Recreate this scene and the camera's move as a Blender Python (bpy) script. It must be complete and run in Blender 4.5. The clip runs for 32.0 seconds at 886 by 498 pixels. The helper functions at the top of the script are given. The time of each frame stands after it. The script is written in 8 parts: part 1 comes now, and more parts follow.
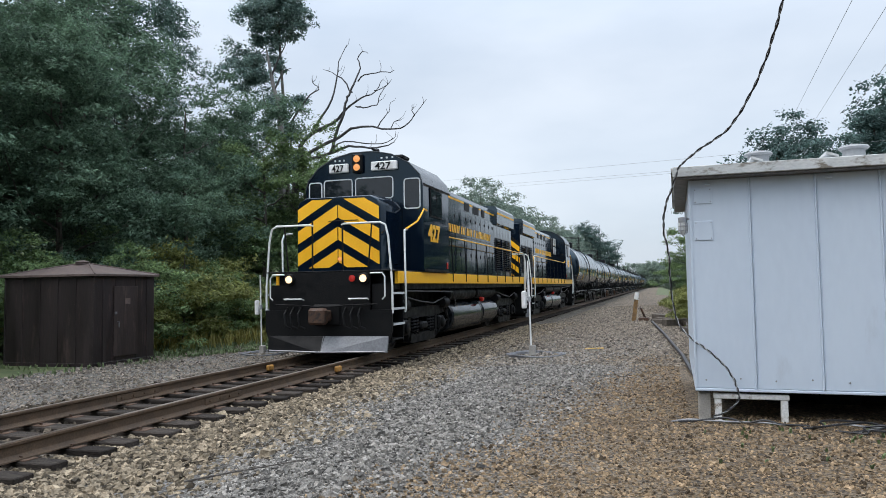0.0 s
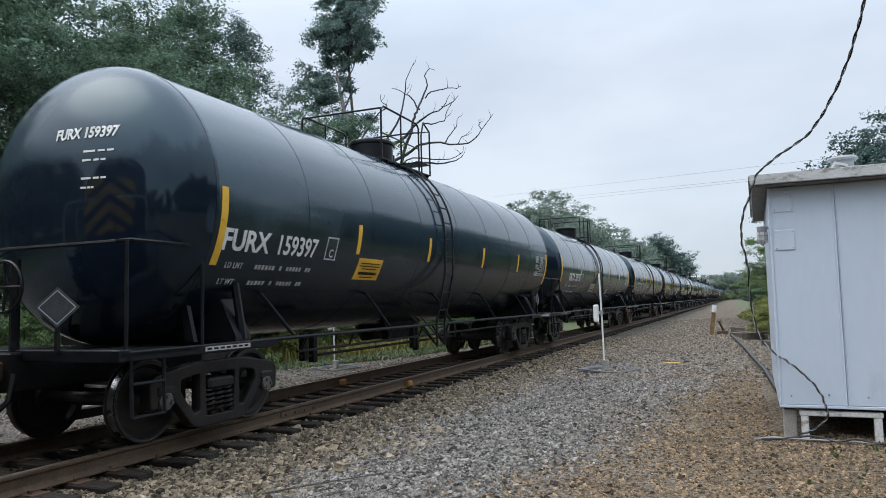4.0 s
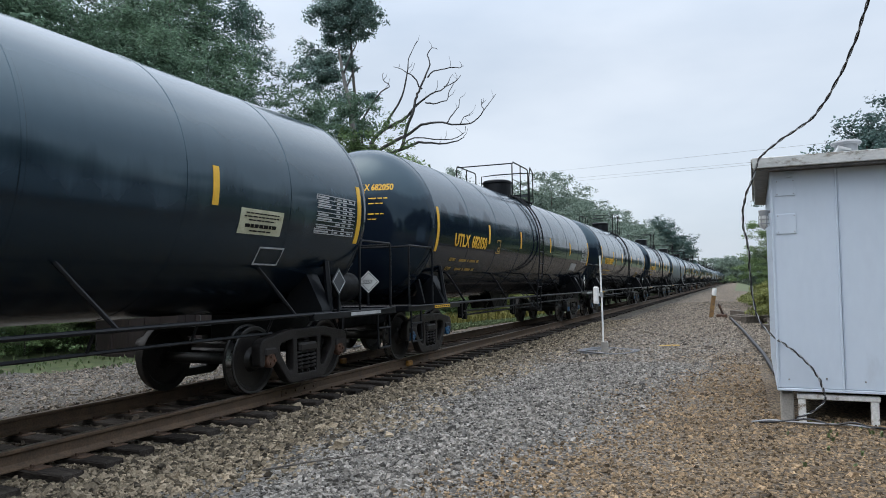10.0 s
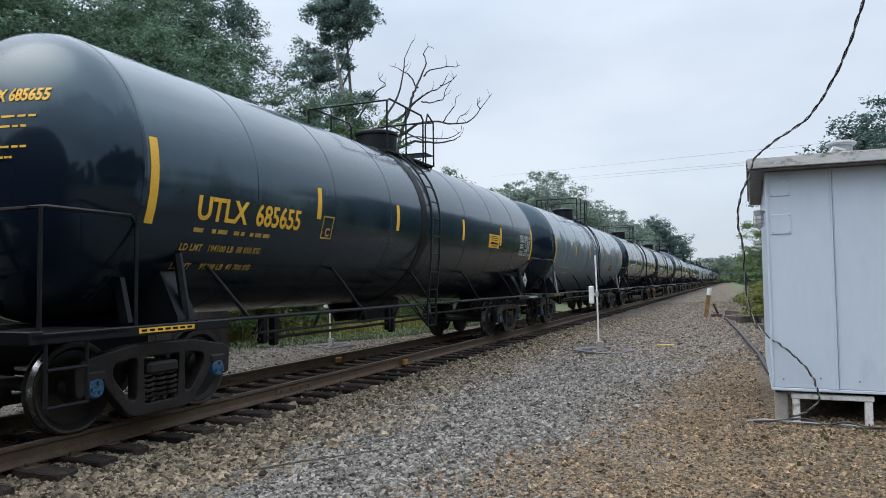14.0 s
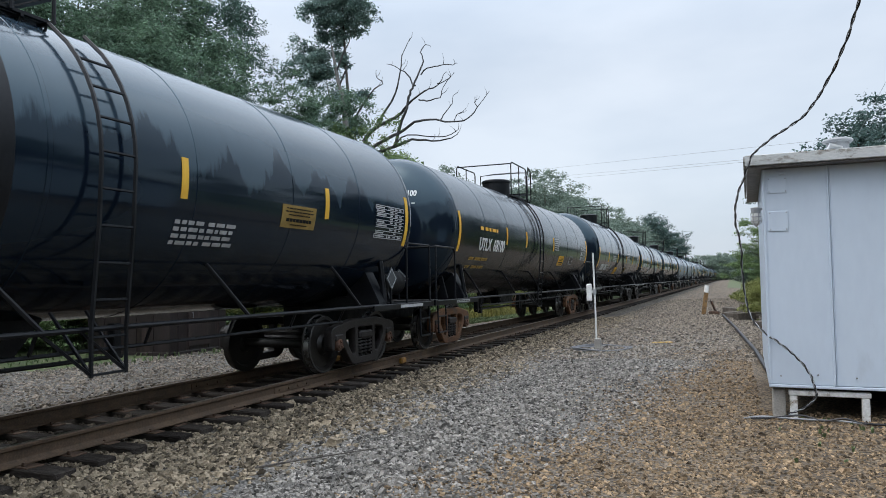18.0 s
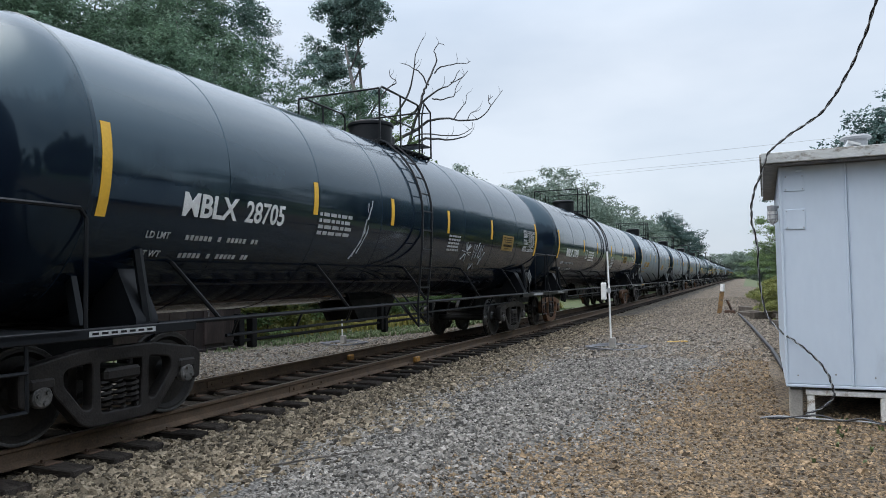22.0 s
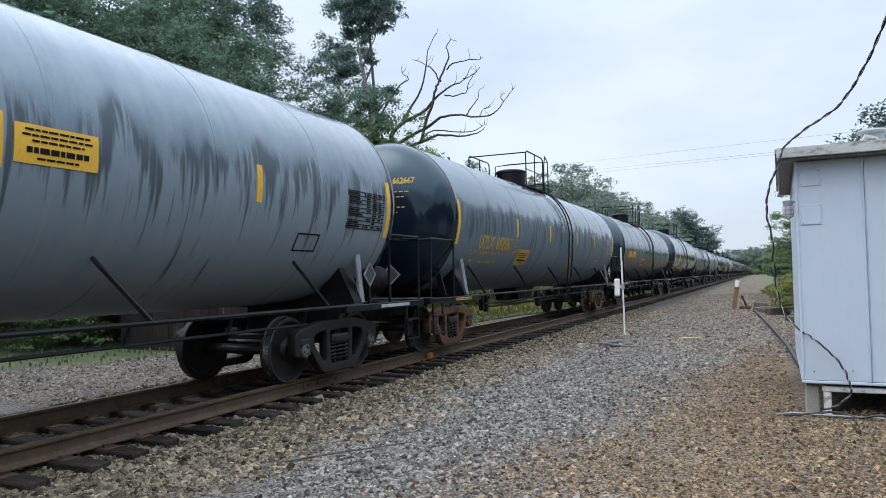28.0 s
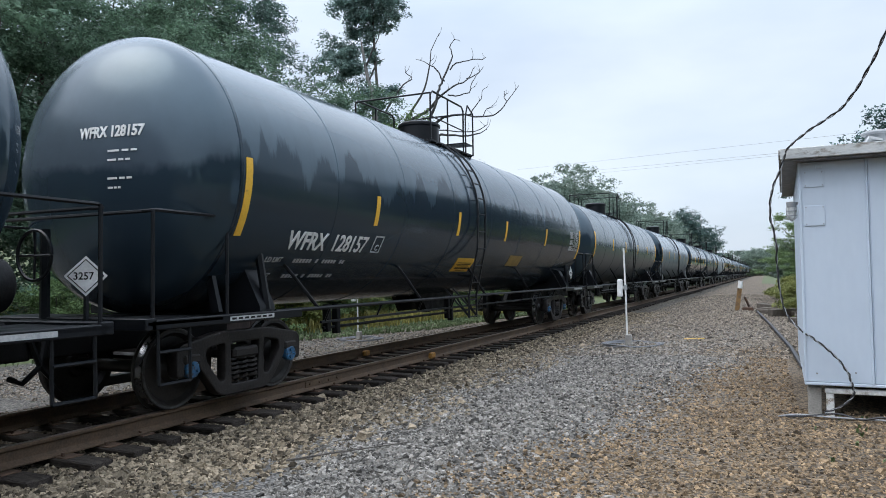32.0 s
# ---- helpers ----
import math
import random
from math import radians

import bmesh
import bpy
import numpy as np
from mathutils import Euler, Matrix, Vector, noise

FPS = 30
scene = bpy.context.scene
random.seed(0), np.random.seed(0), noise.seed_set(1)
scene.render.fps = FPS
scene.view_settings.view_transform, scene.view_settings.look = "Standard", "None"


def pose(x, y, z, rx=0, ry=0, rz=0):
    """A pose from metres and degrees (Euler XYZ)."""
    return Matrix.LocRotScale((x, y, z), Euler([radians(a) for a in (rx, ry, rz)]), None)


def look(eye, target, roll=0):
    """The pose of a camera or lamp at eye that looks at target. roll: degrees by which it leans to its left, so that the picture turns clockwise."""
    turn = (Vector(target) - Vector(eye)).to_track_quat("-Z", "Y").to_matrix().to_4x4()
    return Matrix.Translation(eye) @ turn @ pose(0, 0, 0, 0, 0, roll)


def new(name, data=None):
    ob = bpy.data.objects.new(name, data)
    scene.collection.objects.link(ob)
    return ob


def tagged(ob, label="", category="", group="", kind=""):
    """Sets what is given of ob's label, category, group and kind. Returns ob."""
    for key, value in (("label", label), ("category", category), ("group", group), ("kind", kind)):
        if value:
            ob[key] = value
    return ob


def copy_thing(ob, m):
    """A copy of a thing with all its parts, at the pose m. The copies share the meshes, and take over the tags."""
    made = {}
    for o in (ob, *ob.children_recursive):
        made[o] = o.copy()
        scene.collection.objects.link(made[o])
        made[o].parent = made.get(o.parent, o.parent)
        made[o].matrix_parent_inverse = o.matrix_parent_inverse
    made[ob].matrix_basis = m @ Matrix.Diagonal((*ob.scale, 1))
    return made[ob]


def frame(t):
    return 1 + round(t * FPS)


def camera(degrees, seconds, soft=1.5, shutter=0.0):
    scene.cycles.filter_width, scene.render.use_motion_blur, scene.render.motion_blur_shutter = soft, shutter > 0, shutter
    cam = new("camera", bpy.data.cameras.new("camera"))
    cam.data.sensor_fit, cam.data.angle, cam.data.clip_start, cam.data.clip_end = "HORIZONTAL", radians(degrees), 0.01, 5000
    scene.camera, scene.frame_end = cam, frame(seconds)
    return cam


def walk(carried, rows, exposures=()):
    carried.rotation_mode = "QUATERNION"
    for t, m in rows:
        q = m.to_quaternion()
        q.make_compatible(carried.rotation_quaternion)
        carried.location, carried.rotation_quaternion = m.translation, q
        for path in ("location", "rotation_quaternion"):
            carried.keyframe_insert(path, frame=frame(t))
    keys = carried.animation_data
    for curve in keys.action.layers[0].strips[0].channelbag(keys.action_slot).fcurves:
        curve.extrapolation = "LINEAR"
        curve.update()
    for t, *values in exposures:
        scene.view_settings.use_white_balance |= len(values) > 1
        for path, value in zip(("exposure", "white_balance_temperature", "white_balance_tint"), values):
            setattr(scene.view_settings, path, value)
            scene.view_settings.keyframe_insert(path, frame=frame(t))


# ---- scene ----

# The camera is held by hand at one spot; it pans a little to the left and settles.
cam = camera(63.904, 32.0, soft=0.9)
EYE = (0.0, 0.0, 1.442)
TURNS = [  # seconds, Euler degrees
    (0, 93.110, 0.949, 16.912),
    (0.5, 93.537, 1.194, 17.851),
    (1, 93.930, 1.373, 19.097),
    (1.5, 94.261, 1.394, 20.191),
    (2, 94.436, 1.587, 20.942),
    (2.5, 94.510, 1.679, 21.291),
    (3, 94.505, 1.639, 21.827),
    (3.5, 94.473, 1.559, 22.274),
    (5.5, 93.967, 1.259, 22.858),
    (6, 93.785, 1.171, 22.826),
    (6.5, 93.678, 1.200, 22.781),
    (7, 93.546, 1.097, 22.752),
    (7.5, 93.377, 1.007, 22.677),
    (8, 93.237, 0.996, 22.636),
    (8.5, 93.059, 0.967, 22.585),
    (9, 93.003, 0.867, 22.592),
    (9.5, 92.893, 0.851, 22.566),
    (10, 92.813, 0.852, 22.557),
    (10.5, 92.746, 0.783, 22.521),
    (11, 92.756, 0.774, 22.479),
    (11.5, 92.749, 0.723, 22.466),
    (12, 92.753, 0.692, 22.432),
    (12.5, 92.791, 0.718, 22.419),
    (13, 92.786, 0.702, 22.399),
    (13.5, 92.786, 0.705, 22.307),
    (14, 92.739, 0.714, 22.204),
    (14.5, 92.733, 0.786, 22.227),
    (16.5, 92.528, 0.770, 21.997),
    (17, 92.561, 0.874, 21.967),
    (17.5, 92.588, 0.888, 21.973),
    (18, 92.584, 0.896, 22.029),
    (18.5, 92.606, 0.930, 22.070),
    (19, 92.613, 0.951, 22.255),
    (19.5, 92.588, 0.970, 22.375),
    (20, 92.542, 0.905, 22.539),
    (20.5, 92.488, 0.828, 22.686),
    (21, 92.535, 0.909, 22.886),
    (21.5, 92.500, 0.868, 23.037),
    (22, 92.512, 0.929, 23.139),
    (22.5, 92.504, 0.941, 23.281),
    (23, 92.510, 0.984, 23.448),
    (23.5, 92.514, 0.963, 23.586),
    (24, 92.501, 0.941, 23.691),
    (24.5, 92.455, 0.946, 23.809),
    (25, 92.482, 0.929, 23.925),
    (25.5, 92.446, 0.920, 23.997),
    (27.5, 92.306, 1.046, 24.178),
    (28, 92.253, 1.083, 24.179),
    (28.5, 92.253, 1.083, 24.179),
    (29, 92.253, 1.083, 24.179),
    (29.5, 92.246, 1.102, 24.179),
    (30, 92.240, 1.054, 24.178),
    (30.5, 92.236, 0.933, 24.189),
    (31, 92.220, 0.878, 24.201),
    (31.5, 92.233, 0.894, 24.308),
    (32, 92.237, 0.812, 24.380),
]
walk(cam, [(t, pose(*EYE, rx, ry, rz)) for t, rx, ry, rz in TURNS],
     exposures=[(0.0, 0.0, 6390, 9), (3.5, -0.06, 6390, 9), (25.5, -0.02, 6390, 9), (28.0, 0.09, 6230, 9), (32.0, 0.10, 6230, 9)])

# ---- overcast daylight ----
SUN_EL, SUN_AZ = 58.0, 230.0
world = bpy.data.worlds.new("world")
scene.world = world
world.use_nodes = True
wt = world.node_tree
wt.nodes.clear()
w_out = wt.nodes.new("ShaderNodeOutputWorld")
w_bg = wt.nodes.new("ShaderNodeBackground")
w_sky = wt.nodes.new("ShaderNodeTexSky")
w_sky.sky_type = 'NISHITA'
w_sky.sun_disc = False
w_sky.sun_elevation, w_sky.sun_rotation = radians(SUN_EL), radians(SUN_AZ)
w_sky.air_density, w_sky.dust_density = 1.0, 3.0
w_co = wt.nodes.new("ShaderNodeTexCoord")
w_map = wt.nodes.new("ShaderNodeMapping")
w_map.inputs["Scale"].default_value = (1.2, 1.2, 3.2)
w_no = wt.nodes.new("ShaderNodeTexNoise")
w_no.inputs["Scale"].default_value = 1.7
w_no.inputs["Detail"].default_value = 5.0
w_no.inputs["Roughness"].default_value = 0.5
w_ramp = wt.nodes.new("ShaderNodeValToRGB")
w_ramp.color_ramp.elements[0].position, w_ramp.color_ramp.elements[0].color = 0.32, (0.545, 0.612, 0.702, 1)
w_ramp.color_ramp.elements[1].position, w_ramp.color_ramp.elements[1].color = 0.64, (0.735, 0.785, 0.855, 1)
w_sc = wt.nodes.new("ShaderNodeMix")
w_sc.data_type = 'RGBA'
w_sc.blend_type = 'ADD'
w_sc.inputs["Factor"].default_value = 0.035
wt.links.new(w_co.outputs["Generated"], w_map.inputs["Vector"])
wt.links.new(w_map.outputs[0], w_no.inputs["Vector"])
wt.links.new(w_no.outputs[0], w_ramp.inputs[0])
wt.links.new(w_ramp.outputs[0], w_sc.inputs["A"])
wt.links.new(w_sky.outputs[0], w_sc.inputs["B"])
wt.links.new(w_sc.outputs["Result"], w_bg.inputs["Color"])
# an overcast sky grows brighter towards the zenith
w_sep = wt.nodes.new("ShaderNodeSeparateXYZ")
wt.links.new(w_co.outputs["Generated"], w_sep.inputs[0])
w_zen = wt.nodes.new("ShaderNodeMapRange")
w_zen.interpolation_type = 'SMOOTHSTEP'
w_zen.inputs["From Min"].default_value, w_zen.inputs["From Max"].default_value = 0.25, 0.95
w_zen.inputs["To Min"].default_value, w_zen.inputs["To Max"].default_value = 1.0, 2.95
wt.links.new(w_sep.outputs["Z"], w_zen.inputs["Value"])
wt.links.new(w_zen.outputs[0], w_bg.inputs["Strength"])
wt.links.new(w_bg.outputs[0], w_out.inputs["Surface"])

sun_data = bpy.data.lights.new("sun", 'SUN')
sun_data.energy, sun_data.angle, sun_data.color = 0.95, radians(45), (1.0, 0.97, 0.93)
sun = new("sun", sun_data)
az, el = radians(SUN_AZ), radians(SUN_EL)
sun.matrix_world = look((40 * math.sin(az) * math.cos(el), 40 * math.cos(az) * math.cos(el), 40 * math.sin(el)), (0, 0, 0))

# ---- materials ----
def mat(name, c1, c2, rough=0.6, rough2=None, metal=0.0, scale=6.0, fine=60.0, bump=0.15, stretch=(1, 1, 1),
        wear=None, wear_at=0.62, spec=0.5, each=0.0, island=False, glow=None):
    """Two colours mixed by coarse and fine noise, with relief, a wear colour above a threshold and a spread of brightness piece by piece."""
    m = bpy.data.materials.new(name)
    m.use_nodes = True
    nt = m.node_tree
    n, l = nt.nodes, nt.links
    b = n["Principled BSDF"]
    co = n.new("ShaderNodeTexCoord")
    mp = n.new("ShaderNodeMapping")
    mp.inputs["Scale"].default_value = stretch
    l.new(co.outputs["Object"], mp.inputs["Vector"])
    big = n.new("ShaderNodeTexNoise")
    big.inputs["Scale"].default_value, big.inputs["Detail"].default_value = scale, 6.0
    big.inputs["Roughness"].default_value = 0.6
    small = n.new("ShaderNodeTexNoise")
    small.inputs["Scale"].default_value, small.inputs["Detail"].default_value = fine, 3.0
    l.new(mp.outputs[0], big.inputs["Vector"])
    l.new(mp.outputs[0], small.inputs["Vector"])
    av = n.new("ShaderNodeMath")
    av.operation = 'MULTIPLY_ADD'
    av.inputs[1].default_value, av.inputs[2].default_value = 0.4, 0.0
    l.new(small.outputs[0], av.inputs[0])
    ad = n.new("ShaderNodeMath")
    ad.operation = 'MULTIPLY_ADD'
    ad.inputs[1].default_value = 0.6
    l.new(big.outputs[0], ad.inputs[0])
    l.new(av.outputs[0], ad.inputs[2])
    rp = n.new("ShaderNodeValToRGB")
    rp.color_ramp.elements[0].position, rp.color_ramp.elements[0].color = 0.38, (*c1, 1)
    rp.color_ramp.elements[1].position, rp.color_ramp.elements[1].color = 0.62, (*c2, 1)
    l.new(ad.outputs[0], rp.inputs[0])
    col = rp.outputs[0]
    if wear:
        wn = n.new("ShaderNodeTexNoise")
        wn.inputs["Scale"].default_value, wn.inputs["Detail"].default_value = scale * 1.7, 8.0
        wn.inputs["Roughness"].default_value = 0.7
        l.new(mp.outputs[0], wn.inputs["Vector"])
        wr = n.new("ShaderNodeMapRange")
        wr.inputs["From Min"].default_value, wr.inputs["From Max"].default_value = wear_at - 0.04, wear_at + 0.06
        l.new(wn.outputs[0], wr.inputs["Value"])
        wx = n.new("ShaderNodeMix")
        wx.data_type = 'RGBA'
        wx.inputs["B"].default_value = (*wear, 1)
        l.new(wr.outputs[0], wx.inputs["Factor"])
        l.new(col, wx.inputs["A"])
        col = wx.outputs["Result"]
    if each:
        src = n.new("ShaderNodeNewGeometry").outputs["Random Per Island"] if island else n.new("ShaderNodeObjectInfo").outputs["Random"]
        er = n.new("ShaderNodeMapRange")
        er.inputs["To Min"].default_value, er.inputs["To Max"].default_value = 1.0 - each, 1.0 + each
        l.new(src, er.inputs["Value"])
        hs = n.new("ShaderNodeHueSaturation")
        l.new(er.outputs[0], hs.inputs["Value"])
        l.new(col, hs.inputs["Color"])
        col = hs.outputs[0]
    l.new(col, b.inputs["Base Color"])
    rr = n.new("ShaderNodeMapRange")
    rr.inputs["To Min"].default_value, rr.inputs["To Max"].default_value = rough, rough if rough2 is None else rough2
    rr.inputs["From Min"].default_value, rr.inputs["From Max"].default_value = 0.35, 0.65
    l.new(big.outputs[0], rr.inputs["Value"])
    l.new(rr.outputs[0], b.inputs["Roughness"])
    b.inputs["Metallic"].default_value = metal
    b.inputs["Specular IOR Level"].default_value = spec
    if bump:
        bp = n.new("ShaderNodeBump")
        bp.inputs["Strength"].default_value, bp.inputs["Distance"].default_value = bump, 0.02
        l.new(ad.outputs[0], bp.inputs["Height"])
        l.new(bp.outputs[0], b.inputs["Normal"])
    if glow:
        b.inputs["Emission Color"].default_value, b.inputs["Emission Strength"].default_value = (*glow[0], 1), glow[1]
    return m


def tank_paint(name, dry, wet, dust, dust_amt, rust=None, rust_amt=0.0, wet_z=3.3, rag=0.6, gloss=(0.24, 0.14), shine=(0.4, 1.0), edge=0.22, runs=0.0, film=0.2, tint=(0.66, 0.90, 1.0)):
    """Tank paint: a rain film over the crown that ends in ragged runs, its colour lifted on dark paints to stand for
    reflected sky, dusty streaks down the flank, rust patches.
    """
    m = bpy.data.materials.new(name)
    m.use_nodes = True
    n, l = m.node_tree.nodes, m.node_tree.links
    b = n["Principled BSDF"]
    co = n.new("ShaderNodeTexCoord")
    oi = n.new("ShaderNodeObjectInfo")
    off = n.new("ShaderNodeVectorMath")
    off.operation = 'SCALE'
    off.inputs[0].default_value = (37.0, 91.0, 0.0)
    l.new(oi.outputs["Random"], off.inputs["Scale"])
    sh = n.new("ShaderNodeVectorMath")
    l.new(co.outputs["Object"], sh.inputs[0])
    l.new(off.outputs[0], sh.inputs[1])
    run = n.new("ShaderNodeMapping")
    run.inputs["Scale"].default_value = (0.4, 1.9, 0.34)
    l.new(sh.outputs[0], run.inputs["Vector"])
    rn = n.new("ShaderNodeTexNoise")
    rn.inputs["Scale"].default_value, rn.inputs["Detail"].default_value = 1.0, 6.0
    rn.inputs["Roughness"].default_value = 0.56
    l.new(run.outputs[0], rn.inputs["Vector"])
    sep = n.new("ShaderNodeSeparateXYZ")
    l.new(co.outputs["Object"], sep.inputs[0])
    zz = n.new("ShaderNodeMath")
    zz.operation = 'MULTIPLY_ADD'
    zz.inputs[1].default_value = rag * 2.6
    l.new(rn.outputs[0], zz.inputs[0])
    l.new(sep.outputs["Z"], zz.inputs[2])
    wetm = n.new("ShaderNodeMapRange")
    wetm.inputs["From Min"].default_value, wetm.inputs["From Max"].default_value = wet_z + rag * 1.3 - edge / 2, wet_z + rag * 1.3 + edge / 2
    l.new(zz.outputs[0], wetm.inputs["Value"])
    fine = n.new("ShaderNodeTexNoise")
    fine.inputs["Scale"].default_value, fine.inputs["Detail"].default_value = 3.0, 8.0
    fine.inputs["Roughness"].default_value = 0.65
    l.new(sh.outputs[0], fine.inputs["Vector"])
    # on dark paints the wet tone is paler: sky reflection painted in by height
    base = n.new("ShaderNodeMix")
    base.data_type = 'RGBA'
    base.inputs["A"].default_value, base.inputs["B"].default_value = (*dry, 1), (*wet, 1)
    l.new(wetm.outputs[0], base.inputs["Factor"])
    # dust in streaks
    dm = n.new("ShaderNodeMapping")
    dm.inputs["Scale"].default_value = (0.3, 3.0, 0.25)
    l.new(sh.outputs[0], dm.inputs["Vector"])
    dn = n.new("ShaderNodeTexNoise")
    dn.inputs["Scale"].default_value, dn.inputs["Detail"].default_value = 1.6, 7.0
    l.new(dm.outputs[0], dn.inputs["Vector"])
    mul = n.new("ShaderNodeMath")
    mul.operation = 'MULTIPLY'
    l.new(dn.outputs[0], mul.inputs[0])
    l.new(fine.outputs[0], mul.inputs[1])
    dr = n.new("ShaderNodeMapRange")
    dr.inputs["From Min"].default_value, dr.inputs["From Max"].default_value = 0.14, 0.42
    dr.inputs["To Max"].default_value = dust_amt
    l.new(mul.outputs[0], dr.inputs["Value"])
    dx = n.new("ShaderNodeMix")
    dx.data_type = 'RGBA'
    dx.inputs["B"].default_value = (*dust, 1)
    l.new(dr.outputs[0], dx.inputs["Factor"])
    l.new(base.outputs["Result"], dx.inputs["A"])
    col = dx.outputs["Result"]
    if runs:
        # dark wet runs under the edge of the film
        um = n.new("ShaderNodeMapping")
        um.inputs["Scale"].default_value = (0.6, 8.0, 0.7)
        l.new(sh.outputs[0], um.inputs["Vector"])
        un = n.new("ShaderNodeTexNoise")
        un.inputs["Scale"].default_value, un.inputs["Detail"].default_value = 1.3, 6.0
        l.new(um.outputs[0], un.inputs["Vector"])
        ub = n.new("ShaderNodeMapRange")
        ub.inputs["From Min"].default_value, ub.inputs["From Max"].default_value = wet_z - 0.95, wet_z - 0.05
        ub.inputs["To Max"].default_value = 0.22
        l.new(sep.outputs["Z"], ub.inputs["Value"])
        ua = n.new("ShaderNodeMath")
        l.new(ub.outputs[0], ua.inputs[0])
        l.new(un.outputs[0], ua.inputs[1])
        uf = n.new("ShaderNodeMapRange")
        uf.inputs["From Min"].default_value, uf.inputs["From Max"].default_value = 0.62, 0.72
        uf.inputs["To Max"].default_value = runs
        l.new(ua.outputs[0], uf.inputs["Value"])
        ui = n.new("ShaderNodeMath")
        ui.operation = 'MULTIPLY_ADD'
        ui.inputs[1].default_value, ui.inputs[2].default_value = -1.0, 1.0
        l.new(wetm.outputs[0], ui.inputs[0])
        ug = n.new("ShaderNodeMath")
        ug.operation = 'MULTIPLY'
        l.new(uf.outputs[0], ug.inputs[0])
        l.new(ui.outputs[0], ug.inputs[1])
        ux = n.new("ShaderNodeMix")
        ux.data_type = 'RGBA'
        ux.inputs["B"].default_value = (0.012, 0.016, 0.022, 1)
        l.new(ug.outputs[0], ux.inputs["Factor"])
        l.new(col, ux.inputs["A"])
        col = ux.outputs["Result"]
    if rust:
        rm = n.new("ShaderNodeMapping")
        rm.inputs["Scale"].default_value = (0.5, 0.55, 0.4)
        l.new(sh.outputs[0], rm.inputs["Vector"])
        ru = n.new("ShaderNodeTexNoise")
        ru.inputs["Scale"].default_value, ru.inputs["Detail"].default_value = 1.0, 9.0
        ru.inputs["Roughness"].default_value = 0.66
        l.new(rm.outputs[0], ru.inputs["Vector"])
        rr = n.new("ShaderNodeMapRange")
        rr.inputs["From Min"].default_value, rr.inputs["From Max"].default_value = 0.66 - rust_amt, 0.76 - rust_amt
        rr.inputs["To Max"].default_value = 0.75
        l.new(ru.outputs[0], rr.inputs["Value"])
        rx = n.new("ShaderNodeMix")
        rx.data_type = 'RGBA'
        rx.inputs["B"].default_value = (*rust, 1)
        l.new(rr.outputs[0], rx.inputs["Factor"])
        l.new(col, rx.inputs["A"])
        col = rx.outputs["Result"]
    l.new(col, b.inputs["Base Color"])
    ro = n.new("ShaderNodeMapRange")
    ro.inputs["To Min"].default_value, ro.inputs["To Max"].default_value = gloss
    l.new(wetm.outputs[0], ro.inputs["Value"])
    rv = n.new("ShaderNodeMath")
    rv.operation = 'MULTIPLY_ADD'
    rv.inputs[1].default_value = 0.07
    l.new(fine.outputs[0], rv.inputs[0])
    l.new(ro.outputs[0], rv.inputs[2])
    l.new(rv.outputs[0], b.inputs["Roughness"])
    sv = n.new("ShaderNodeMapRange")
    sv.inputs["To Min"].default_value, sv.inputs["To Max"].default_value = shine
    l.new(wetm.outputs[0], sv.inputs["Value"])
    l.new(sv.outputs[0], b.inputs["Specular IOR Level"])
    b.inputs["Specular Tint"].default_value = (*tint, 1)
    # the rain film is a clear coat of its own
    cw = n.new("ShaderNodeMath")
    cw.operation = 'MULTIPLY'
    cw.inputs[1].default_value = film
    l.new(wetm.outputs[0], cw.inputs[0])
    l.new(cw.outputs[0], b.inputs["Coat Weight"])
    b.inputs["Coat Roughness"].default_value = 0.09
    b.inputs["Coat IOR"].default_value = 1.4
    # shallow dents in the sheet
    dent = n.new("ShaderNodeTexNoise")
    dent.inputs["Scale"].default_value, dent.inputs["Detail"].default_value = 0.9, 1.0
    l.new(sh.outputs[0], dent.inputs["Vector"])
    bp = n.new("ShaderNodeBump")
    bp.inputs["Strength"].default_value, bp.inputs["Distance"].default_value = 0.12, 0.02
    l.new(dent.outputs[0], bp.inputs["Height"])
    l.new(bp.outputs[0], b.inputs["Normal"])
    return m


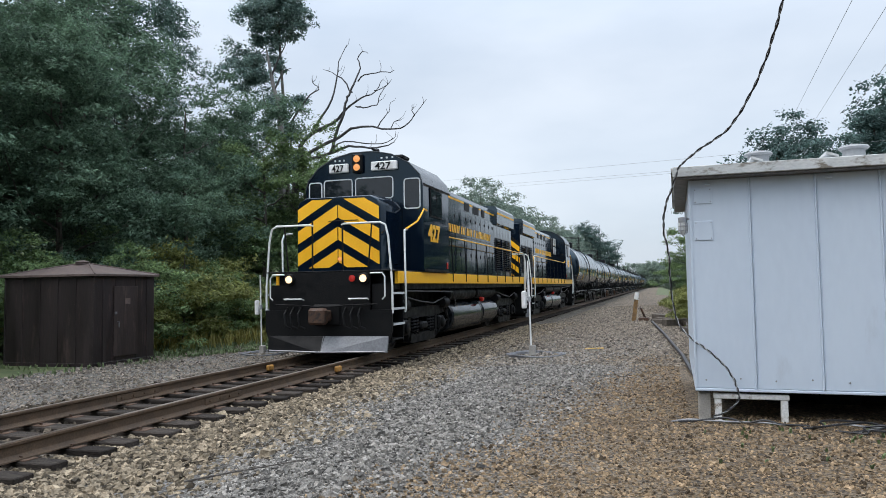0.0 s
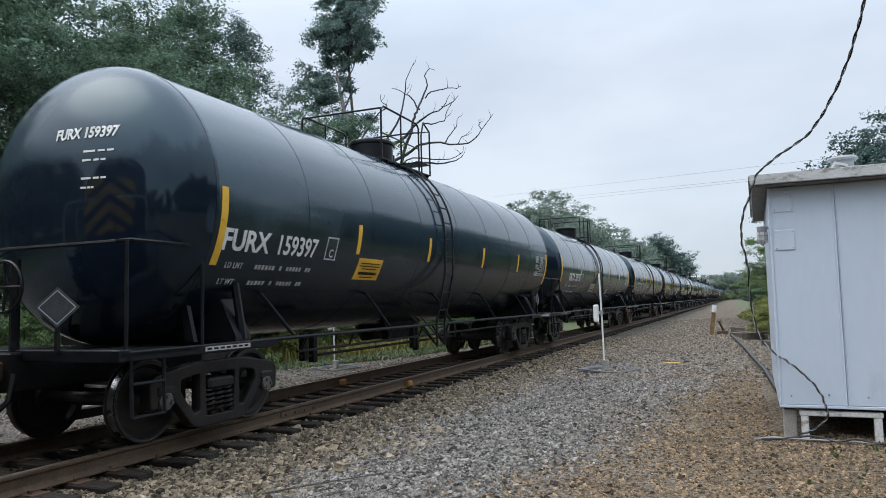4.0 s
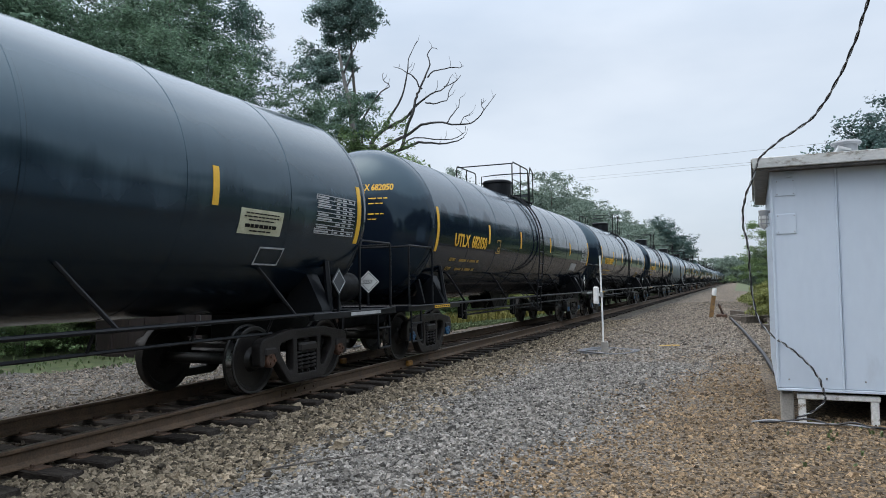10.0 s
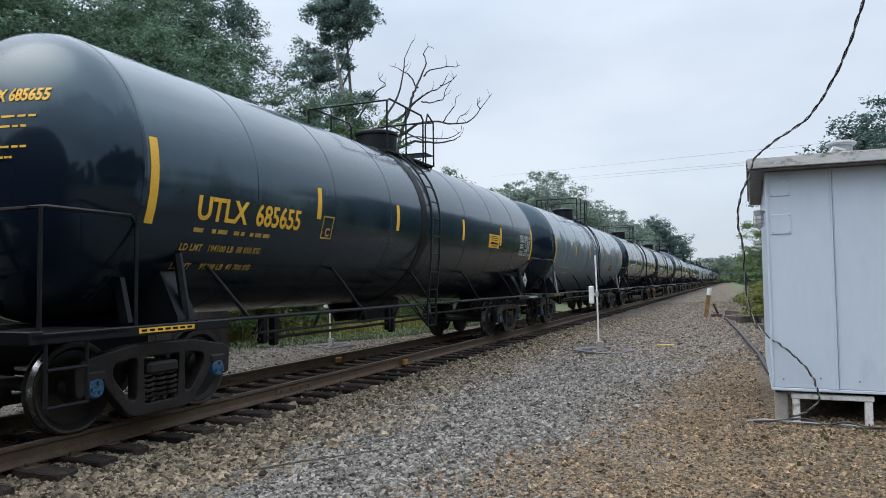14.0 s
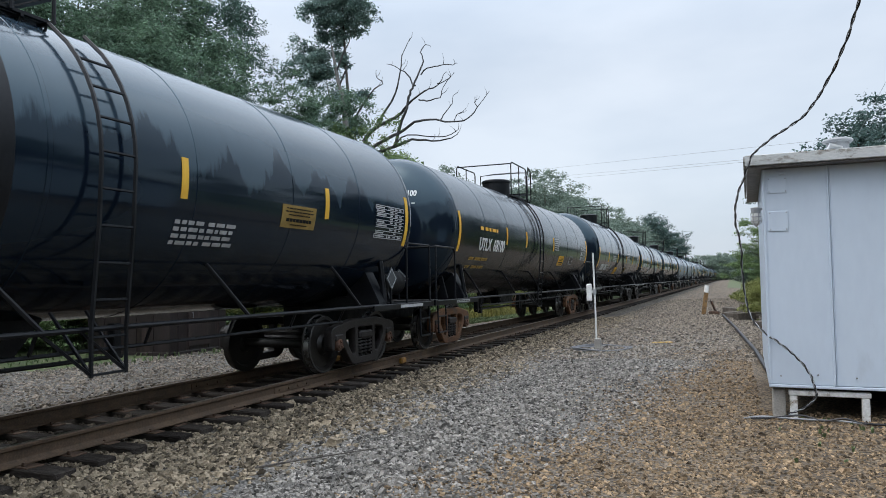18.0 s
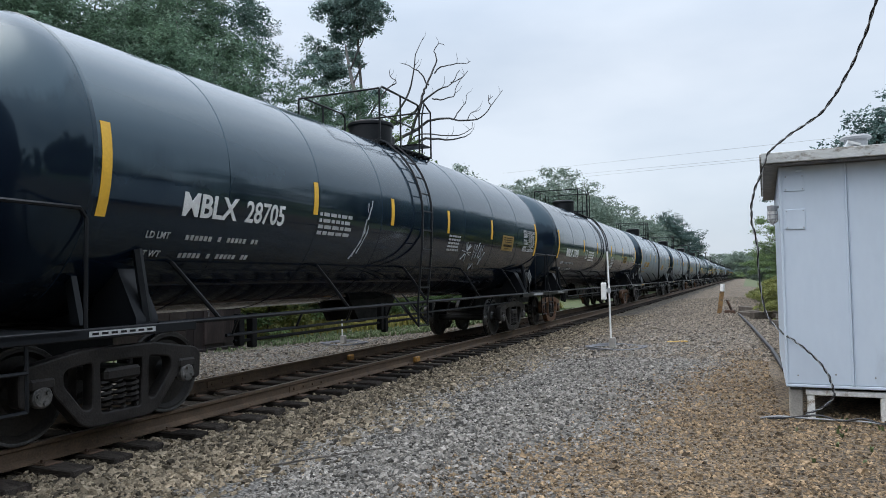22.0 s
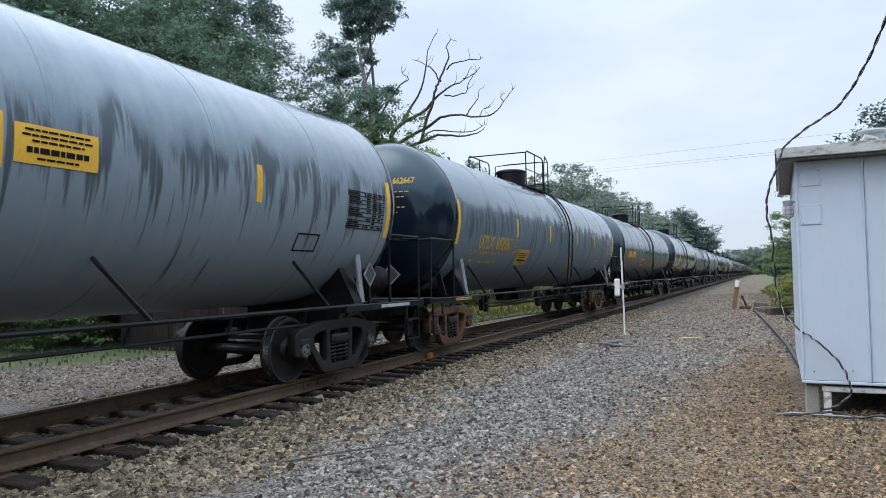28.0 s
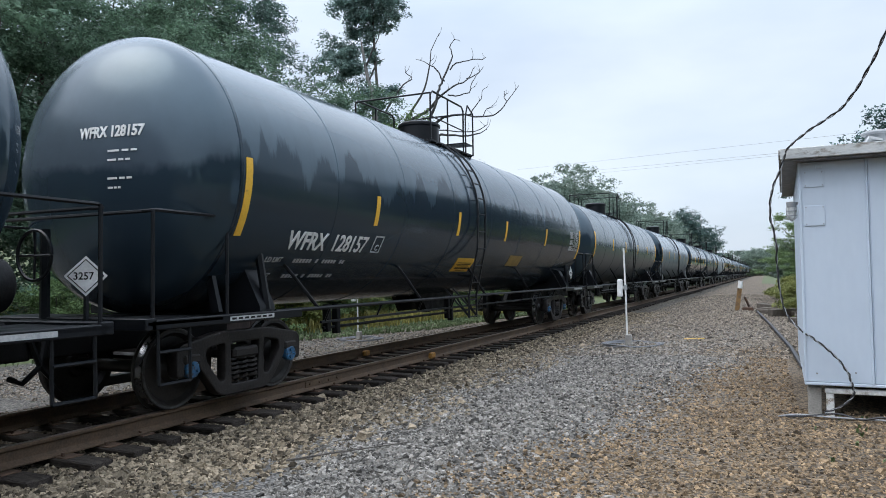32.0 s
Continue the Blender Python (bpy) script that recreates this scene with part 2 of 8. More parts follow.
def gravel(name, cell, cols, rough=0.85, patch=None, earth=None):
    """Loose stone: cells of several stone colours with dark gaps between, patches of a second tone."""
    m = bpy.data.materials.new(name)
    m.use_nodes = True
    n, l = m.node_tree.nodes, m.node_tree.links
    b = n["Principled BSDF"]
    co = n.new("ShaderNodeTexCoord")
    vo = n.new("ShaderNodeTexVoronoi")
    vo.inputs["Scale"].default_value = 1.0 / cell
    l.new(co.outputs["Object"], vo.inputs["Vector"])
    sp = n.new("ShaderNodeSeparateColor")
    l.new(vo.outputs["Color"], sp.inputs[0])
    rp = n.new("ShaderNodeValToRGB")
    rp.color_ramp.interpolation = 'LINEAR'
    while len(rp.color_ramp.elements) < len(cols):
        rp.color_ramp.elements.new(0.5)
    for i, c in enumerate(cols):
        rp.color_ramp.elements[i].position, rp.color_ramp.elements[i].color = i / (len(cols) - 1), (*c, 1)
    l.new(sp.outputs[0], rp.inputs[0])
    no = n.new("ShaderNodeTexNoise")
    no.inputs["Scale"].default_value, no.inputs["Detail"].default_value = 0.45, 6.0
    l.new(co.outputs["Object"], no.inputs["Vector"])
    mx = n.new("ShaderNodeMix")
    mx.data_type = 'RGBA'
    mx.blend_type = 'MULTIPLY'
    mx.inputs["B"].default_value = (*(patch or (0.72, 0.66, 0.58)), 1)
    pr = n.new("ShaderNodeMapRange")
    pr.inputs["From Min"].default_value, pr.inputs["From Max"].default_value = 0.42, 0.6
    l.new(no.outputs[0], pr.inputs["Value"])
    l.new(pr.outputs[0], mx.inputs["Factor"])
    l.new(rp.outputs[0], mx.inputs["A"])
    stone_col = mx.outputs["Result"]
    if earth:
        se = n.new("ShaderNodeSeparateXYZ")
        l.new(co.outputs["Object"], se.inputs[0])
        lx = n.new("ShaderNodeMath")
        lx.operation = 'MULTIPLY_ADD'
        lx.inputs[1].default_value = -0.10
        l.new(se.outputs["Y"], lx.inputs[0])
        l.new(se.outputs["X"], lx.inputs[2])
        nn = n.new("ShaderNodeMath")
        nn.operation = 'MULTIPLY_ADD'
        nn.inputs[1].default_value = 3.2
        l.new(no.outputs[0], nn.inputs[0])
        l.new(lx.outputs[0], nn.inputs[2])
        er = n.new("ShaderNodeMapRange")
        er.inputs["From Min"].default_value, er.inputs["From Max"].default_value = -1.1, 0.5
        er.inputs["To Max"].default_value = 0.85
        l.new(nn.outputs[0], er.inputs["Value"])
        ex = n.new("ShaderNodeMix")
        ex.data_type = 'RGBA'
        ex.blend_type = 'MULTIPLY'
        ex.inputs["B"].default_value = (*earth, 1)
        # the grey spread gives way to brown grit down the yard and beyond the track
        fy = n.new("ShaderNodeMapRange")
        fy.inputs["From Min"].default_value, fy.inputs["From Max"].default_value = 17.0, 25.0
        fy.inputs["To Max"].default_value = 0.7
        l.new(se.outputs["Y"], fy.inputs["Value"])
        fm = n.new("ShaderNodeMath")
        fm.operation = 'MAXIMUM'
        l.new(er.outputs[0], fm.inputs[0])
        l.new(fy.outputs[0], fm.inputs[1])
        l.new(fm.outputs[0], ex.inputs["Factor"])
        l.new(stone_col, ex.inputs["A"])
        stone_col = ex.outputs["Result"]
    gap = n.new("ShaderNodeMapRange")
    gap.inputs["From Min"].default_value, gap.inputs["From Max"].default_value = 0.35, 0.8
    gap.inputs["To Min"].default_value, gap.inputs["To Max"].default_value = 1.0, 0.25
    l.new(vo.outputs["Distance"], gap.inputs["Value"])
    g2 = n.new("ShaderNodeMix")
    g2.data_type = 'RGBA'
    g2.blend_type = 'MULTIPLY'
    g2.inputs["Factor"].default_value = 1.0
    l.new(stone_col, g2.inputs["A"])
    l.new(gap.outputs[0], g2.inputs["B"])
    l.new(g2.outputs["Result"], b.inputs["Base Color"])
    b.inputs["Roughness"].default_value = rough
    bp = n.new("ShaderNodeBump")
    bp.invert = True
    bp.inputs["Strength"].default_value, bp.inputs["Distance"].default_value = 1.0, cell * 0.9
    l.new(vo.outputs["Distance"], bp.inputs["Height"])
    l.new(bp.outputs[0], b.inputs["Normal"])
    return m


# black and slate paints: second colour is the film, brightened with painted sky sheen
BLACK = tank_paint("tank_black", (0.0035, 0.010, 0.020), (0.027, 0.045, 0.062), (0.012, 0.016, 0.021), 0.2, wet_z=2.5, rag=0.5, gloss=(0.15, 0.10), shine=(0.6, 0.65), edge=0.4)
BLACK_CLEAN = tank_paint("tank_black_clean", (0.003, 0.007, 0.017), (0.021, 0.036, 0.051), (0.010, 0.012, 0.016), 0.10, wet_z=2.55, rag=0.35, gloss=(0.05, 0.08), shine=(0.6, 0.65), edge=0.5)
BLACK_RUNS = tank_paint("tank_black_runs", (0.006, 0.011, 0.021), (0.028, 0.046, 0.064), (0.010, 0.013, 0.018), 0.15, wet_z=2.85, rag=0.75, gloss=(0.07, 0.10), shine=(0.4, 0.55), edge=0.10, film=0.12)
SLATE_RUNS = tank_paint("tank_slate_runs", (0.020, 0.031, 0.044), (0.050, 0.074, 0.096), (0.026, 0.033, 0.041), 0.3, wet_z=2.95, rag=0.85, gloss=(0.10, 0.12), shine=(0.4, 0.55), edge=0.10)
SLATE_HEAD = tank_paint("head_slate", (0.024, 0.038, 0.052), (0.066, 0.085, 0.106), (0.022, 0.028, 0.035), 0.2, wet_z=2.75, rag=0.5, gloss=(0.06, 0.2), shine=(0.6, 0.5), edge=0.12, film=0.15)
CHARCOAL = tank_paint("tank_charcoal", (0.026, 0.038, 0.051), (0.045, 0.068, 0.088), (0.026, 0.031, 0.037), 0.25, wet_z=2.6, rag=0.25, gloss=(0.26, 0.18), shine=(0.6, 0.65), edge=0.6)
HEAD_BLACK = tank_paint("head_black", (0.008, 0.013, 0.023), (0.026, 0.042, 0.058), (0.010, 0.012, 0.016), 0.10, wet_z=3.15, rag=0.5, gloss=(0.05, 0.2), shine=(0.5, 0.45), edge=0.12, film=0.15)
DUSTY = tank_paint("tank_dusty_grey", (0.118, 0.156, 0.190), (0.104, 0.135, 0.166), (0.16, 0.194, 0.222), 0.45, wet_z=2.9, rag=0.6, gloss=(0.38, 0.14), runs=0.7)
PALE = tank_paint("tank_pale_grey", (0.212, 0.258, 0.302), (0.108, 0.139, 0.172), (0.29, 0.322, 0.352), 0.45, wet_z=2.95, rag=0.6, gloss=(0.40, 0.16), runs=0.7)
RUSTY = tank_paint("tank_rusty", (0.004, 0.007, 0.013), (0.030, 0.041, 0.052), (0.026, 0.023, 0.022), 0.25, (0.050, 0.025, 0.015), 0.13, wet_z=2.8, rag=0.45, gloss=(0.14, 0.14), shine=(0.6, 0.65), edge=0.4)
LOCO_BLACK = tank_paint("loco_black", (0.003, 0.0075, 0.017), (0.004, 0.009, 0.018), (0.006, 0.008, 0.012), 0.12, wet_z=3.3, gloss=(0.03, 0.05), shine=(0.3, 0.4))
# upper hood: the pale film colour holds the sky glare on its rain runs
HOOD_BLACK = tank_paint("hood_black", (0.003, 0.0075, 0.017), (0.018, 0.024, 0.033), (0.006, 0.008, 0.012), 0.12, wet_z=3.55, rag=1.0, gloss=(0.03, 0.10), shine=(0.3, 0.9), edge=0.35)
CHASSIS = mat("chassis_black", (0.0025, 0.003, 0.004), (0.008, 0.008, 0.008), 0.4, 0.7, spec=0.18, scale=5.0, fine=40.0, bump=0.3, wear=(0.02, 0.016, 0.013), wear_at=0.66)
FRAME_DARK = mat("frame_black", (0.004, 0.005, 0.007), (0.010, 0.011, 0.013), 0.3, 0.5, scale=3.0, fine=30.0, bump=0.1, spec=0.25)
TRUCK_DARK = mat("truck_dark", (0.009, 0.008, 0.008), (0.030, 0.026, 0.024), 0.32, 0.6, spec=0.3, scale=6.0, fine=50.0, bump=0.4)
FRAME_RUST = mat("frame_rust", (0.060, 0.031, 0.018), (0.215, 0.108, 0.055), 0.42, 0.7, spec=0.3, scale=5.0, fine=50.0, bump=0.4, wear=(0.030, 0.022, 0.018), wear_at=0.6)
TRUCK_RUST = mat("truck_rust", (0.026, 0.016, 0.012), (0.105, 0.058, 0.036), 0.4, 0.8, spec=0.35, scale=6.0, fine=50.0, bump=0.4, wear=(0.02, 0.017, 0.015), wear_at=0.55)
RIM = mat("wheel_rim", (0.022, 0.021, 0.02), (0.085, 0.082, 0.078), 0.35, 0.5, metal=0.5, scale=6.0, bump=0.1)
WHEEL = mat("wheel_steel", (0.009, 0.008, 0.0075), (0.028, 0.025, 0.022), 0.3, 0.6, spec=0.3, scale=5.0, fine=40.0, bump=0.2)
TREAD = mat("wheel_tread", (0.35, 0.35, 0.36), (0.5, 0.5, 0.5), 0.22, 0.35, metal=1.0, scale=8.0, bump=0.0)
YELLOW = mat("yellow_stripe", (0.72, 0.40, 0.03), (0.86, 0.50, 0.045), 0.45, 0.55, scale=3.0, fine=40.0, bump=0.05, wear=(0.40, 0.24, 0.04), wear_at=0.68)
LOCO_YELLOW = mat("loco_yellow", (0.90, 0.45, 0.012), (0.97, 0.51, 0.016), 0.3, 0.42, scale=2.0, fine=30.0, bump=0.04, wear=(0.55, 0.30, 0.03), wear_at=0.72)
YELLOW_DIM = mat("yellow_faded", (0.36, 0.22, 0.04), (0.60, 0.38, 0.07), 0.6, scale=10.0, fine=60.0, bump=0.05)
WHITE = mat("white_paint", (0.62, 0.62, 0.6), (0.8, 0.8, 0.79), 0.5, scale=5.0, bump=0.05, wear=(0.3, 0.28, 0.26), wear_at=0.7)
WHITE_DIM = mat("white_lettering", (0.28, 0.29, 0.30), (0.55, 0.56, 0.57), 0.6, scale=8.0, bump=0.03)
WHITE_BAR = mat("white_bars", (0.30, 0.31, 0.31), (0.48, 0.48, 0.48), 0.6, scale=8.0, bump=0.0)
RED = mat("red_lens", (0.4, 0.02, 0.015), (0.55, 0.03, 0.02), 0.2, bump=0.0)
BLUE_CAP = mat("blue_cap", (0.015, 0.075, 0.17), (0.05, 0.17, 0.31), 0.4, scale=12.0, bump=0.1, wear=(0.05, 0.035, 0.025), wear_at=0.56)
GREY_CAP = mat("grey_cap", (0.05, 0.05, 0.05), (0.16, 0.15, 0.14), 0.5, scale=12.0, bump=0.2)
RUST_CAP = mat("rust_cap", (0.045, 0.024, 0.016), (0.13, 0.062, 0.035), 0.8, scale=10.0, bump=0.3)
GREY_PAINT = mat("grey_paint", (0.25, 0.26, 0.27), (0.34, 0.35, 0.36), 0.5, scale=4.0, bump=0.1)
STEEL = mat("dull_steel", (0.16, 0.165, 0.17), (0.30, 0.30, 0.31), 0.35, 0.5, metal=0.6, scale=4.0, bump=0.1)
TANK_STEEL = mat("fuel_tank_steel", (0.006, 0.008, 0.011), (0.014, 0.017, 0.021), 0.10, 0.2, spec=0.55, scale=2.0, bump=0.02)
LAMP = mat("lit_lamp", (0.6, 0.5, 0.35), (0.65, 0.55, 0.4), 0.2, bump=0.0, glow=((1.0, 0.68, 0.36), 1.5))
LAMP_AMBER = mat("lit_amber_lamp", (0.25, 0.10, 0.03), (0.3, 0.13, 0.04), 0.2, bump=0.0, glow=((1.0, 0.42, 0.14), 0.75))
RAIL = mat("rail_rust", (0.054, 0.034, 0.020), (0.125, 0.080, 0.047), 0.7, 0.85, scale=4.0, fine=50.0, bump=0.2)
RAIL_TOP = mat("rail_top", (0.20, 0.16, 0.13), (0.34, 0.29, 0.25), 0.3, 0.5, metal=0.7, scale=3.0, bump=0.05, stretch=(1, 0.2, 1))
TIE = mat("tie_wood", (0.012, 0.010, 0.009), (0.062, 0.052, 0.044), 0.8, scale=3.0, fine=26.0, bump=1.0, stretch=(0.5, 5, 5), each=0.4, spec=0.12, wear=(0.085, 0.068, 0.052), wear_at=0.62)
TIE_PLATE = mat("tie_plate", (0.05, 0.03, 0.02), (0.12, 0.07, 0.042), 0.8, scale=8.0, bump=0.3)
STONE = mat("ballast_stone", (0.092, 0.073, 0.049), (0.276, 0.226, 0.160), 0.75, 0.9, spec=0.2, scale=9.0, fine=60.0, bump=0.4, each=0.8, island=True)
# ballast between the ties: the shade under the train is put into this colour
STONE_SHADED = mat("shaded_stone", (0.030, 0.024, 0.018), (0.115, 0.094, 0.070), 0.7, 0.9, spec=0.15, scale=9.0, fine=60.0, bump=0.4, each=0.8, island=True)
STONE_MIX = mat("mixed_stone", (0.092, 0.077, 0.060), (0.250, 0.214, 0.172), 0.65, 0.85, spec=0.25, scale=9.0, fine=60.0, bump=0.3, each=0.7, island=True)
STONE_FINE = mat("fine_stone", (0.098, 0.090, 0.079), (0.254, 0.238, 0.214), 0.65, 0.85, spec=0.25, scale=9.0, fine=60.0, bump=0.3, each=0.8, island=True)
STONE_BROWN = mat("brown_stone", (0.102, 0.071, 0.042), (0.284, 0.206, 0.126), 0.7, 0.9, spec=0.2, scale=9.0, fine=60.0, bump=0.3, each=0.8, island=True)
BALLAST = gravel("ballast", 0.042, [(0.024, 0.018, 0.013), (0.092, 0.075, 0.053), (0.153, 0.128, 0.091), (0.116, 0.103, 0.085), (0.218, 0.181, 0.133)])
GRAVEL = gravel("yard_gravel", 0.030, [(0.047, 0.044, 0.039), (0.138, 0.129, 0.117), (0.212, 0.200, 0.182), (0.170, 0.161, 0.147), (0.300, 0.281, 0.252)], patch=(0.76, 0.73, 0.69), earth=(1.06, 0.80, 0.50))

# ---- mesh helpers ----
class Shape:
    """Collects vertices and faces for one mesh."""

    def __init__(self):
        self.v, self.f = [], []

    def add(self, verts, faces):
        k = len(self.v)
        self.v.extend(tuple(p) for p in verts)
        self.f.extend(tuple(k + i for i in q) for q in faces)
        return self

    def box(self, x0, x1, y0, y1, z0, z1, c=0.0):
        """A block, with chamfered edges where c > 0."""
        c = min(c, (x1 - x0) * 0.45, (y1 - y0) * 0.45, (z1 - z0) * 0.45)
        if c <= 0:
            return self.add([(x, y, z) for z in (z0, z1) for y in (y0, y1) for x in (x0, x1)],
                            [(0, 2, 3, 1), (4, 5, 7, 6), (0, 1, 5, 4), (2, 6, 7, 3), (0, 4, 6, 2), (1, 3, 7, 5)])
        vs, ids = [], {}
        for ix, x in enumerate((x0, x1)):
            for iy, y in enumerate((y0, y1)):
                for iz, z in enumerate((z0, z1)):
                    sx, sy, sz = c * (1 - 2 * ix), c * (1 - 2 * iy), c * (1 - 2 * iz)
                    for ax, p in enumerate(((x, y + sy, z + sz), (x + sx, y, z + sz), (x + sx, y + sy, z))):
                        ids[ix, iy, iz, ax] = len(vs)
                        vs.append(p)
        fs = []
        for i in (0, 1):
            fs.append([ids[i, a, b, 0] for a, b in ((0, 0), (1, 0), (1, 1), (0, 1))])
            fs.append([ids[a, i, b, 1] for a, b in ((0, 0), (1, 0), (1, 1), (0, 1))])
            fs.append([ids[a, b, i, 2] for a, b in ((0, 0), (1, 0), (1, 1), (0, 1))])
            for j in (0, 1):
                fs.append([ids[i, j, 0, 0], ids[i, j, 1, 0], ids[i, j, 1, 1], ids[i, j, 0, 1]])
                fs.append([ids[i, 0, j, 0], ids[i, 1, j, 0], ids[i, 1, j, 2], ids[i, 0, j, 2]])
                fs.append([ids[0, i, j, 1], ids[1, i, j, 1], ids[1, i, j, 2], ids[0, i, j, 2]])
                for k in (0, 1):
                    fs.append([ids[i, j, k, 0], ids[i, j, k, 1], ids[i, j, k, 2]])
        return self.add(vs, fs)

    def rings(self, rows, cap=True, close=True):
        """Joins rows of equally many points into a skin."""
        n = len(rows[0])
        vs = [p for r in rows for p in r]
        fs = []
        for i in range(len(rows) - 1):
            for j in range(n if close else n - 1):
                fs.append((i * n + j, i * n + (j + 1) % n, (i + 1) * n + (j + 1) % n, (i + 1) * n + j))
        if cap:
            fs.append(tuple(range(n))[::-1])
            fs.append(tuple((len(rows) - 1) * n + j for j in range(n)))
        return self.add(vs, fs)

    def tube(self, pts, r, n=6, r1=None, cap=True):
        """A round bar along a line of points; r1: the radius at its end."""
        pts = [Vector(p) for p in pts]
        rows, side = [], None
        for i, p in enumerate(pts):
            d = (pts[min(i + 1, len(pts) - 1)] - pts[max(i - 1, 0)]).normalized()
            if side is None:
                side = d.orthogonal().normalized()
            side = (side - d * side.dot(d)).normalized()
            up = d.cross(side)
            k = i / max(1, len(pts) - 1)
            rad = r if r1 is None else r + (r1 - r) * k
            rows.append([p + rad * (math.cos(a) * side + math.sin(a) * up) for a in (2 * math.pi * j / n for j in range(n))])
        return self.rings(rows, cap)

    def turn(self, prof, centre, axis="y", n=24, cap=False):
        """A turned body: prof is rows of (along, radius) about an axis through centre."""
        cx, cy, cz = centre
        rows = []
        for a, r in prof:
            row = []
            for j in range(n):
                u, w = r * math.cos(2 * math.pi * j / n), r * math.sin(2 * math.pi * j / n)
                row.append((cx + u, cy + a, cz + w) if axis == "y" else (cx + a, cy + u, cz + w) if axis == "x" else (cx + u, cy + w, cz + a))
            rows.append(row)
        return self.rings(rows, cap)

    def slab(self, poly, axis, a0, a1):
        """A flat plate of outline poly (two coordinates), extruded along an axis from a0 to a1."""
        def at(p, a):
            return (a, p[0], p[1]) if axis == "x" else (p[0], a, p[1]) if axis == "y" else (p[0], p[1], a)
        n = len(poly)
        return self.add([at(p, a0) for p in poly] + [at(p, a1) for p in poly],
                        [tuple(range(n))[::-1], tuple(range(n, 2 * n))] + [(i, (i + 1) % n, n + (i + 1) % n, n + i) for i in range(n)])

    def mesh(self, name, material, sharp=35, smooth=True):
        me = bpy.data.meshes.new(name)
        me.from_pydata(self.v, [], self.f)
        bm = bmesh.new()
        bm.from_mesh(me)
        if len(bm.faces) < 60000:
            bmesh.ops.recalc_face_normals(bm, faces=bm.faces)
        bm.to_mesh(me)
        bm.free()
        me.materials.append(material)
        if smooth:
            me.polygons.foreach_set("use_smooth", [True] * len(me.polygons))
            me.set_sharp_from_angle(angle=radians(sharp))
        return me


def part(name, shape, material, parent=None, label="", sharp=35, smooth=True):
    """Links a shape, or a ready mesh, as one mesh object under a thing or a part."""
    ob = new(name, shape.mesh(name, material, sharp, smooth) if isinstance(shape, Shape) else shape)
    if parent is not None:
        ob.parent = parent
    return tagged(ob, label)


def thing(name, label, category, group="", kind="", at=(0, 0, 0), rz=0):
    ob = new(name)
    ob.empty_display_size = 0.3
    ob.matrix_world = pose(*at, 0, 0, rz)
    return tagged(ob, label, category, group, kind)


def letters(text, size, material, depth=0.004, spread=1.0, narrow=1.0, bold=0.012):
    """A mesh of raised letters in the x-y plane, from the left at the origin."""
    cu = bpy.data.curves.new("letters", 'FONT')
    cu.body, cu.size, cu.extrude, cu.space_character = text, size, depth, spread
    cu.offset = size * bold
    cu.resolution_u = 3
    tmp = bpy.data.objects.new("letters", cu)
    scene.collection.objects.link(tmp)
    me = tmp.to_mesh().copy()
    tmp.to_mesh_clear()
    bpy.data.objects.remove(tmp)
    bpy.data.curves.remove(cu)
    me.transform(Matrix.Diagonal((narrow, 1, 1, 1)))
    me.materials.clear()
    me.materials.append(material)
    return me


def blocks(widths, size, gap, slant=0.0):
    """Plain leaning bars in the x-y plane: stand in for lettering of that size and rhythm."""
    s, x = Shape(), 0.0
    for w in widths:
        if w > 0:
            s.slab([(px_ + slant * pz_, pz_) for px_, pz_ in ((x, 0), (x + w * 0.62, 0), (x + w * 0.62, size), (x, size))], "z", 0, 0.006)
            x += w + gap
        else:
            x += -w
    return s


def glide(pts, n=8):
    """A smooth line through a few points."""
    pts = [Vector(p) for p in pts]
    out = []
    for i in range(len(pts) - 1):
        p0, p1, p2, p3 = pts[max(0, i - 1)], pts[i], pts[i + 1], pts[min(len(pts) - 1, i + 2)]
        for k in range(n):
            t = k / n
            out.append(0.5 * ((2 * p1) + (p2 - p0) * t + (2 * p0 - 5 * p1 + 4 * p2 - p3) * t * t + (3 * p1 - p0 - 3 * p2 + p3) * t ** 3))
    return out + [pts[-1]]


# ---- ground ----
XC = -6.893          # centre line of the track
HALF = 0.7525        # from there to each rail's middle
RAIL_H = 0.185


def smooth(a, b, x):
    k = min(1.0, max(0.0, (x - a) / (b - a)))
    return k * k * (3 - 2 * k)


def ground_z(x, y):
    d = x - XC
    z = -0.10 - 0.17 * (1 - smooth(1.7, 4.8, d)) if d > 0 else -0.27 - 0.01 * smooth(1.6, 3.0, -d)
    if d > 0:
        z -= 1.3 * smooth(7.0, 13.0, d) * smooth(16.0, 40.0, y)          # bank behind the white shed
    else:
        z += 1.6 * smooth(9.0, 26.0, -d)
        z -= 0.4 * smooth(1.6, 4.0, -d) * smooth(20.0, 45.0, y)
    z += 26.0 * smooth(30.0, 160.0, abs(d)) * smooth(-40.0, 160.0, y) * (1.0 if d < 0 else 0.25)
    z += 0.02 * noise.noise((x * 0.5, y * 0.5, 0.0)) + 0.010 * noise.noise((x * 1.7, y * 1.7, 3.0))
    return z


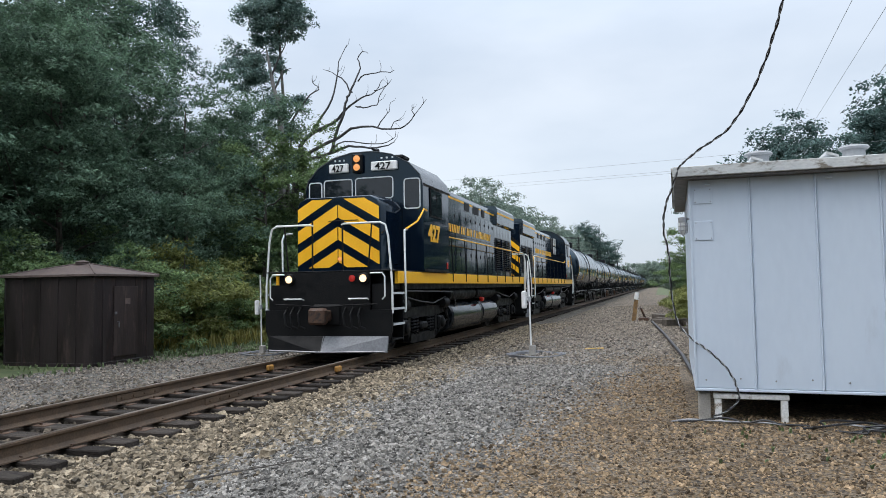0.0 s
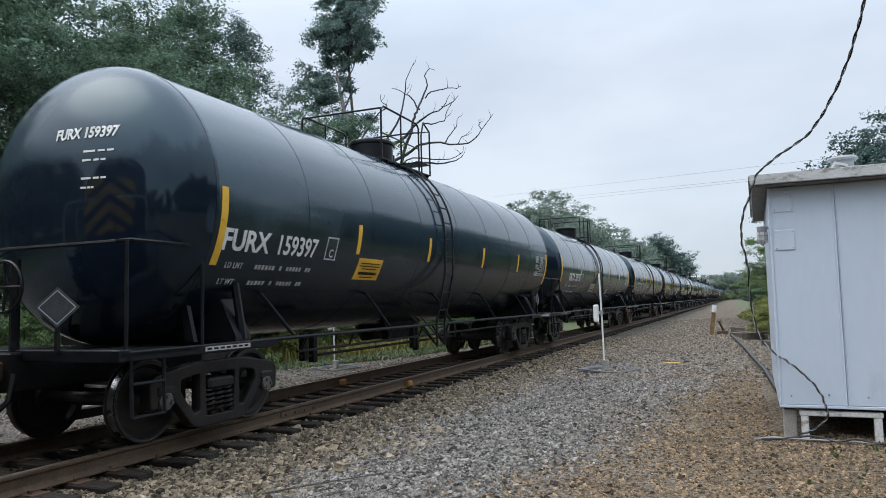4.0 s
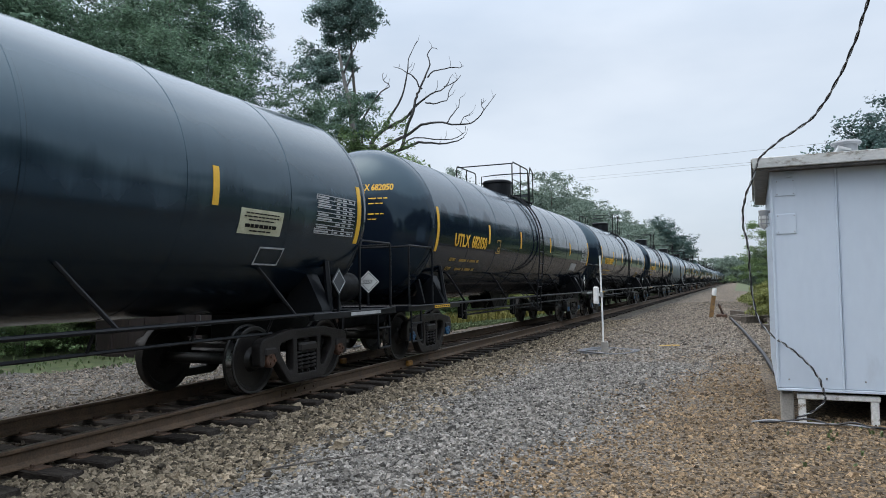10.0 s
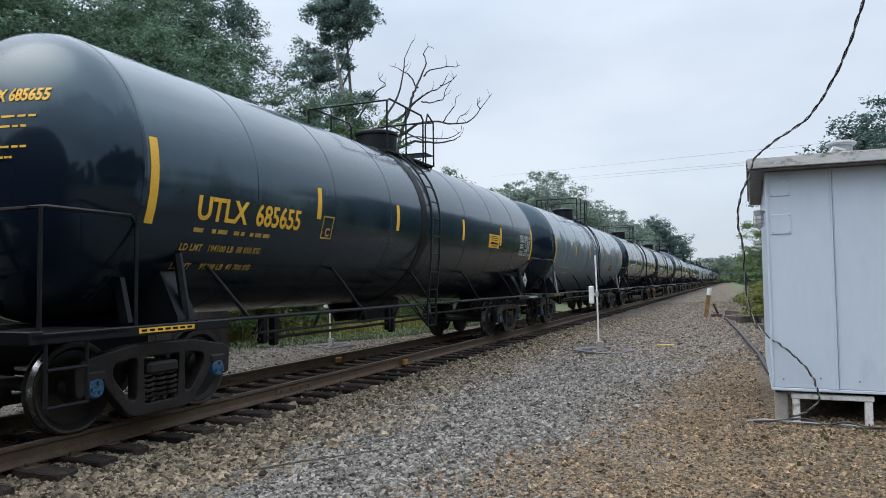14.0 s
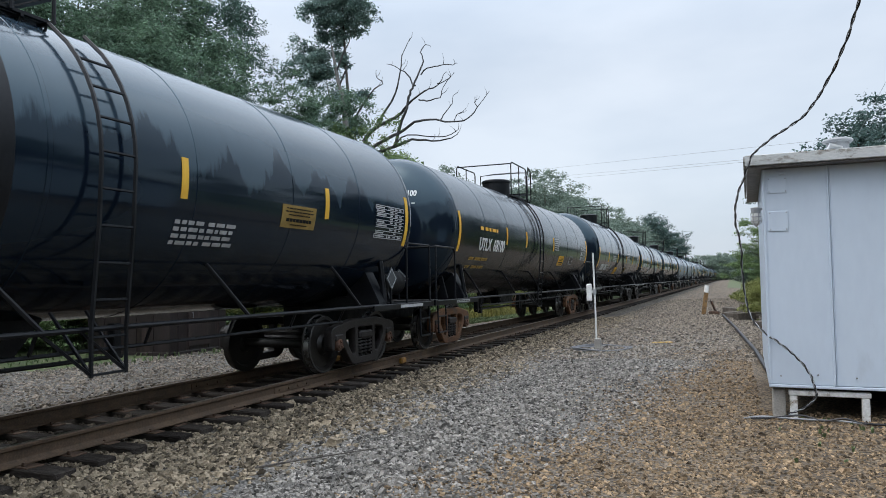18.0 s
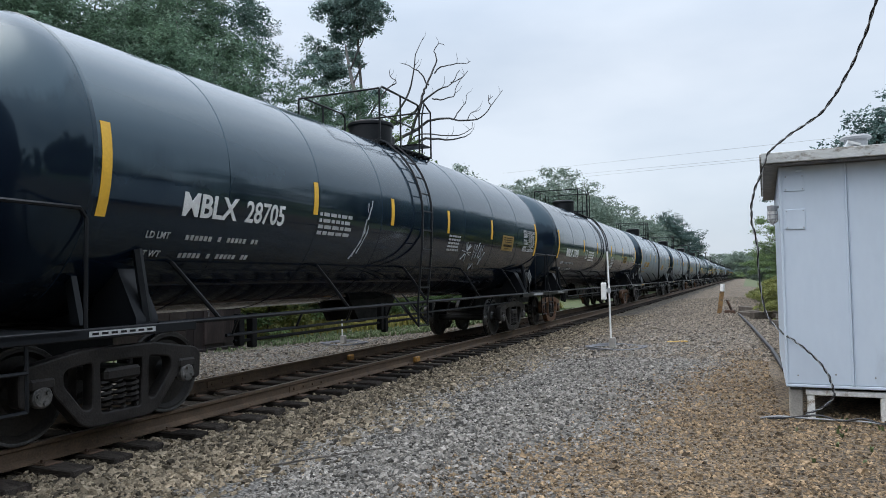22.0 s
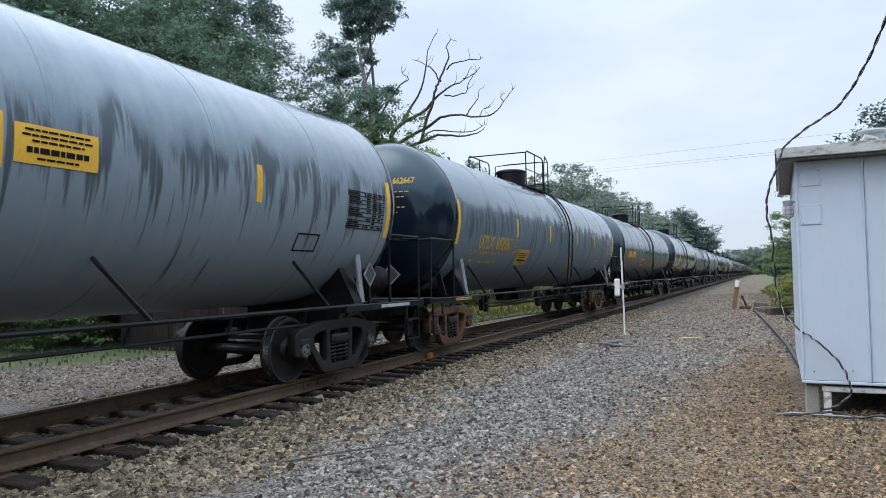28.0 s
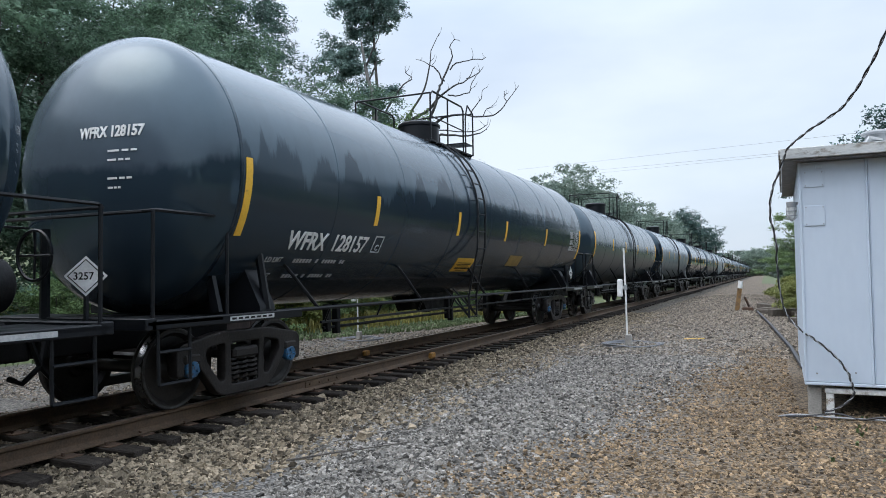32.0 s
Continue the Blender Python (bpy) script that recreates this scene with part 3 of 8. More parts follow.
def ground():
    xs = sorted(set([round(-9.5 + 0.25 * i, 3) for i in range(60)] + [-9.5 - 1.2 * i for i in range(1, 26)] + [5.5 + 1.2 * i for i in range(1, 22)]
                    + [-40 - 1.28 ** i * 6 for i in range(21)] + [31 + 1.28 ** i * 6 for i in range(21)]))
    ys = sorted(set([round(-2 + 0.4 * i, 3) for i in range(70)] + [26 + 1.5 * i for i in range(1, 30)] + [71 + 1.25 ** i * 6 for i in range(25)]
                    + [-3 - 1.3 ** i * 2 for i in range(24)]))
    s = Shape()
    nx = len(xs)
    s.v = [(x, y, ground_z(x, y)) for y in ys for x in xs]
    s.f = [(j * nx + i, j * nx + i + 1, (j + 1) * nx + i + 1, (j + 1) * nx + i) for j in range(len(ys) - 1) for i in range(nx - 1)]
    me = s.mesh("ground", GRAVEL, 60)
    me.materials.append(GRASS)
    me.materials.append(BALLAST)
    for p in me.polygons:
        c = p.center
        edge = -12.6 + 0.9 * noise.noise((c.y * 0.35, 0, 0)) - 4.5 * smooth(13.0, 6.0, c.y) + 2.3 * smooth(14.0, 22.0, c.y)
        if c.x < edge or c.x > 9 + 3 * noise.noise((c.y * 0.1, 5, 0)) or (c.x > 1.2 + 0.6 * noise.noise((c.y * 0.3, 9, 0)) and c.y > 26) or (c.y > 110 and abs(c.x - XC) > 6.5):
            p.material_index = 1
        elif abs(c.x - XC) < 2.35 + 0.35 * noise.noise((c.y * 0.8, 1, 0)):
            p.material_index = 2
    return tagged(part("ground", me, GRAVEL), "grey-brown wet gravel yard with grass along its far edge", kind="structure")


GRASS = mat("grass_ground", (0.035, 0.055, 0.018), (0.10, 0.12, 0.045), 0.9, scale=1.5, fine=25.0, bump=0.6, wear=(0.13, 0.10, 0.06), wear_at=0.6)
ground()


def stones(name, label, material, count, area, size, seed, flat=0.7, lift=0.15):
    """Loose crushed stones, each an uneven chipped block, strewn over an area by a rule."""
    rng = np.random.default_rng(seed)
    spots = []
    while len(spots) < count:
        x, y = area(rng)
        if x is not None:
            spots.append((x, y, ground_z(x, y)))
    base = np.array([(-0.8, -0.7, -0.5), (0.9, -0.8, -0.5), (0.8, 0.7, -0.5), (-0.7, 0.9, -0.5), (-0.5, -0.5, 0.55), (0.6, -0.4, 0.75), (0.45, 0.55, 0.6), (-0.55, 0.4, 0.45)])
    quads = np.array([(4, 5, 6, 7), (0, 1, 5, 4), (1, 2, 6, 5), (2, 3, 7, 6), (3, 0, 4, 7)])
    r = size * rng.lognormal(0, 0.36, count) * 0.5
    p = base[None] * (1 + rng.uniform(-0.42, 0.42, (count, 8, 3)))
    p *= (r[:, None] * np.stack([np.ones(count), rng.uniform(0.55, 1.0, count), rng.uniform(0.5, 1.0, count) * flat / 0.7], 1))[:, None, :]
    a, b, c = rng.uniform(-0.55, 0.55, count), rng.uniform(-0.55, 0.55, count), rng.uniform(0, 6.28, count)
    ca, sa, cb, sb, cc, sc = (k[:, None] for k in (np.cos(a), np.sin(a), np.cos(b), np.sin(b), np.cos(c), np.sin(c)))
    x, y, z = p[:, :, 0], p[:, :, 1], p[:, :, 2]
    y, z = y * ca - z * sa, y * sa + z * ca
    x, z = x * cb + z * sb, z * cb - x * sb
    x, y = x * cc - y * sc, x * sc + y * cc
    at = np.array(spots)
    v = np.stack([x + at[:, 0:1], y + at[:, 1:2], z + at[:, 2:3] + (r * lift)[:, None]], 2).reshape(-1, 3)
    f = (quads[None] + (np.arange(count) * 8)[:, None, None]).reshape(-1, 4)
    me = bpy.data.meshes.new(name)
    me.from_pydata(v.tolist(), [], f.tolist())
    me.materials.append(material)
    return tagged(new(name, me), label, "gravel", kind="stuff")


# ---- track ----
SENSOR = mat("sensor_orange", (0.30, 0.15, 0.03), (0.45, 0.22, 0.045), 0.6, scale=12.0, bump=0.2, wear=(0.10, 0.06, 0.03), wear_at=0.58)

def track():
    t = thing("railway_track", "single track with rusty rails on dark wooden ties in ballast", "track", kind="structure", at=(XC, 0, 0))
    prof = [(-0.075, -RAIL_H), (0.075, -RAIL_H), (0.075, -RAIL_H + 0.012), (0.02, -RAIL_H + 0.035), (0.009, -RAIL_H + 0.05), (0.009, -0.05), (0.035, -0.036), (0.037, -0.010), (0.030, -0.002)]
    prof += [(-x, z) for x, z in reversed(prof[2:])]
    for sx in (-HALF, HALF):
        # welded bars butt at a joint near the camera
        for y0, y1 in ((-60, 9.075), (9.083, 700)):
            s = Shape()
            s.slab([(sx + x, z) for x, z in prof], "y", y0, y1)
            rail = part("rail", s, RAIL, t)
            h = Shape()
            h.box(sx - 0.028, sx + 0.028, y0, y1, -0.001, 0.0015)
            part("running_surface", h, RAIL_TOP, rail, "dull worn strip along the rail head")
    # joint bars
    for sx in (-HALF, HALF):
        for side in (-1, 1):
            j = Shape()
            j.box(sx + side * 0.012 - 0.012, sx + side * 0.012 + 0.012, 8.62, 9.54, -0.145, -0.055, 0.006)
            bar = part("joint_bar", j, RAIL, t)
            if side > 0:
                for i in range(4):
                    b = Shape()
                    b.turn([(0.024, 0.0), (0.024, 0.017), (0.045, 0.017), (0.045, 0.0)], (sx, 8.72 + 0.24 * i, -0.10), "x", 6)
                    part("bolt", b, RAIL, bar)
    tie_me = Shape().box(-1.32, 1.32, -0.115, 0.115, -0.375, -RAIL_H - 0.012, 0.012).mesh("tie", TIE)
    plate_me = Shape().box(-0.19, 0.19, -0.09, 0.09, -0.012, 0.004, 0.004).mesh("tie_plate", TIE_PLATE)
    spike_me = Shape().box(-0.018, 0.018, -0.012, 0.012, 0.0, 0.035, 0.005).mesh("spike", TIE_PLATE)
    rng = random.Random(4)
    y, far = -1.0, Shape()
    while y < 420:
        yy = y + rng.uniform(-0.03, 0.03)
        if y < 60:
            o = part("tie", tie_me, TIE, t)
            o.matrix_local = pose(rng.uniform(-0.05, 0.05), yy, rng.uniform(-0.014, 0.003), rng.uniform(-1, 1), 0, rng.uniform(-2.2, 2.2)) @ Matrix.Diagonal((rng.uniform(0.955, 1.01), rng.uniform(0.9, 1.08), 1, 1))
            if y < 26:
                for sx in (-HALF, HALF):
                    p = part("tie_plate", plate_me, TIE_PLATE, o)
                    p.matrix_local = pose(sx, 0, -RAIL_H - 0.006)
                    for k, q in ((-0.1, 0.05), (0.1, -0.05)):
                        part("spike", spike_me, TIE_PLATE, o).matrix_local = pose(sx + k, q, -RAIL_H)
        else:
            far.box(-1.32, 1.32, yy - 0.115, yy + 0.115, -0.37, -RAIL_H - 0.01)
        y += 0.515
    tagged(part("far_ties", far, TIE, t, "dark wooden ties running into the distance"), kind="stuff")
    # wheel sensors clamped to both rails
    for sx, side in ((HALF, 1), (-HALF, 1)):
        s = Shape()
        s.box(sx + side * 0.045, sx + side * 0.125, 12.68, 12.88, -0.165, -0.055, 0.02)
        part("wheel_sensor", s, SENSOR, t, "dull orange sensor block clamped to the rail")
    return t


track()


# ---- white equipment shed ----
SHED_WALL = mat("shed_paint", (0.485, 0.556, 0.645), (0.52, 0.592, 0.678), 0.42, 0.55, scale=0.7, fine=9.0, bump=0.02, stretch=(1.5, 1.5, 0.5), wear=(0.46, 0.52, 0.595), wear_at=0.66)
FASCIA = mat("shed_fascia", (0.42, 0.44, 0.44), (0.56, 0.57, 0.56), 0.7, scale=2.5, fine=25.0, bump=0.3, stretch=(1, 1, 2), wear=(0.17, 0.15, 0.12), wear_at=0.55)
ROOF_W = mat("shed_roof", (0.5, 0.52, 0.53), (0.62, 0.64, 0.65), 0.6, scale=2.0, bump=0.1, wear=(0.3, 0.29, 0.26), wear_at=0.6)
TIMBER_W = mat("whitewashed_timber", (0.5, 0.5, 0.48), (0.7, 0.7, 0.68), 0.7, scale=5.0, fine=40.0, bump=0.4, stretch=(1, 1, 1), wear=(0.22, 0.17, 0.12), wear_at=0.6)
CONCRETE = mat("concrete", (0.22, 0.21, 0.19), (0.36, 0.34, 0.31), 0.9, scale=5.0, fine=50.0, bump=0.4)


def white_shed():
    x0, x1, y0, y1, z0, z1 = 0.355, 4.95, 8.59, 12.2, 0.265, 2.62
    t = thing("equipment_shed", "pale blue-grey sheet-metal equipment shed raised on short legs", "shed", at=(x0, y0, 0), rz=-1.2)
    w, d = x1 - x0, y1 - y0
    seams = [0.0, 0.64, 1.308, 1.928, 2.57, 3.22, 3.88, w]
    for i in range(len(seams) - 1):
        s = Shape().box(seams[i] + 0.006, seams[i + 1] - 0.006, 0.0, 0.03, z0, z1, 0.006)
        part("wall_panel", s, SHED_WALL, t)
        r = Shape()
        if i:
            r.box(seams[i] - 0.012, seams[i] + 0.006, -0.022, 0.01, z0, z1, 0.004)
            r.box(seams[i] + 0.012, seams[i] + 0.022, -0.010, 0.01, z0, z1, 0.003)
        else:
            r.box(0.0, 0.028, -0.012, 0.012, z0, z1, 0.004)
        part("standing_seam", r, SHED_WALL, t)
    for i, (a, b) in enumerate(((0.03, 0.9), (0.9, 1.8), (1.8, 2.7), (2.7, d))):
        part("wall_panel", Shape().box(0.0, 0.03, a + 0.004, b - 0.004, z0, z1, 0.006), SHED_WALL, t)
        part("wall_panel", Shape().box(w - 0.03, w, a + 0.004, b - 0.004, z0, z1, 0.006), SHED_WALL, t)
    part("rear_wall", Shape().box(0.03, w - 0.03, d - 0.03, d, z0, z1), SHED_WALL, t)
    part("floor_pan", Shape().box(0.0, w, -0.01, d, z0 - 0.035, z0 - 0.003, 0.006), SHED_WALL, t)
    # bolts along the foot
    bolt_me = Shape().turn([(-0.010, 0.0), (-0.010, 0.008), (0.0, 0.010), (0.001, 0.0)], (0, 0, 0), "y", 8).mesh("bolt", STEEL)
    for i in range(11):
        part("bolt", bolt_me, STEEL, t).matrix_local = pose(0.12 + 0.36 * i, 0.0, z0 + 0.09 + 0.02 * (i % 2))
    # roof slab, gently pitched to the front, with a stained fascia
    r = Shape()
    r.slab([(-0.16, 2.66), (-0.16, 2.755), (1.8, 2.93), (d + 0.2, 2.78), (d + 0.2, 2.70), (1.8, 2.84)], "x", -0.155, w + 0.2)
    part("roof", r, ROOF_W, t, "flat white metal roof with a shallow ridge")
    part("fascia", Shape().box(-0.17, w + 0.21, -0.19, -0.163, 2.645, 2.76, 0.006), FASCIA, t, "weathered fascia board with dark lichen stains")
    part("fascia", Shape().box(-0.185, -0.158, -0.165, d + 0.2, 2.70, 2.755, 0.006), FASCIA, t, "weathered fascia board with dark lichen stains")
    # dark grey stands in for the shade under the overhang
    part("soffit", Shape().box(-0.155, w + 0.19, -0.16, d + 0.18, 2.622, 2.65), GREY_CAP, t, "soffit under the roof, its shade painted in as dark grey")
    for x in (0.20, 1.44, 2.7):
        part("soffit_clip", Shape().box(x - 0.03, x + 0.03, -0.05, -0.002, 2.55, 2.575, 0.006), SHED_WALL, t)
    for x in (0.68, 1.42, 2.9):
        s = Shape()
        s.slab([(x - 0.02, 2.80), (x + 0.10, 2.765), (x + 0.10, 2.785), (x - 0.02, 2.83)], "y", -0.17, 0.5)
        part("roof_batten", s, ROOF_W, t)
    for x in (0.83, 1.86):
        v = part("roof_vent", Shape().turn([(0, 0.0), (0, 0.12), (0.16, 0.12), (0.16, 0.0)], (x, 0.75, 2.82), "z", 20), GREY_PAINT, t, "round grey metal roof vent")
        part("vent_cap", Shape().turn([(0.0, 0.0), (0.0, 0.15), (0.02, 0.165), (0.04, 0.15), (0.06, 0.05), (0.06, 0.0)], (x, 0.75, 2.975), "z", 20), GREY_PAINT, v)
    # two blanking plates with screws
    for zc in ((2.347, 2.527), (1.93, 2.151)):
        p = part("cover_plate", Shape().box(0.05, 0.248, -0.010, 0.002, zc[0], zc[1], 0.004), SHED_WALL, t, "square blanking plate screwed to the wall")
        for x in (0.068, 0.23):
            for z in (zc[0] + 0.02, zc[1] - 0.02):
                part("screw", Shape().turn([(-0.014, 0.0), (-0.014, 0.006), (-0.009, 0.007)], (x, 0, z), "y", 6), STEEL, p)
    # bulkhead lamp on the side wall
    l = part("bulkhead_lamp", Shape().turn([(0.0, 0.0), (0.0, 0.05), (0.06, 0.055), (0.07, 0.0)], (-0.07, 0.25, 2.16), "z", 14), GREY_PAINT, t, "caged bulkhead lamp on an arm")
    part("lamp_arm", Shape().box(-0.07, 0.0, 0.235, 0.265, 2.19, 2.22, 0.006), GREY_PAINT, l)
    part("lamp_glass", Shape().turn([(0.0, 0.045), (-0.10, 0.045), (-0.14, 0.02), (-0.145, 0.0)], (-0.07, 0.25, 2.16), "z", 14), WHITE, l)
    for k in range(6):
        a = k * math.pi / 3
        part("cage_bar", Shape().tube([(-0.07 + 0.053 * math.cos(a), 0.25 + 0.053 * math.sin(a), z) for z in (2.16, 2.05)] + [(-0.07, 0.25, 2.005)], 0.005, 4), GREY_PAINT, l)
    for z in (2.12, 2.07):
        part("cage_ring", Shape().tube([(-0.07 + 0.054 * math.cos(k * 0.5236), 0.25 + 0.054 * math.sin(k * 0.5236), z) for k in range(13)], 0.005, 4), GREY_PAINT, l)
    # legs: trestles under the floor and a concrete pier at the corner
    part("pier", Shape().box(0.03, 0.16, 0.06, 0.30, -0.13, 0.2, 0.012), CONCRETE, t, "stained concrete corner pier")
    for x in (0.19, 1.92, 3.7):
        tr = part("trestle_beam", Shape().box(x, x + 0.78, 0.02, 0.10, 0.145, 0.2, 0.008), TIMBER_W, t, "white-painted timber beam")
        for lx in (x + 0.01, x + 0.69):
            part("trestle_leg", Shape().box(lx, lx + 0.075, 0.025, 0.095, -0.14, 0.145, 0.008), TIMBER_W, tr)
    for x in (0.6, 2.4, 4.2):
        part("rear_pier", Shape().box(x, x + 0.2, d - 0.5, d - 0.3, -0.14, 0.2, 0.01), CONCRETE, t)
    return t


white_shed()


# ---- brown signal hut ----
HUT = mat("hut_brown", (0.009, 0.006, 0.006), (0.024, 0.015, 0.014), 0.45, 0.7, scale=1.6, fine=14.0, bump=0.2, stretch=(2.2, 2.2, 0.35), wear=(0.048, 0.030, 0.026), wear_at=0.60)
HUT_DOOR = mat("hut_door_brown", (0.018, 0.012, 0.011), (0.040, 0.026, 0.023), 0.5, 0.7, scale=1.6, fine=14.0, bump=0.2, stretch=(2.2, 2.2, 0.35), wear=(0.06, 0.04, 0.034), wear_at=0.60)
HUT_ROOF = mat("hut_roof", (0.07, 0.050, 0.044), (0.15, 0.11, 0.094), 0.6, 0.7, scale=2.0, fine=20.0, bump=0.15)


def brown_hut():
    t = thing("signal_hut", "dark brown sheet-metal signal hut with a low hipped roof", "hut", at=(-13.95, 14.55, -0.25))
    a, b, h = 1.33, 1.03, 2.1

    def side(n, length, put):
        for i in range(n):
            k0, k1 = -length + 2 * length * i / n, -length + 2 * length * (i + 1) / n
            put(k0, k1)
    side(5, a, lambda p, q: part("wall_panel", Shape().box(p + 0.004, q - 0.004, -b, -b + 0.03, 0.0, h, 0.006), HUT, t))
    side(5, a, lambda p, q: part("wall_panel", Shape().box(p + 0.004, q - 0.004, b - 0.03, b, 0.0, h, 0.006), HUT, t))
    side(3, b, lambda p, q: part("wall_panel", Shape().box(a - 0.03, a, p + 0.004, q - 0.004, 0.0, h, 0.006), HUT, t))
    side(3, b, lambda p, q: part("wall_panel", Shape().box(-a, -a + 0.03, p + 0.004, q - 0.004, 0.0, h, 0.006), HUT, t))
    for i in range(6):
        x = -a + 2 * a * i / 5
        part("corner_strip" if i in (0, 5) else "standing_seam", Shape().box(x - 0.018, x + 0.018, -b - 0.018, -b + 0.01, 0.0, h, 0.004), HUT, t)
    d = part("hut_door", Shape().box(a + 0.002, a + 0.03, -0.42, 0.40, 0.16, 1.86, 0.008), HUT_DOOR, t, "plain brown metal door")
    part("door_handle", Shape().tube([(a + 0.03, -0.3, 1.0), (a + 0.07, -0.3, 1.0), (a + 0.07, -0.3, 0.86)], 0.012, 6), STEEL, d)
    part("notice", Shape().box(a + 0.03, a + 0.036, -0.06, 0.12, 1.42, 1.56), HUT_ROOF, d)
    part("latch_plate", Shape().box(a + 0.03, a + 0.045, -0.40, -0.33, 1.18, 1.24, 0.004), STEEL, d)
    for y in (-0.75, 0.75):
        part("standing_seam", Shape().box(a - 0.01, a + 0.016, y - 0.015, y + 0.015, 0.0, h, 0.004), HUT, t)
    part("base_skirt", Shape().box(-a - 0.012, a + 0.012, -b - 0.012, b + 0.012, -0.12, 0.06, 0.01), HUT, t)
    r = Shape()
    e = 0.09
    low = [(-a - e, -b - e), (a + e, -b - e), (a + e, b + e), (-a - e, b + e)]
    r.add([(*p, h) for p in low] + [(*p, h + 0.05) for p in low] + [(-0.2, 0, h + 0.34), (0.2, 0, h + 0.34)],
          [(3, 2, 1, 0), (0, 1, 5, 4), (1, 2, 6, 5), (2, 3, 7, 6), (3, 0, 4, 7), (4, 5, 9, 8), (5, 6, 9), (6, 7, 8, 9), (7, 4, 8)])
    part("hut_roof", r, HUT_ROOF, t, "faded brown hipped metal roof")
    hip = Shape()
    for p, q in ((0, -0.2), (1, 0.2), (2, 0.2), (3, -0.2)):
        hip.tube([(*low[p], h + 0.055), (q, 0, h + 0.35)], 0.018, 5)
    part("hip_seams", hip, HUT_ROOF, t)
    part("roof_vent", Shape().turn([(0, 0.16), (0.06, 0.16), (0.06, 0.19), (0.10, 0.05), (0.10, 0.0)], (0.0, 0, h + 0.33), "z", 14), HUT_ROOF, t)
    return t


brown_hut()


# ---- trackside detector posts ----
COIL = mat("coil_grey", (0.09, 0.095, 0.105), (0.19, 0.195, 0.205), 0.5, scale=6.0, bump=0.1)


def detector_post(at):
    t = thing("detector_post", "thin white pole with a small white sensor box", "detector post", "track detector posts", at=at)
    part("base_box", Shape().box(-0.06, 0.08, -0.06, 0.06, 0.0, 0.24, 0.012), CONCRETE, t, "grey junction box at the foot")
    part("pole", Shape().tube([(-0.02, 0, 0.0), (-0.03, 0, 1.1), (-0.055, 0, 2.15)], 0.019, 8), WHITE, t)
    b = part("sensor_box", Shape().box(-0.21, -0.10, -0.05, 0.06, 1.07, 1.46, 0.02), WHITE, t, "white sensor box")
    part("bracket", Shape().box(-0.10, -0.03, -0.015, 0.015, 1.25, 1.31, 0.004), WHITE, b)
    part("clamp", Shape().box(-0.07, 0.0, -0.03, 0.03, 1.22, 1.34, 0.006), GREY_PAINT, b)
    c = Shape()
    for k in range(3):
        c.tube([((0.56 + 0.05 * k) * math.cos(a) + 0.1, (0.50 + 0.06 * k) * math.sin(a) - 0.1, 0.02 + 0.018 * k + 0.015 * math.sin(3 * a + k)) for a in [i * 0.2618 for i in range(25)]], 0.017, 6)
    part("cable_coil", c, COIL, t, "grey cable coiled on the gravel round the foot")
    return t


detector_post((-2.79, 16.0, ground_z(-2.79, 16.0) - 0.01))
detector_post((-10.35, 17.1, ground_z(-10.35, 17.1) - 0.01))

# ---- locomotives ----
MOVERS, SPINNERS = [], []
CAB_ROOF = mat("cab_roof", (0.06, 0.066, 0.074), (0.11, 0.117, 0.126), 0.18, 0.3, scale=1.5, bump=0.05)
PIPE_DARK = mat("pipe_dark", (0.02, 0.02, 0.021), (0.06, 0.06, 0.062), 0.4, 0.6, scale=5.0, bump=0.1)
GRILLE = mat("dark_grille", (0.006, 0.006, 0.007), (0.014, 0.014, 0.016), 0.7, bump=0.1)
RAIL_WHITE = mat("white_handrail", (0.62, 0.64, 0.62), (0.78, 0.79, 0.76), 0.4, scale=6.0, bump=0.05, wear=(0.2, 0.18, 0.16), wear_at=0.72)
SEAL = mat("window_seal", (0.46, 0.48, 0.49), (0.60, 0.62, 0.63), 0.5, bump=0.0)
PLOW = mat("plow_steel", (0.12, 0.125, 0.135), (0.21, 0.215, 0.225), 0.45, 0.6, scale=2.0, fine=25.0, bump=0.1, wear=(0.06, 0.05, 0.045), wear_at=0.66)
WINDOW = mat("cab_glass", (0.006, 0.009, 0.012), (0.012, 0.016, 0.020), 0.03, bump=0.0, spec=0.6)


def clip(poly, inside, cut):
    out = []
    for i, p in enumerate(poly):
        q = poly[(i + 1) % len(poly)]
        a, b = inside(p), inside(q)
        if a:
            out.append(p)
        if a != b:
            out.append(cut(p, q))
    return out


def clip_box(poly, x0, x1, z0, z1):
    for ax, v, sg in ((0, x0, 1), (0, x1, -1), (1, z0, 1), (1, z1, -1)):
        poly = clip(poly, lambda p: (p[ax] - v) * sg >= 0, lambda p, q: tuple(p[k] + (q[k] - p[k]) * (v - p[ax]) / (q[ax] - p[ax]) for k in (0, 1)))
        if len(poly) < 3:
            return []
    return poly


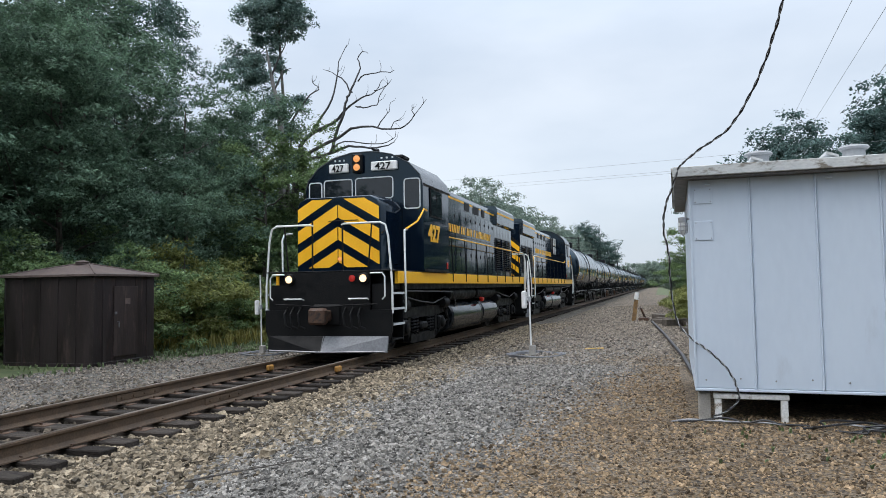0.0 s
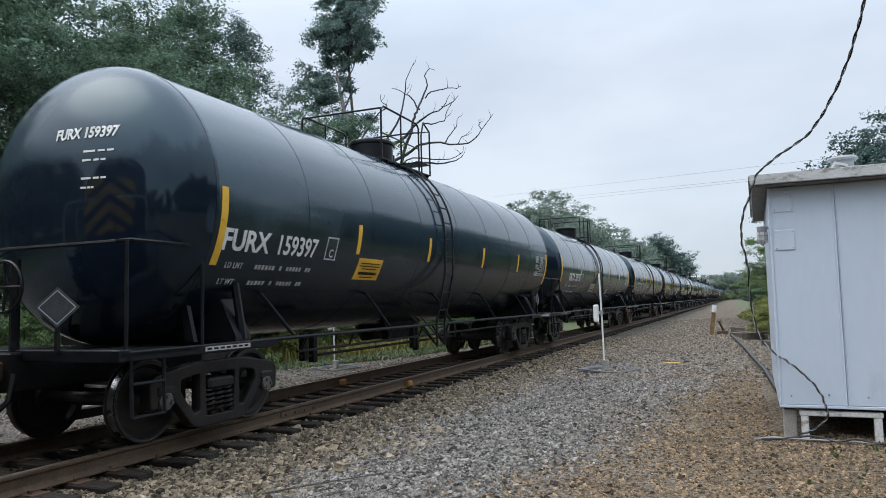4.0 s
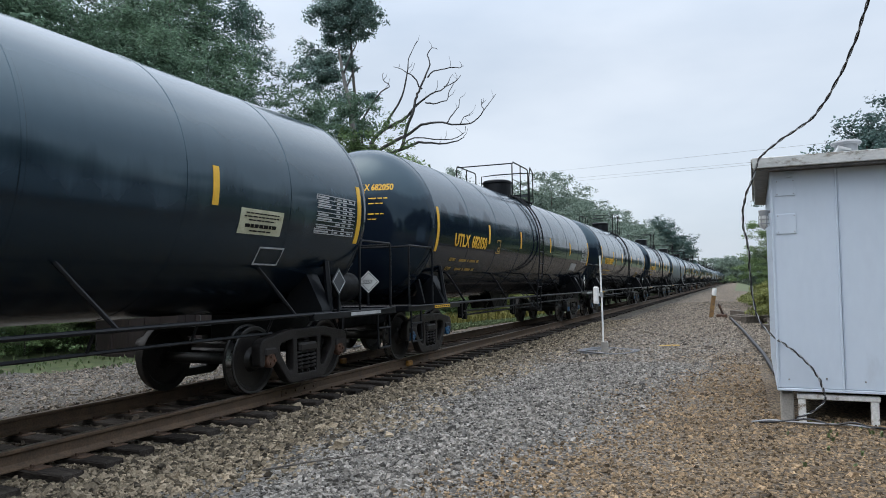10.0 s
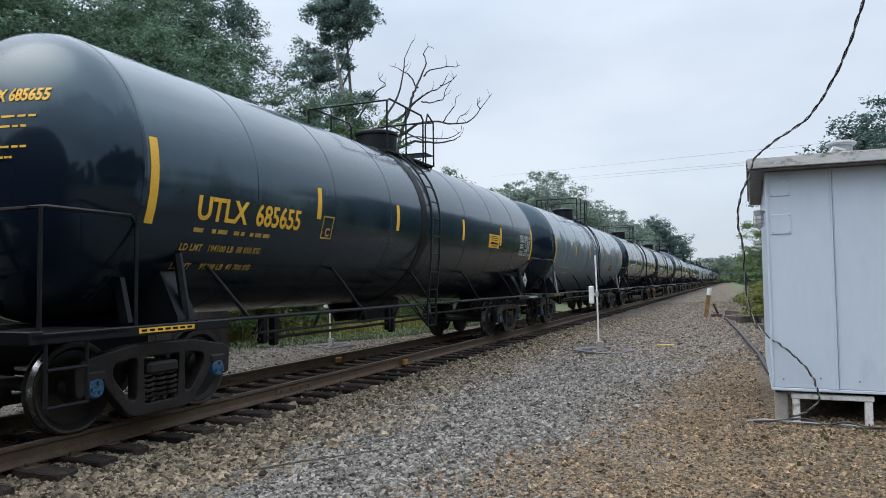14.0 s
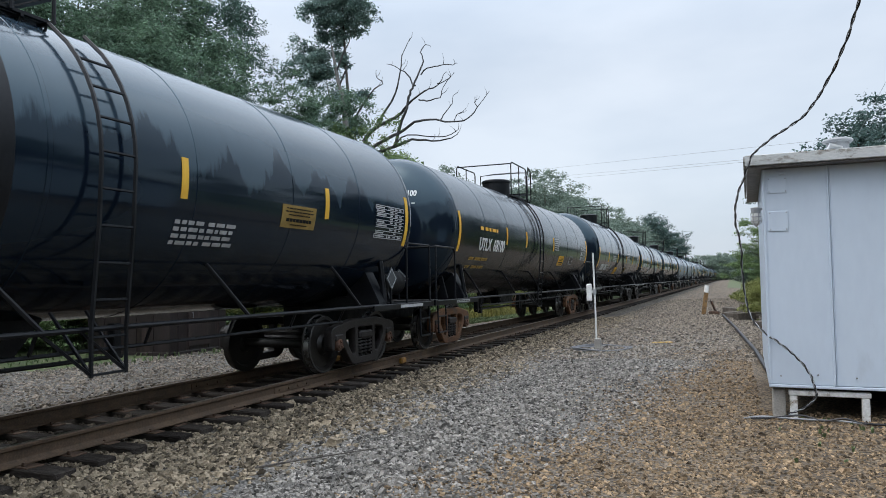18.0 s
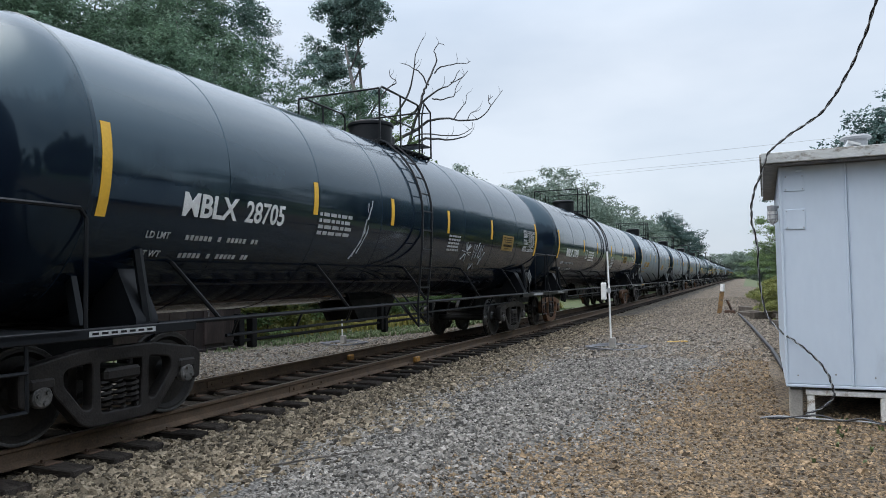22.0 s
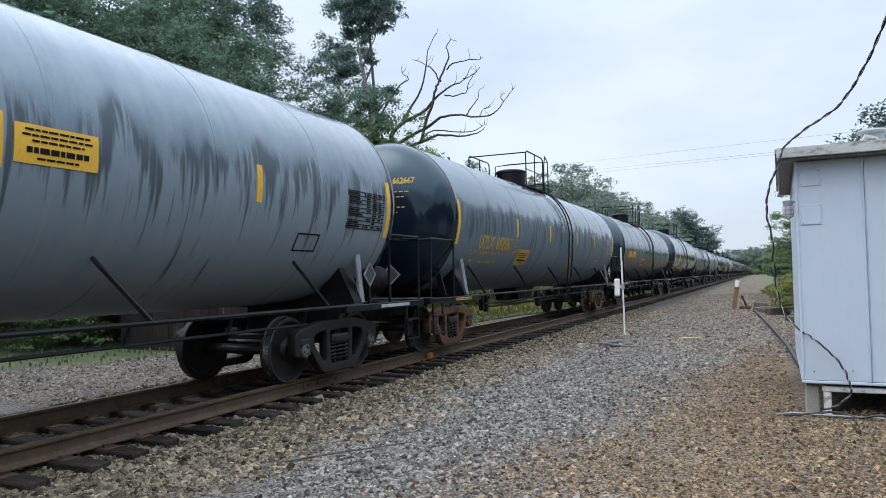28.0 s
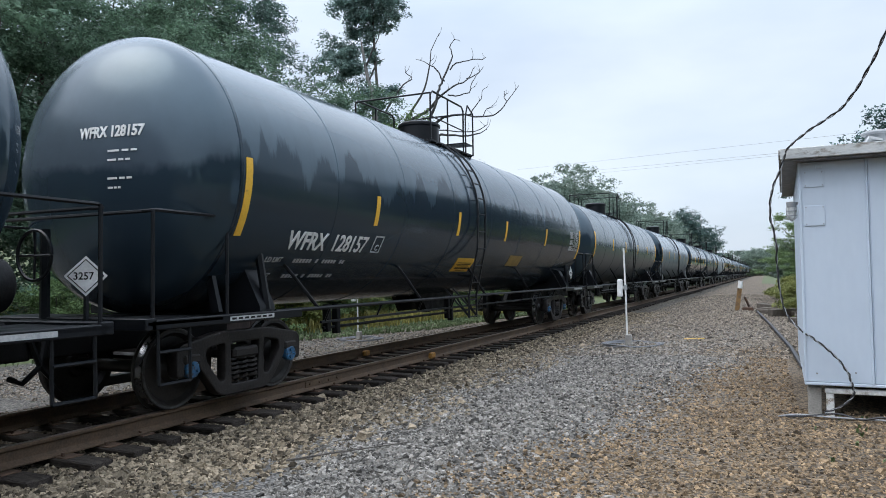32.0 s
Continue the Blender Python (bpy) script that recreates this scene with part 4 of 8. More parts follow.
def chevrons(parent, y, half, z0, z1, first, step, thick, slope, n, cut=None):
    """Yellow bars in a pointed-up chevron pattern on an end sheet."""
    for k in range(n):
        top = first - k * step
        for sg in (-1, 1):
            bar = [(0.012 * sg, top), (sg * 2.0, top - 2.0 * slope), (sg * 2.0, top - 2.0 * slope - thick), (0.012 * sg, top - thick)]
            lo, hi = (0.0, half) if sg > 0 else (-half, 0.0)
            p = clip_box(bar, lo, hi, z0, z1)
            if cut:
                p = clip(p, lambda q: q[1] < cut - 0.55 * abs(q[0]), lambda a, b: a) if len(p) >= 3 else p
            if len(p) >= 3:
                part("chevron", Shape().slab(p, "y", min(y, y + 0.008), max(y, y + 0.008)), LOCO_YELLOW, parent)


def ring_frame(parent, cx, cz, w, h, y, t=0.028, r=0.07, name="window", axis="y", lean=0.0):
    """A pane in a pale rounded seal, on a sheet across the given axis."""
    def outline(e):
        pts = []
        for qx, qz, a0 in ((1, 1, 0), (-1, 1, 90), (-1, -1, 180), (1, -1, 270)):
            for k in range(4):
                a = radians(a0 + 30 * k)
                pts.append((cx + qx * (w / 2 - r) + (r + e) * math.cos(a), cz + qz * (h / 2 - r) + (r + e) * math.sin(a) + lean * 0))
        return pts
    inner, outer = outline(-t / 2), outline(t / 2)
    s = Shape()
    sg = 1 if y > 0 and axis == "x" else -1

    def at(p, d):
        return (p[0], y + sg * d, p[1]) if axis == "y" else (y + sg * d, p[0], p[1])
    s.rings([[at(p, 0.0) for p in outer], [at(p, 0.022) for p in outer], [at(p, 0.022) for p in inner], [at(p, 0.0) for p in inner]], cap=False)
    w_ = part(name, s, SEAL, parent, "window in a pale rubber seal")
    g = Shape()
    a, b = (y + sg * 0.004, y + sg * 0.010)
    g.slab(inner, axis, min(a, b), max(a, b))
    part("pane", g, WINDOW, w_)
    return w_


def loco_truck(t, yc, near):
    for sy in (-1.42, 1.42):
        s = Shape()
        for sg in (-1, 1):
            prof = [(-0.07, 0.0), (-0.07, 0.40), (-0.07, 0.535), (-0.04, 0.54), (-0.03, 0.51), (0.065, 0.505), (0.07, 0.44), (0.02, 0.40), (0.03, 0.18), (0.09, 0.14), (0.09, 0.0)]
            s.turn([(sg * a, r) for a, r in prof], (sg * 0.752, 0, 0), "x", 28)
        s.turn([(-1.0, 0.0), (-1.0, 0.09), (1.0, 0.09), (1.0, 0.0)], (0, 0, 0), "x", 12)
        w = part("drive_wheelset", s, WHEEL, t)
        w.matrix_local = pose(0, yc + sy, 0.508)
        SPINNERS.append((w, yc + sy, t))
        for sx in (-1, 1):
            j = part("axle_box", Shape().box(min(sx * 0.98, sx * 1.22), max(sx * 0.98, sx * 1.22), yc + sy - 0.2, yc + sy + 0.2, 0.33, 0.70, 0.04), CHASSIS, t)
            part("axle_box_cover", Shape().turn([(0, 0.13), (sx * 0.05, 0.13), (sx * 0.07, 0.10), (sx * 0.07, 0.0)], (sx * 1.22, yc + sy, 0.51), "x", 14), CHASSIS, j)
    for sx in (-1, 1):
        a, b = sorted((sx * 0.98, sx * 1.16))
        s = Shape()
        s.slab([(yc - 1.85, 0.78), (yc - 1.75, 0.98), (yc + 1.75, 0.98), (yc + 1.85, 0.78), (yc + 1.1, 0.72), (yc - 1.1, 0.72)], "x", a, b)
        s.slab([(yc - 1.12, 0.20), (yc - 0.92, 0.12), (yc + 0.92, 0.12), (yc + 1.12, 0.20), (yc + 1.0, 0.34), (yc - 1.0, 0.34)], "x", a, b)
        for k in (-1, 1):
            s.slab([(yc + k * 1.12, 0.18), (yc + k * 0.96, 0.18), (yc + k * 0.96, 0.76), (yc + k * 1.12, 0.76)], "x", a, b)
        f = part("truck_frame", s, CHASSIS, t, "black cast truck frame")
        for k in (-0.62, 0.62):
            for q in (-0.11, 0.11):
                part("spring", Shape().tube(coil(yc + k + q, sx * 1.10, 0.34, 0.72, 0.085, 5, 0.02), 0.026, 5), CHASSIS, f)
        part("bolster_end", Shape().box(min(sx * 0.9, sx * 1.2), max(sx * 0.9, sx * 1.2), yc - 0.28, yc + 0.28, 0.42, 0.60, 0.04), CHASSIS, f)
        for k in (-1, 1):
            part("brake_cylinder", Shape().turn([(0, 0.0), (0, 0.13), (0.05, 0.15), (0.38, 0.15), (0.42, 0.11), (0.42, 0.0)], (sx * 1.2, yc + k * 1.62 - 0.2, 1.04), "y", 14), CHASSIS, f)
            part("brake_rod", Shape().tube([(sx * 1.22, yc + k * 1.5, 0.95), (sx * 1.22, yc + k * 2.05, 0.55), (sx * 1.2, yc + k * 1.98, 0.32)], 0.028, 6), CHASSIS, f)
        part("sand_pipe", Shape().tube([(sx * 1.12, yc + 2.05, 1.2), (sx * 1.18, yc + 2.12, 0.6), (sx * 0.85, yc + 1.98, 0.12)], 0.022, 6), PIPE_DARK, f)
        part("air_pipe", Shape().tube([(sx * 1.25, yc - 1.9, 1.28), (sx * 1.28, yc - 0.6, 1.12), (sx * 1.28, yc + 0.5, 1.05), (sx * 1.24, yc + 1.7, 1.20)], 0.02, 6), PIPE_DARK, f)


def corner_steps(t, y, sy, sx):
    """Step well at one corner, with yellow-edged treads."""
    s = Shape()
    a, b = sorted((sx * 0.98, sx * 1.02))
    s.box(a, b, min(y, y + sy * 0.72), max(y, y + sy * 0.72), 0.30, 1.55)
    for k in (0.0, 0.70):
        s.box(min(sx * 1.0, sx * 1.46), max(sx * 1.0, sx * 1.46), min(y + sy * k, y + sy * (k + 0.03)), max(y + sy * k, y + sy * (k + 0.03)), 0.30, 1.55)
    w = part("step_well", s, CHASSIS, t)
    for i in range(4):
        z = 0.34 + 0.33 * i
        part("step", Shape().box(min(sx * 1.02, sx * 1.48), max(sx * 1.02, sx * 1.48), min(y + sy * 0.03, y + sy * 0.70), max(y + sy * 0.03, y + sy * 0.70), z, z + 0.03, 0.006), CHASSIS, w)
        part("step_edge", Shape().box(min(sx * 1.482, sx * 1.505), max(sx * 1.482, sx * 1.505), min(y + sy * 0.03, y + sy * 0.70), max(y + sy * 0.03, y + sy * 0.70), z - 0.012, z + 0.036), SEAL, w, "pale step edge") if i else None


def number_mesh(text, size, material, m, narrow=0.95, spread=0.97, bold=0.03):
    me = letters(text, size, material, 0.006, spread, narrow, bold)
    me.transform(m)
    return me


def locomotive(u, turn, number, near):
    """A four-axle road switcher, short nose first at y = 0; near: the side towards the camera."""
    t = thing("locomotive", "black diesel locomotive with yellow chevrons and sill stripe", "locomotive", "locomotives of the train", at=(XC, u, 0), rz=turn)
    MOVERS.append((t, u, turn))
    sx = near

    def side(x0, x1):
        return min(sx * x0, sx * x1), max(sx * x0, sx * x1)

    # frame
    for q in (-1, 1):
        a, b = sorted((q * 1.40, q * 1.495))
        part("sill_stripe", Shape().box(a, b, 0.45, 15.75, 1.55, 1.82, 0.012), LOCO_YELLOW, t, "broad yellow stripe along the side sill")
    part("underframe", Shape().box(-1.40, 1.40, 0.45, 15.75, 1.42, 1.80), CHASSIS, t)
    part("centre_sill", Shape().box(-0.75, 0.75, 0.3, 15.9, 0.95, 1.42, 0.03), CHASSIS, t)
    part("walkway", Shape().box(-1.49, 1.49, 0.02, 16.18, 1.822, 1.845, 0.006), CHASSIS, t)
    # ends: pilots with plow, coupler, steps
    for y, sy in ((0.0, 1), (16.2, -1)):
        p = Shape()
        p.slab([(-1.50, 0.55), (-1.36, 0.16), (1.36, 0.16), (1.50, 0.55), (1.50, 1.0), (1.0, 1.0), (1.0, 1.82), (-1.0, 1.82), (-1.0, 1.0), (-1.50, 1.0)], "y", min(y + sy * 0.02, y + sy * 0.08), max(y + sy * 0.02, y + sy * 0.08))
        pilot = part("pilot", p, CHASSIS, t, "black pilot sheet")
        for q in (-1, 1):
            pw = Shape()
            pw.add([(0.0, y - sy * 0.34, 0.10), (q * 1.40, y - sy * 0.06, 0.10), (q * 1.42, y + sy * 0.0, 0.44), (-0.02 * q, y - sy * 0.14, 0.44),
                    (0.0, y - sy * 0.28, 0.10), (q * 1.40, y + sy * 0.0, 0.10), (q * 1.42, y + sy * 0.05, 0.44), (-0.02 * q, y - sy * 0.08, 0.44)],
                   [(0, 1, 2, 3), (4, 7, 6, 5), (0, 4, 5, 1), (1, 5, 6, 2), (2, 6, 7, 3), (3, 7, 4, 0)])
            part("plow_blade", pw, PLOW if q == sx else CHASSIS, pilot, "bare steel plow blade" if q == sx else "black plow blade")
        part("plow_lip", Shape().tube([(-1.36, y - sy * 0.07, 0.12), (0, y - sy * 0.35, 0.12), (1.36, y - sy * 0.07, 0.12)], 0.02, 6), STEEL, pilot)
        k = Shape()
        k.box(-0.12, 0.12, min(y + sy * 0.1, y - sy * 0.30), max(y + sy * 0.1, y - sy * 0.30), 0.76, 1.0, 0.03)
        k.box(-0.21, 0.17, min(y - sy * 0.24, y - sy * 0.50), max(y - sy * 0.24, y - sy * 0.50), 0.70, 1.05, 0.05)
        part("coupler", k, TRUCK_RUST, t)
        part("coupler_box", Shape().box(-0.32, 0.32, min(y - sy * 0.02, y + sy * 0.05), max(y - sy * 0.02, y + sy * 0.05), 0.66, 1.12, 0.03), CHASSIS, t)
        part("cut_lever", Shape().tube([(-1.2, y - sy * 0.05, 1.12), (-0.5, y - sy * 0.10, 1.10), (0.0, y - sy * 0.2, 1.06), (0.5, y - sy * 0.10, 1.10), (1.2, y - sy * 0.05, 1.12)], 0.016, 6), CHASSIS, t)
        for q, xx in enumerate((-0.95, -0.80, -0.62, 0.45, 0.62, 0.80)):
            part("hose", Shape().tube([(xx, y, 1.05), (xx, y - sy * 0.14, 0.92), (xx + 0.05, y - sy * 0.17, 0.66), (xx + 0.16, y - sy * 0.12, 0.60)], 0.022, 6), CHASSIS, t)
        for q in (-1, 1):
            part("grab_iron", Shape().tube([(q * 0.55, y - sy * 0.0, 1.22), (q * 0.55, y - sy * 0.09, 1.24), (q * 0.98, y - sy * 0.09, 1.24), (q * 0.98, y, 1.22)], 0.017, 6), RAIL_WHITE, t, "white grab iron")
            lt = part("ditch_light", Shape().turn([(sy * 0.06, 0.0), (sy * 0.06, 0.13), (-sy * 0.04, 0.12), (-sy * 0.06, 0.09)], (q * 0.88, y - sy * 0.02, 1.67), "y", 20), CHASSIS, t)
            part("lens", Shape().turn([(0.0, 0.0), (0.0, 0.08), (-sy * 0.012, 0.08), (-sy * 0.02, 0.0)], (q * 0.88, y - sy * 0.055, 1.67), "y", 20), LAMP if y < 1 and number == "427" else WINDOW, lt, "lit round headlight" if number == "427" else "")
        part("marker_light", Shape().turn([(0, 0.0), (0, 0.07), (-sy * 0.03, 0.07), (-sy * 0.04, 0.0)], (0.62, y - sy * 0.02, 1.67), "y", 14), RED, t, "red marker light")
        for q in (-1, 1):
            corner_steps(t, y + sy * 0.10, sy, q)
        # end handrails
        for q in (-1, 1):
            h = Shape()
            h.tube([(q * 1.50, y + sy * 0.06, 0.92), (q * 1.50, y + sy * 0.06, 1.5), (q * 1.42, y + sy * 0.06, 2.55), (q * 1.36, y + sy * 0.06, 2.80), (q * 1.24, y + sy * 0.06, 2.86), (q * 0.42, y + sy * 0.06, 2.86), (q * 0.34, y + sy * 0.06, 2.84)], 0.024, 8)
            part("end_handrail", h, RAIL_WHITE, t, "white-painted tubular handrail")
            part("end_stanchion", Shape().tube([(q * 0.36, y + sy * 0.06, 1.84), (q * 0.36, y + sy * 0.06, 2.95)], 0.02, 6), CHASSIS, t)
            part("end_stanchion", Shape().tube([(q * 0.95, y + sy * 0.06, 1.84), (q * 1.05, y + sy * 0.06, 2.86)], 0.018, 6), CHASSIS, t)
            part("low_grab", Shape().tube([(q * 1.02, y - sy * 0.0, 1.78), (q * 1.30, y - sy * 0.02, 1.78), (q * 1.36, y - sy * 0.02, 1.7), (q * 1.36, y - sy * 0.02, 1.28), (q * 1.30, y - sy * 0.02, 1.22)], 0.017, 6), RAIL_WHITE, t)
            part("step_handrail", Shape().tube([(q * 1.50, y + sy * 0.84, 0.92), (q * 1.52, y + sy * 0.84, 1.05), (q * 1.52, y + sy * 0.80, 2.60), (q * 1.50, y + sy * 0.86, 2.74), (q * 1.46, y + sy * 1.15, 2.78)], 0.024, 8), RAIL_WHITE, t, "white-painted tubular handrail")
    # nose
    n = Shape()
    prof = [(-1.03, 1.845), (-1.03, 3.30), (-0.98, 3.44), (-0.80, 3.54), (0.80, 3.54), (0.98, 3.44), (1.03, 3.30), (1.03, 1.845)]
    n.rings([[(x * 0.975, 0.60, z if z < 2 else z - 0.02) for x, z in prof], [(x, 0.64, z) for x, z in prof], [(x, 2.05, z + (0.06 if z > 3 else 0)) for x, z in prof]], cap=True)
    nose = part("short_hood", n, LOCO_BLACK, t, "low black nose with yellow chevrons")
    chevrons(nose, 0.592, 1.0, 1.93, 3.48, 3.85, 0.50, 0.295, 0.58, 5)
    part("nose_door", Shape().box(*side(1.028, 1.045), 0.95, 1.75, 2.0, 3.2, 0.01), LOCO_BLACK, nose)
    part("nose_grab", Shape().tube([(-0.2, 0.59, 2.98), (-0.2, 0.54, 2.98), (0.5, 0.54, 2.98), (0.5, 0.59, 2.98)], 0.012, 5), CHASSIS, nose)
    part("nose_lamp", Shape().turn([(0.0, 0.05), (-0.02, 0.05), (-0.03, 0.0)], (0.05, 0.595, 2.12), "y", 12), LAMP_AMBER, nose, "small lit lamp")
    # cab
    arch = [(-1.55, 1.845), (-1.55, 3.90), (-1.47, 4.16), (-1.20, 4.46), (-0.75, 4.70), (-0.3, 4.80), (0.3, 4.80), (0.75, 4.70), (1.20, 4.46), (1.47, 4.16), (1.55, 3.90), (1.55, 1.845)]
    c = Shape().slab(arch, "y", 2.05, 4.20)
    cab = part("cab", c, LOCO_BLACK, t, "black full-width cab with an arched roof", sharp=25)
    ro = Shape()
    outer = [(x * 1.012, z + 0.02) for x, z in arch[1:-1]]
    inner = [(x * 1.004, z + 0.004) for x, z in arch[1:-1]]
    ro.slab(outer + inner[::-1], "y", 2.03, 4.28)
    part("cab_roof", ro, CAB_ROOF, cab, "dull grey cab roof sheet")
    part("drip_rail", Shape().tube([(sx * 1.57, 2.05, 3.94), (sx * 1.57, 4.25, 3.94)], 0.018, 5), CHASSIS, cab)
    for xx, zz, w, h in ((-0.66, 3.90, 0.76, 0.50), (0.30, 3.90, 0.98, 0.52), (-1.28, 3.80, 0.34, 0.62), (1.28, 3.72, 0.40, 0.72)):
        ring_frame(cab, xx, zz, w, h, 2.048, name="front_window")
    for xx, w in ((-0.62, 0.52), (0.58, 0.68)):
        b = part("number_board", Shape().box(xx - w / 2, xx + w / 2, 1.965, 2.05, 4.32, 4.54, 0.02), WHITE, cab, "white number board")
        part("number", number_mesh(number, 0.235, CHASSIS, Matrix(((1, 0, 0, xx - w * 0.33), (0, 0, -1, 1.962), (0, 1, 0, 4.345), (0, 0, 0, 1))), 1.15 * w / 0.68, 1.0, 0.015), CHASSIS, b)
    hb = part("headlight_box", Shape().box(-0.24, 0.02, 1.93, 2.05, 4.29, 4.76, 0.03), CHASSIS, cab)
    for zz in (4.42, 4.63):
        part("lamp", Shape().turn([(0.0, 0.0), (0.0, 0.085), (-0.02, 0.085), (-0.035, 0.0)], (-0.11, 1.93, zz), "y", 18), LAMP_AMBER if number == "427" else WINDOW, hb, "lit amber headlamp" if number == "427" else "")
    for k in range(3):
        part("class_light", Shape().turn([(0.0, 0.025), (-0.012, 0.025), (-0.015, 0.0)], (0.50 + 0.14 * k, 2.05, 4.63), "y", 10), SEAL, cab)
        part("class_light", Shape().turn([(0.0, 0.025), (-0.012, 0.025), (-0.015, 0.0)], (-0.50 - 0.12 * k, 2.05, 4.63), "y", 10), SEAL, cab)
    part("roof_fitting", Shape().box(0.45, 0.75, 2.9, 3.4, 4.76, 4.86, 0.03), CHASSIS, cab)
    part("horn", Shape().turn([(0, 0.03), (0.2, 0.03), (0.3, 0.07)], (0.2, 2.2, 4.9), "y", 10), CHASSIS, cab)
    # cab side
    w_ = part("side_window", Shape().box(*side(1.545, 1.575), 2.56, 3.52, 3.19, 3.91, 0.01), CHASSIS, cab, "sliding cab window")
    for y0, y1 in ((2.60, 3.02), (3.06, 3.48)):
        part("pane", Shape().box(*side(1.574, 1.582), y0, y1, 3.23, 3.87), WINDOW, w_)
    m = Matrix(((0, 0, sx, sx * 1.553), (sx, 0, 0, 2.42 if sx > 0 else 3.50), (0, 1, 0, 2.60), (0, 0, 0, 1)))
    part("cab_number", number_mesh(number, 0.56, LOCO_YELLOW, m, 1.12, 1.0, 0.04), LOCO_YELLOW, cab, "large yellow cab number")
    part("cab_steps_guard", Shape().box(*side(1.5, 1.56), 2.10, 4.15, 1.84, 1.90), CHASSIS, cab)
    part("red_tag", Shape().box(*side(1.552, 1.566), 3.93, 4.05, 1.93, 2.10, 0.006), RED, cab, "small red reflector")
    part("cab_grab", Shape().tube([(sx * 1.50, 0.98, 2.78), (sx * 1.56, 1.6, 3.0), (sx * 1.58, 2.02, 3.32), (sx * 1.585, 2.22, 3.30)], 0.022, 7), LOCO_YELLOW, cab, "yellow grab rail")
    # long hood
    hp = [(-0.93, 1.845), (-0.93, 4.22), (-0.86, 4.36), (-0.6, 4.45), (0.6, 4.45), (0.86, 4.36), (0.93, 4.22), (0.93, 1.845)]
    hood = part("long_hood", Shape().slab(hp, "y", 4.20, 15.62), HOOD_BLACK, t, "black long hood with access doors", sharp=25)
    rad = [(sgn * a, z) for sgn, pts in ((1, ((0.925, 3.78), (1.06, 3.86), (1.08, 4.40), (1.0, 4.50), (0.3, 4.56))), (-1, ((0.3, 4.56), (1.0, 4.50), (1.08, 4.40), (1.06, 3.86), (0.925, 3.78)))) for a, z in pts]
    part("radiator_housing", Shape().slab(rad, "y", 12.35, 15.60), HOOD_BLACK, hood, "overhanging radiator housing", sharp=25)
    part("radiator_edge", Shape().box(*side(1.072, 1.090), 12.40, 15.55, 4.20, 4.27), LOCO_YELLOW, hood, "thin yellow line")
    part("fan_shroud", Shape().turn([(0, 0.62), (0.10, 0.62), (0.12, 0.55), (0.12, 0.0)], (0, 13.9, 4.55), "z", 24), CHASSIS, hood)
    part("exhaust_stack", Shape().box(-0.25, 0.25, 9.3, 9.9, 4.44, 4.62, 0.03), CHASSIS, hood)
    part("roof_walk", Shape().box(-0.3, 0.3, 5.2, 8.8, 4.452, 4.49, 0.006), CHASSIS, hood)
    for y0, y1 in ((6.30, 8.05), (8.75, 9.15), (10.05, 10.35), (10.9, 12.35)):
        part("roof_line", Shape().box(*side(0.925, 0.942), y0, y1, 4.13, 4.19), LOCO_YELLOW, hood, "yellow dash along the roof line")
    for y0, y1 in ((8.12, 8.70), (9.22, 9.98), (10.42, 10.85)):
        part("intake_screen", Shape().box(*side(0.925, 0.945), y0, y1, 3.92, 4.18, 0.006), GRILLE, hood)
    part("intake_screen", Shape().box(*side(0.925, 0.95), 4.35, 6.1, 3.55, 4.2, 0.008), GRILLE, hood)
    # access doors in two rows
    ys = [4.35, 5.0, 5.65, 6.3, 6.95, 7.6, 8.25, 8.9, 9.55, 10.2, 10.85, 11.5, 12.1]
    for i in range(len(ys) - 1):
        d = part("hood_door", Shape().box(*side(0.928, 0.948), ys[i] + 0.012, ys[i + 1] - 0.012, 1.95, 3.02, 0.008), HOOD_BLACK, hood)
        part("latch", Shape().box(*side(0.948, 0.968), ys[i + 1] - 0.09, ys[i + 1] - 0.05, 2.42, 2.54, 0.006), CHASSIS, d)
        if i > 2:
            d = part("hood_door", Shape().box(*side(0.928, 0.948), ys[i] + 0.012, ys[i + 1] - 0.012, 3.04, 3.88, 0.008), HOOD_BLACK, hood)
            part("latch", Shape().box(*side(0.948, 0.968), ys[i + 1] - 0.09, ys[i + 1] - 0.05, 3.58, 3.68, 0.006), CHASSIS, d)
    # radiator shutters
    g = part("shutter_frame", Shape().box(*side(0.925, 0.95), 12.55, 15.3, 2.05, 3.32, 0.01), GRILLE, hood)
    for k in range(16):
        z = 2.10 + 0.075 * k
        part("slat", Shape().slab([(sx * 0.95, z), (sx * 0.995, z - 0.03), (sx * 1.0, z - 0.02), (sx * 0.955, z + 0.03)], "y", 12.6, 15.25), HOOD_BLACK, g)
    for y in (13.5, 14.4):
        part("shutter_post", Shape().box(*side(0.95, 1.005), y - 0.02, y + 0.02, 2.05, 3.3), HOOD_BLACK, g)
    # side lettering as plain bars
    words = (7, 3, 4, 1, 12)
    rise = 0.25
    wid, cw = [], 0.165
    for k, nn in enumerate(words):
        wid += [cw * (0.9 if j % 3 else 1.05) for j in range(nn)] + [-0.13]
    bl = blocks(wid, 0.24, 0.028, rise).mesh("side_lettering", LOCO_YELLOW)
    ln = max(v.co.x for v in bl.vertices)
    y_at = 6.16 if sx > 0 else 6.16 + ln
    bl.transform(Matrix(((0, 0, sx, sx * 0.95), (sx, 0, 0, y_at), (0, 1, 0, 3.12), (0, 0, 0, 1))))
    part("side_lettering", bl, LOCO_YELLOW, hood, "row of plain yellow bars")
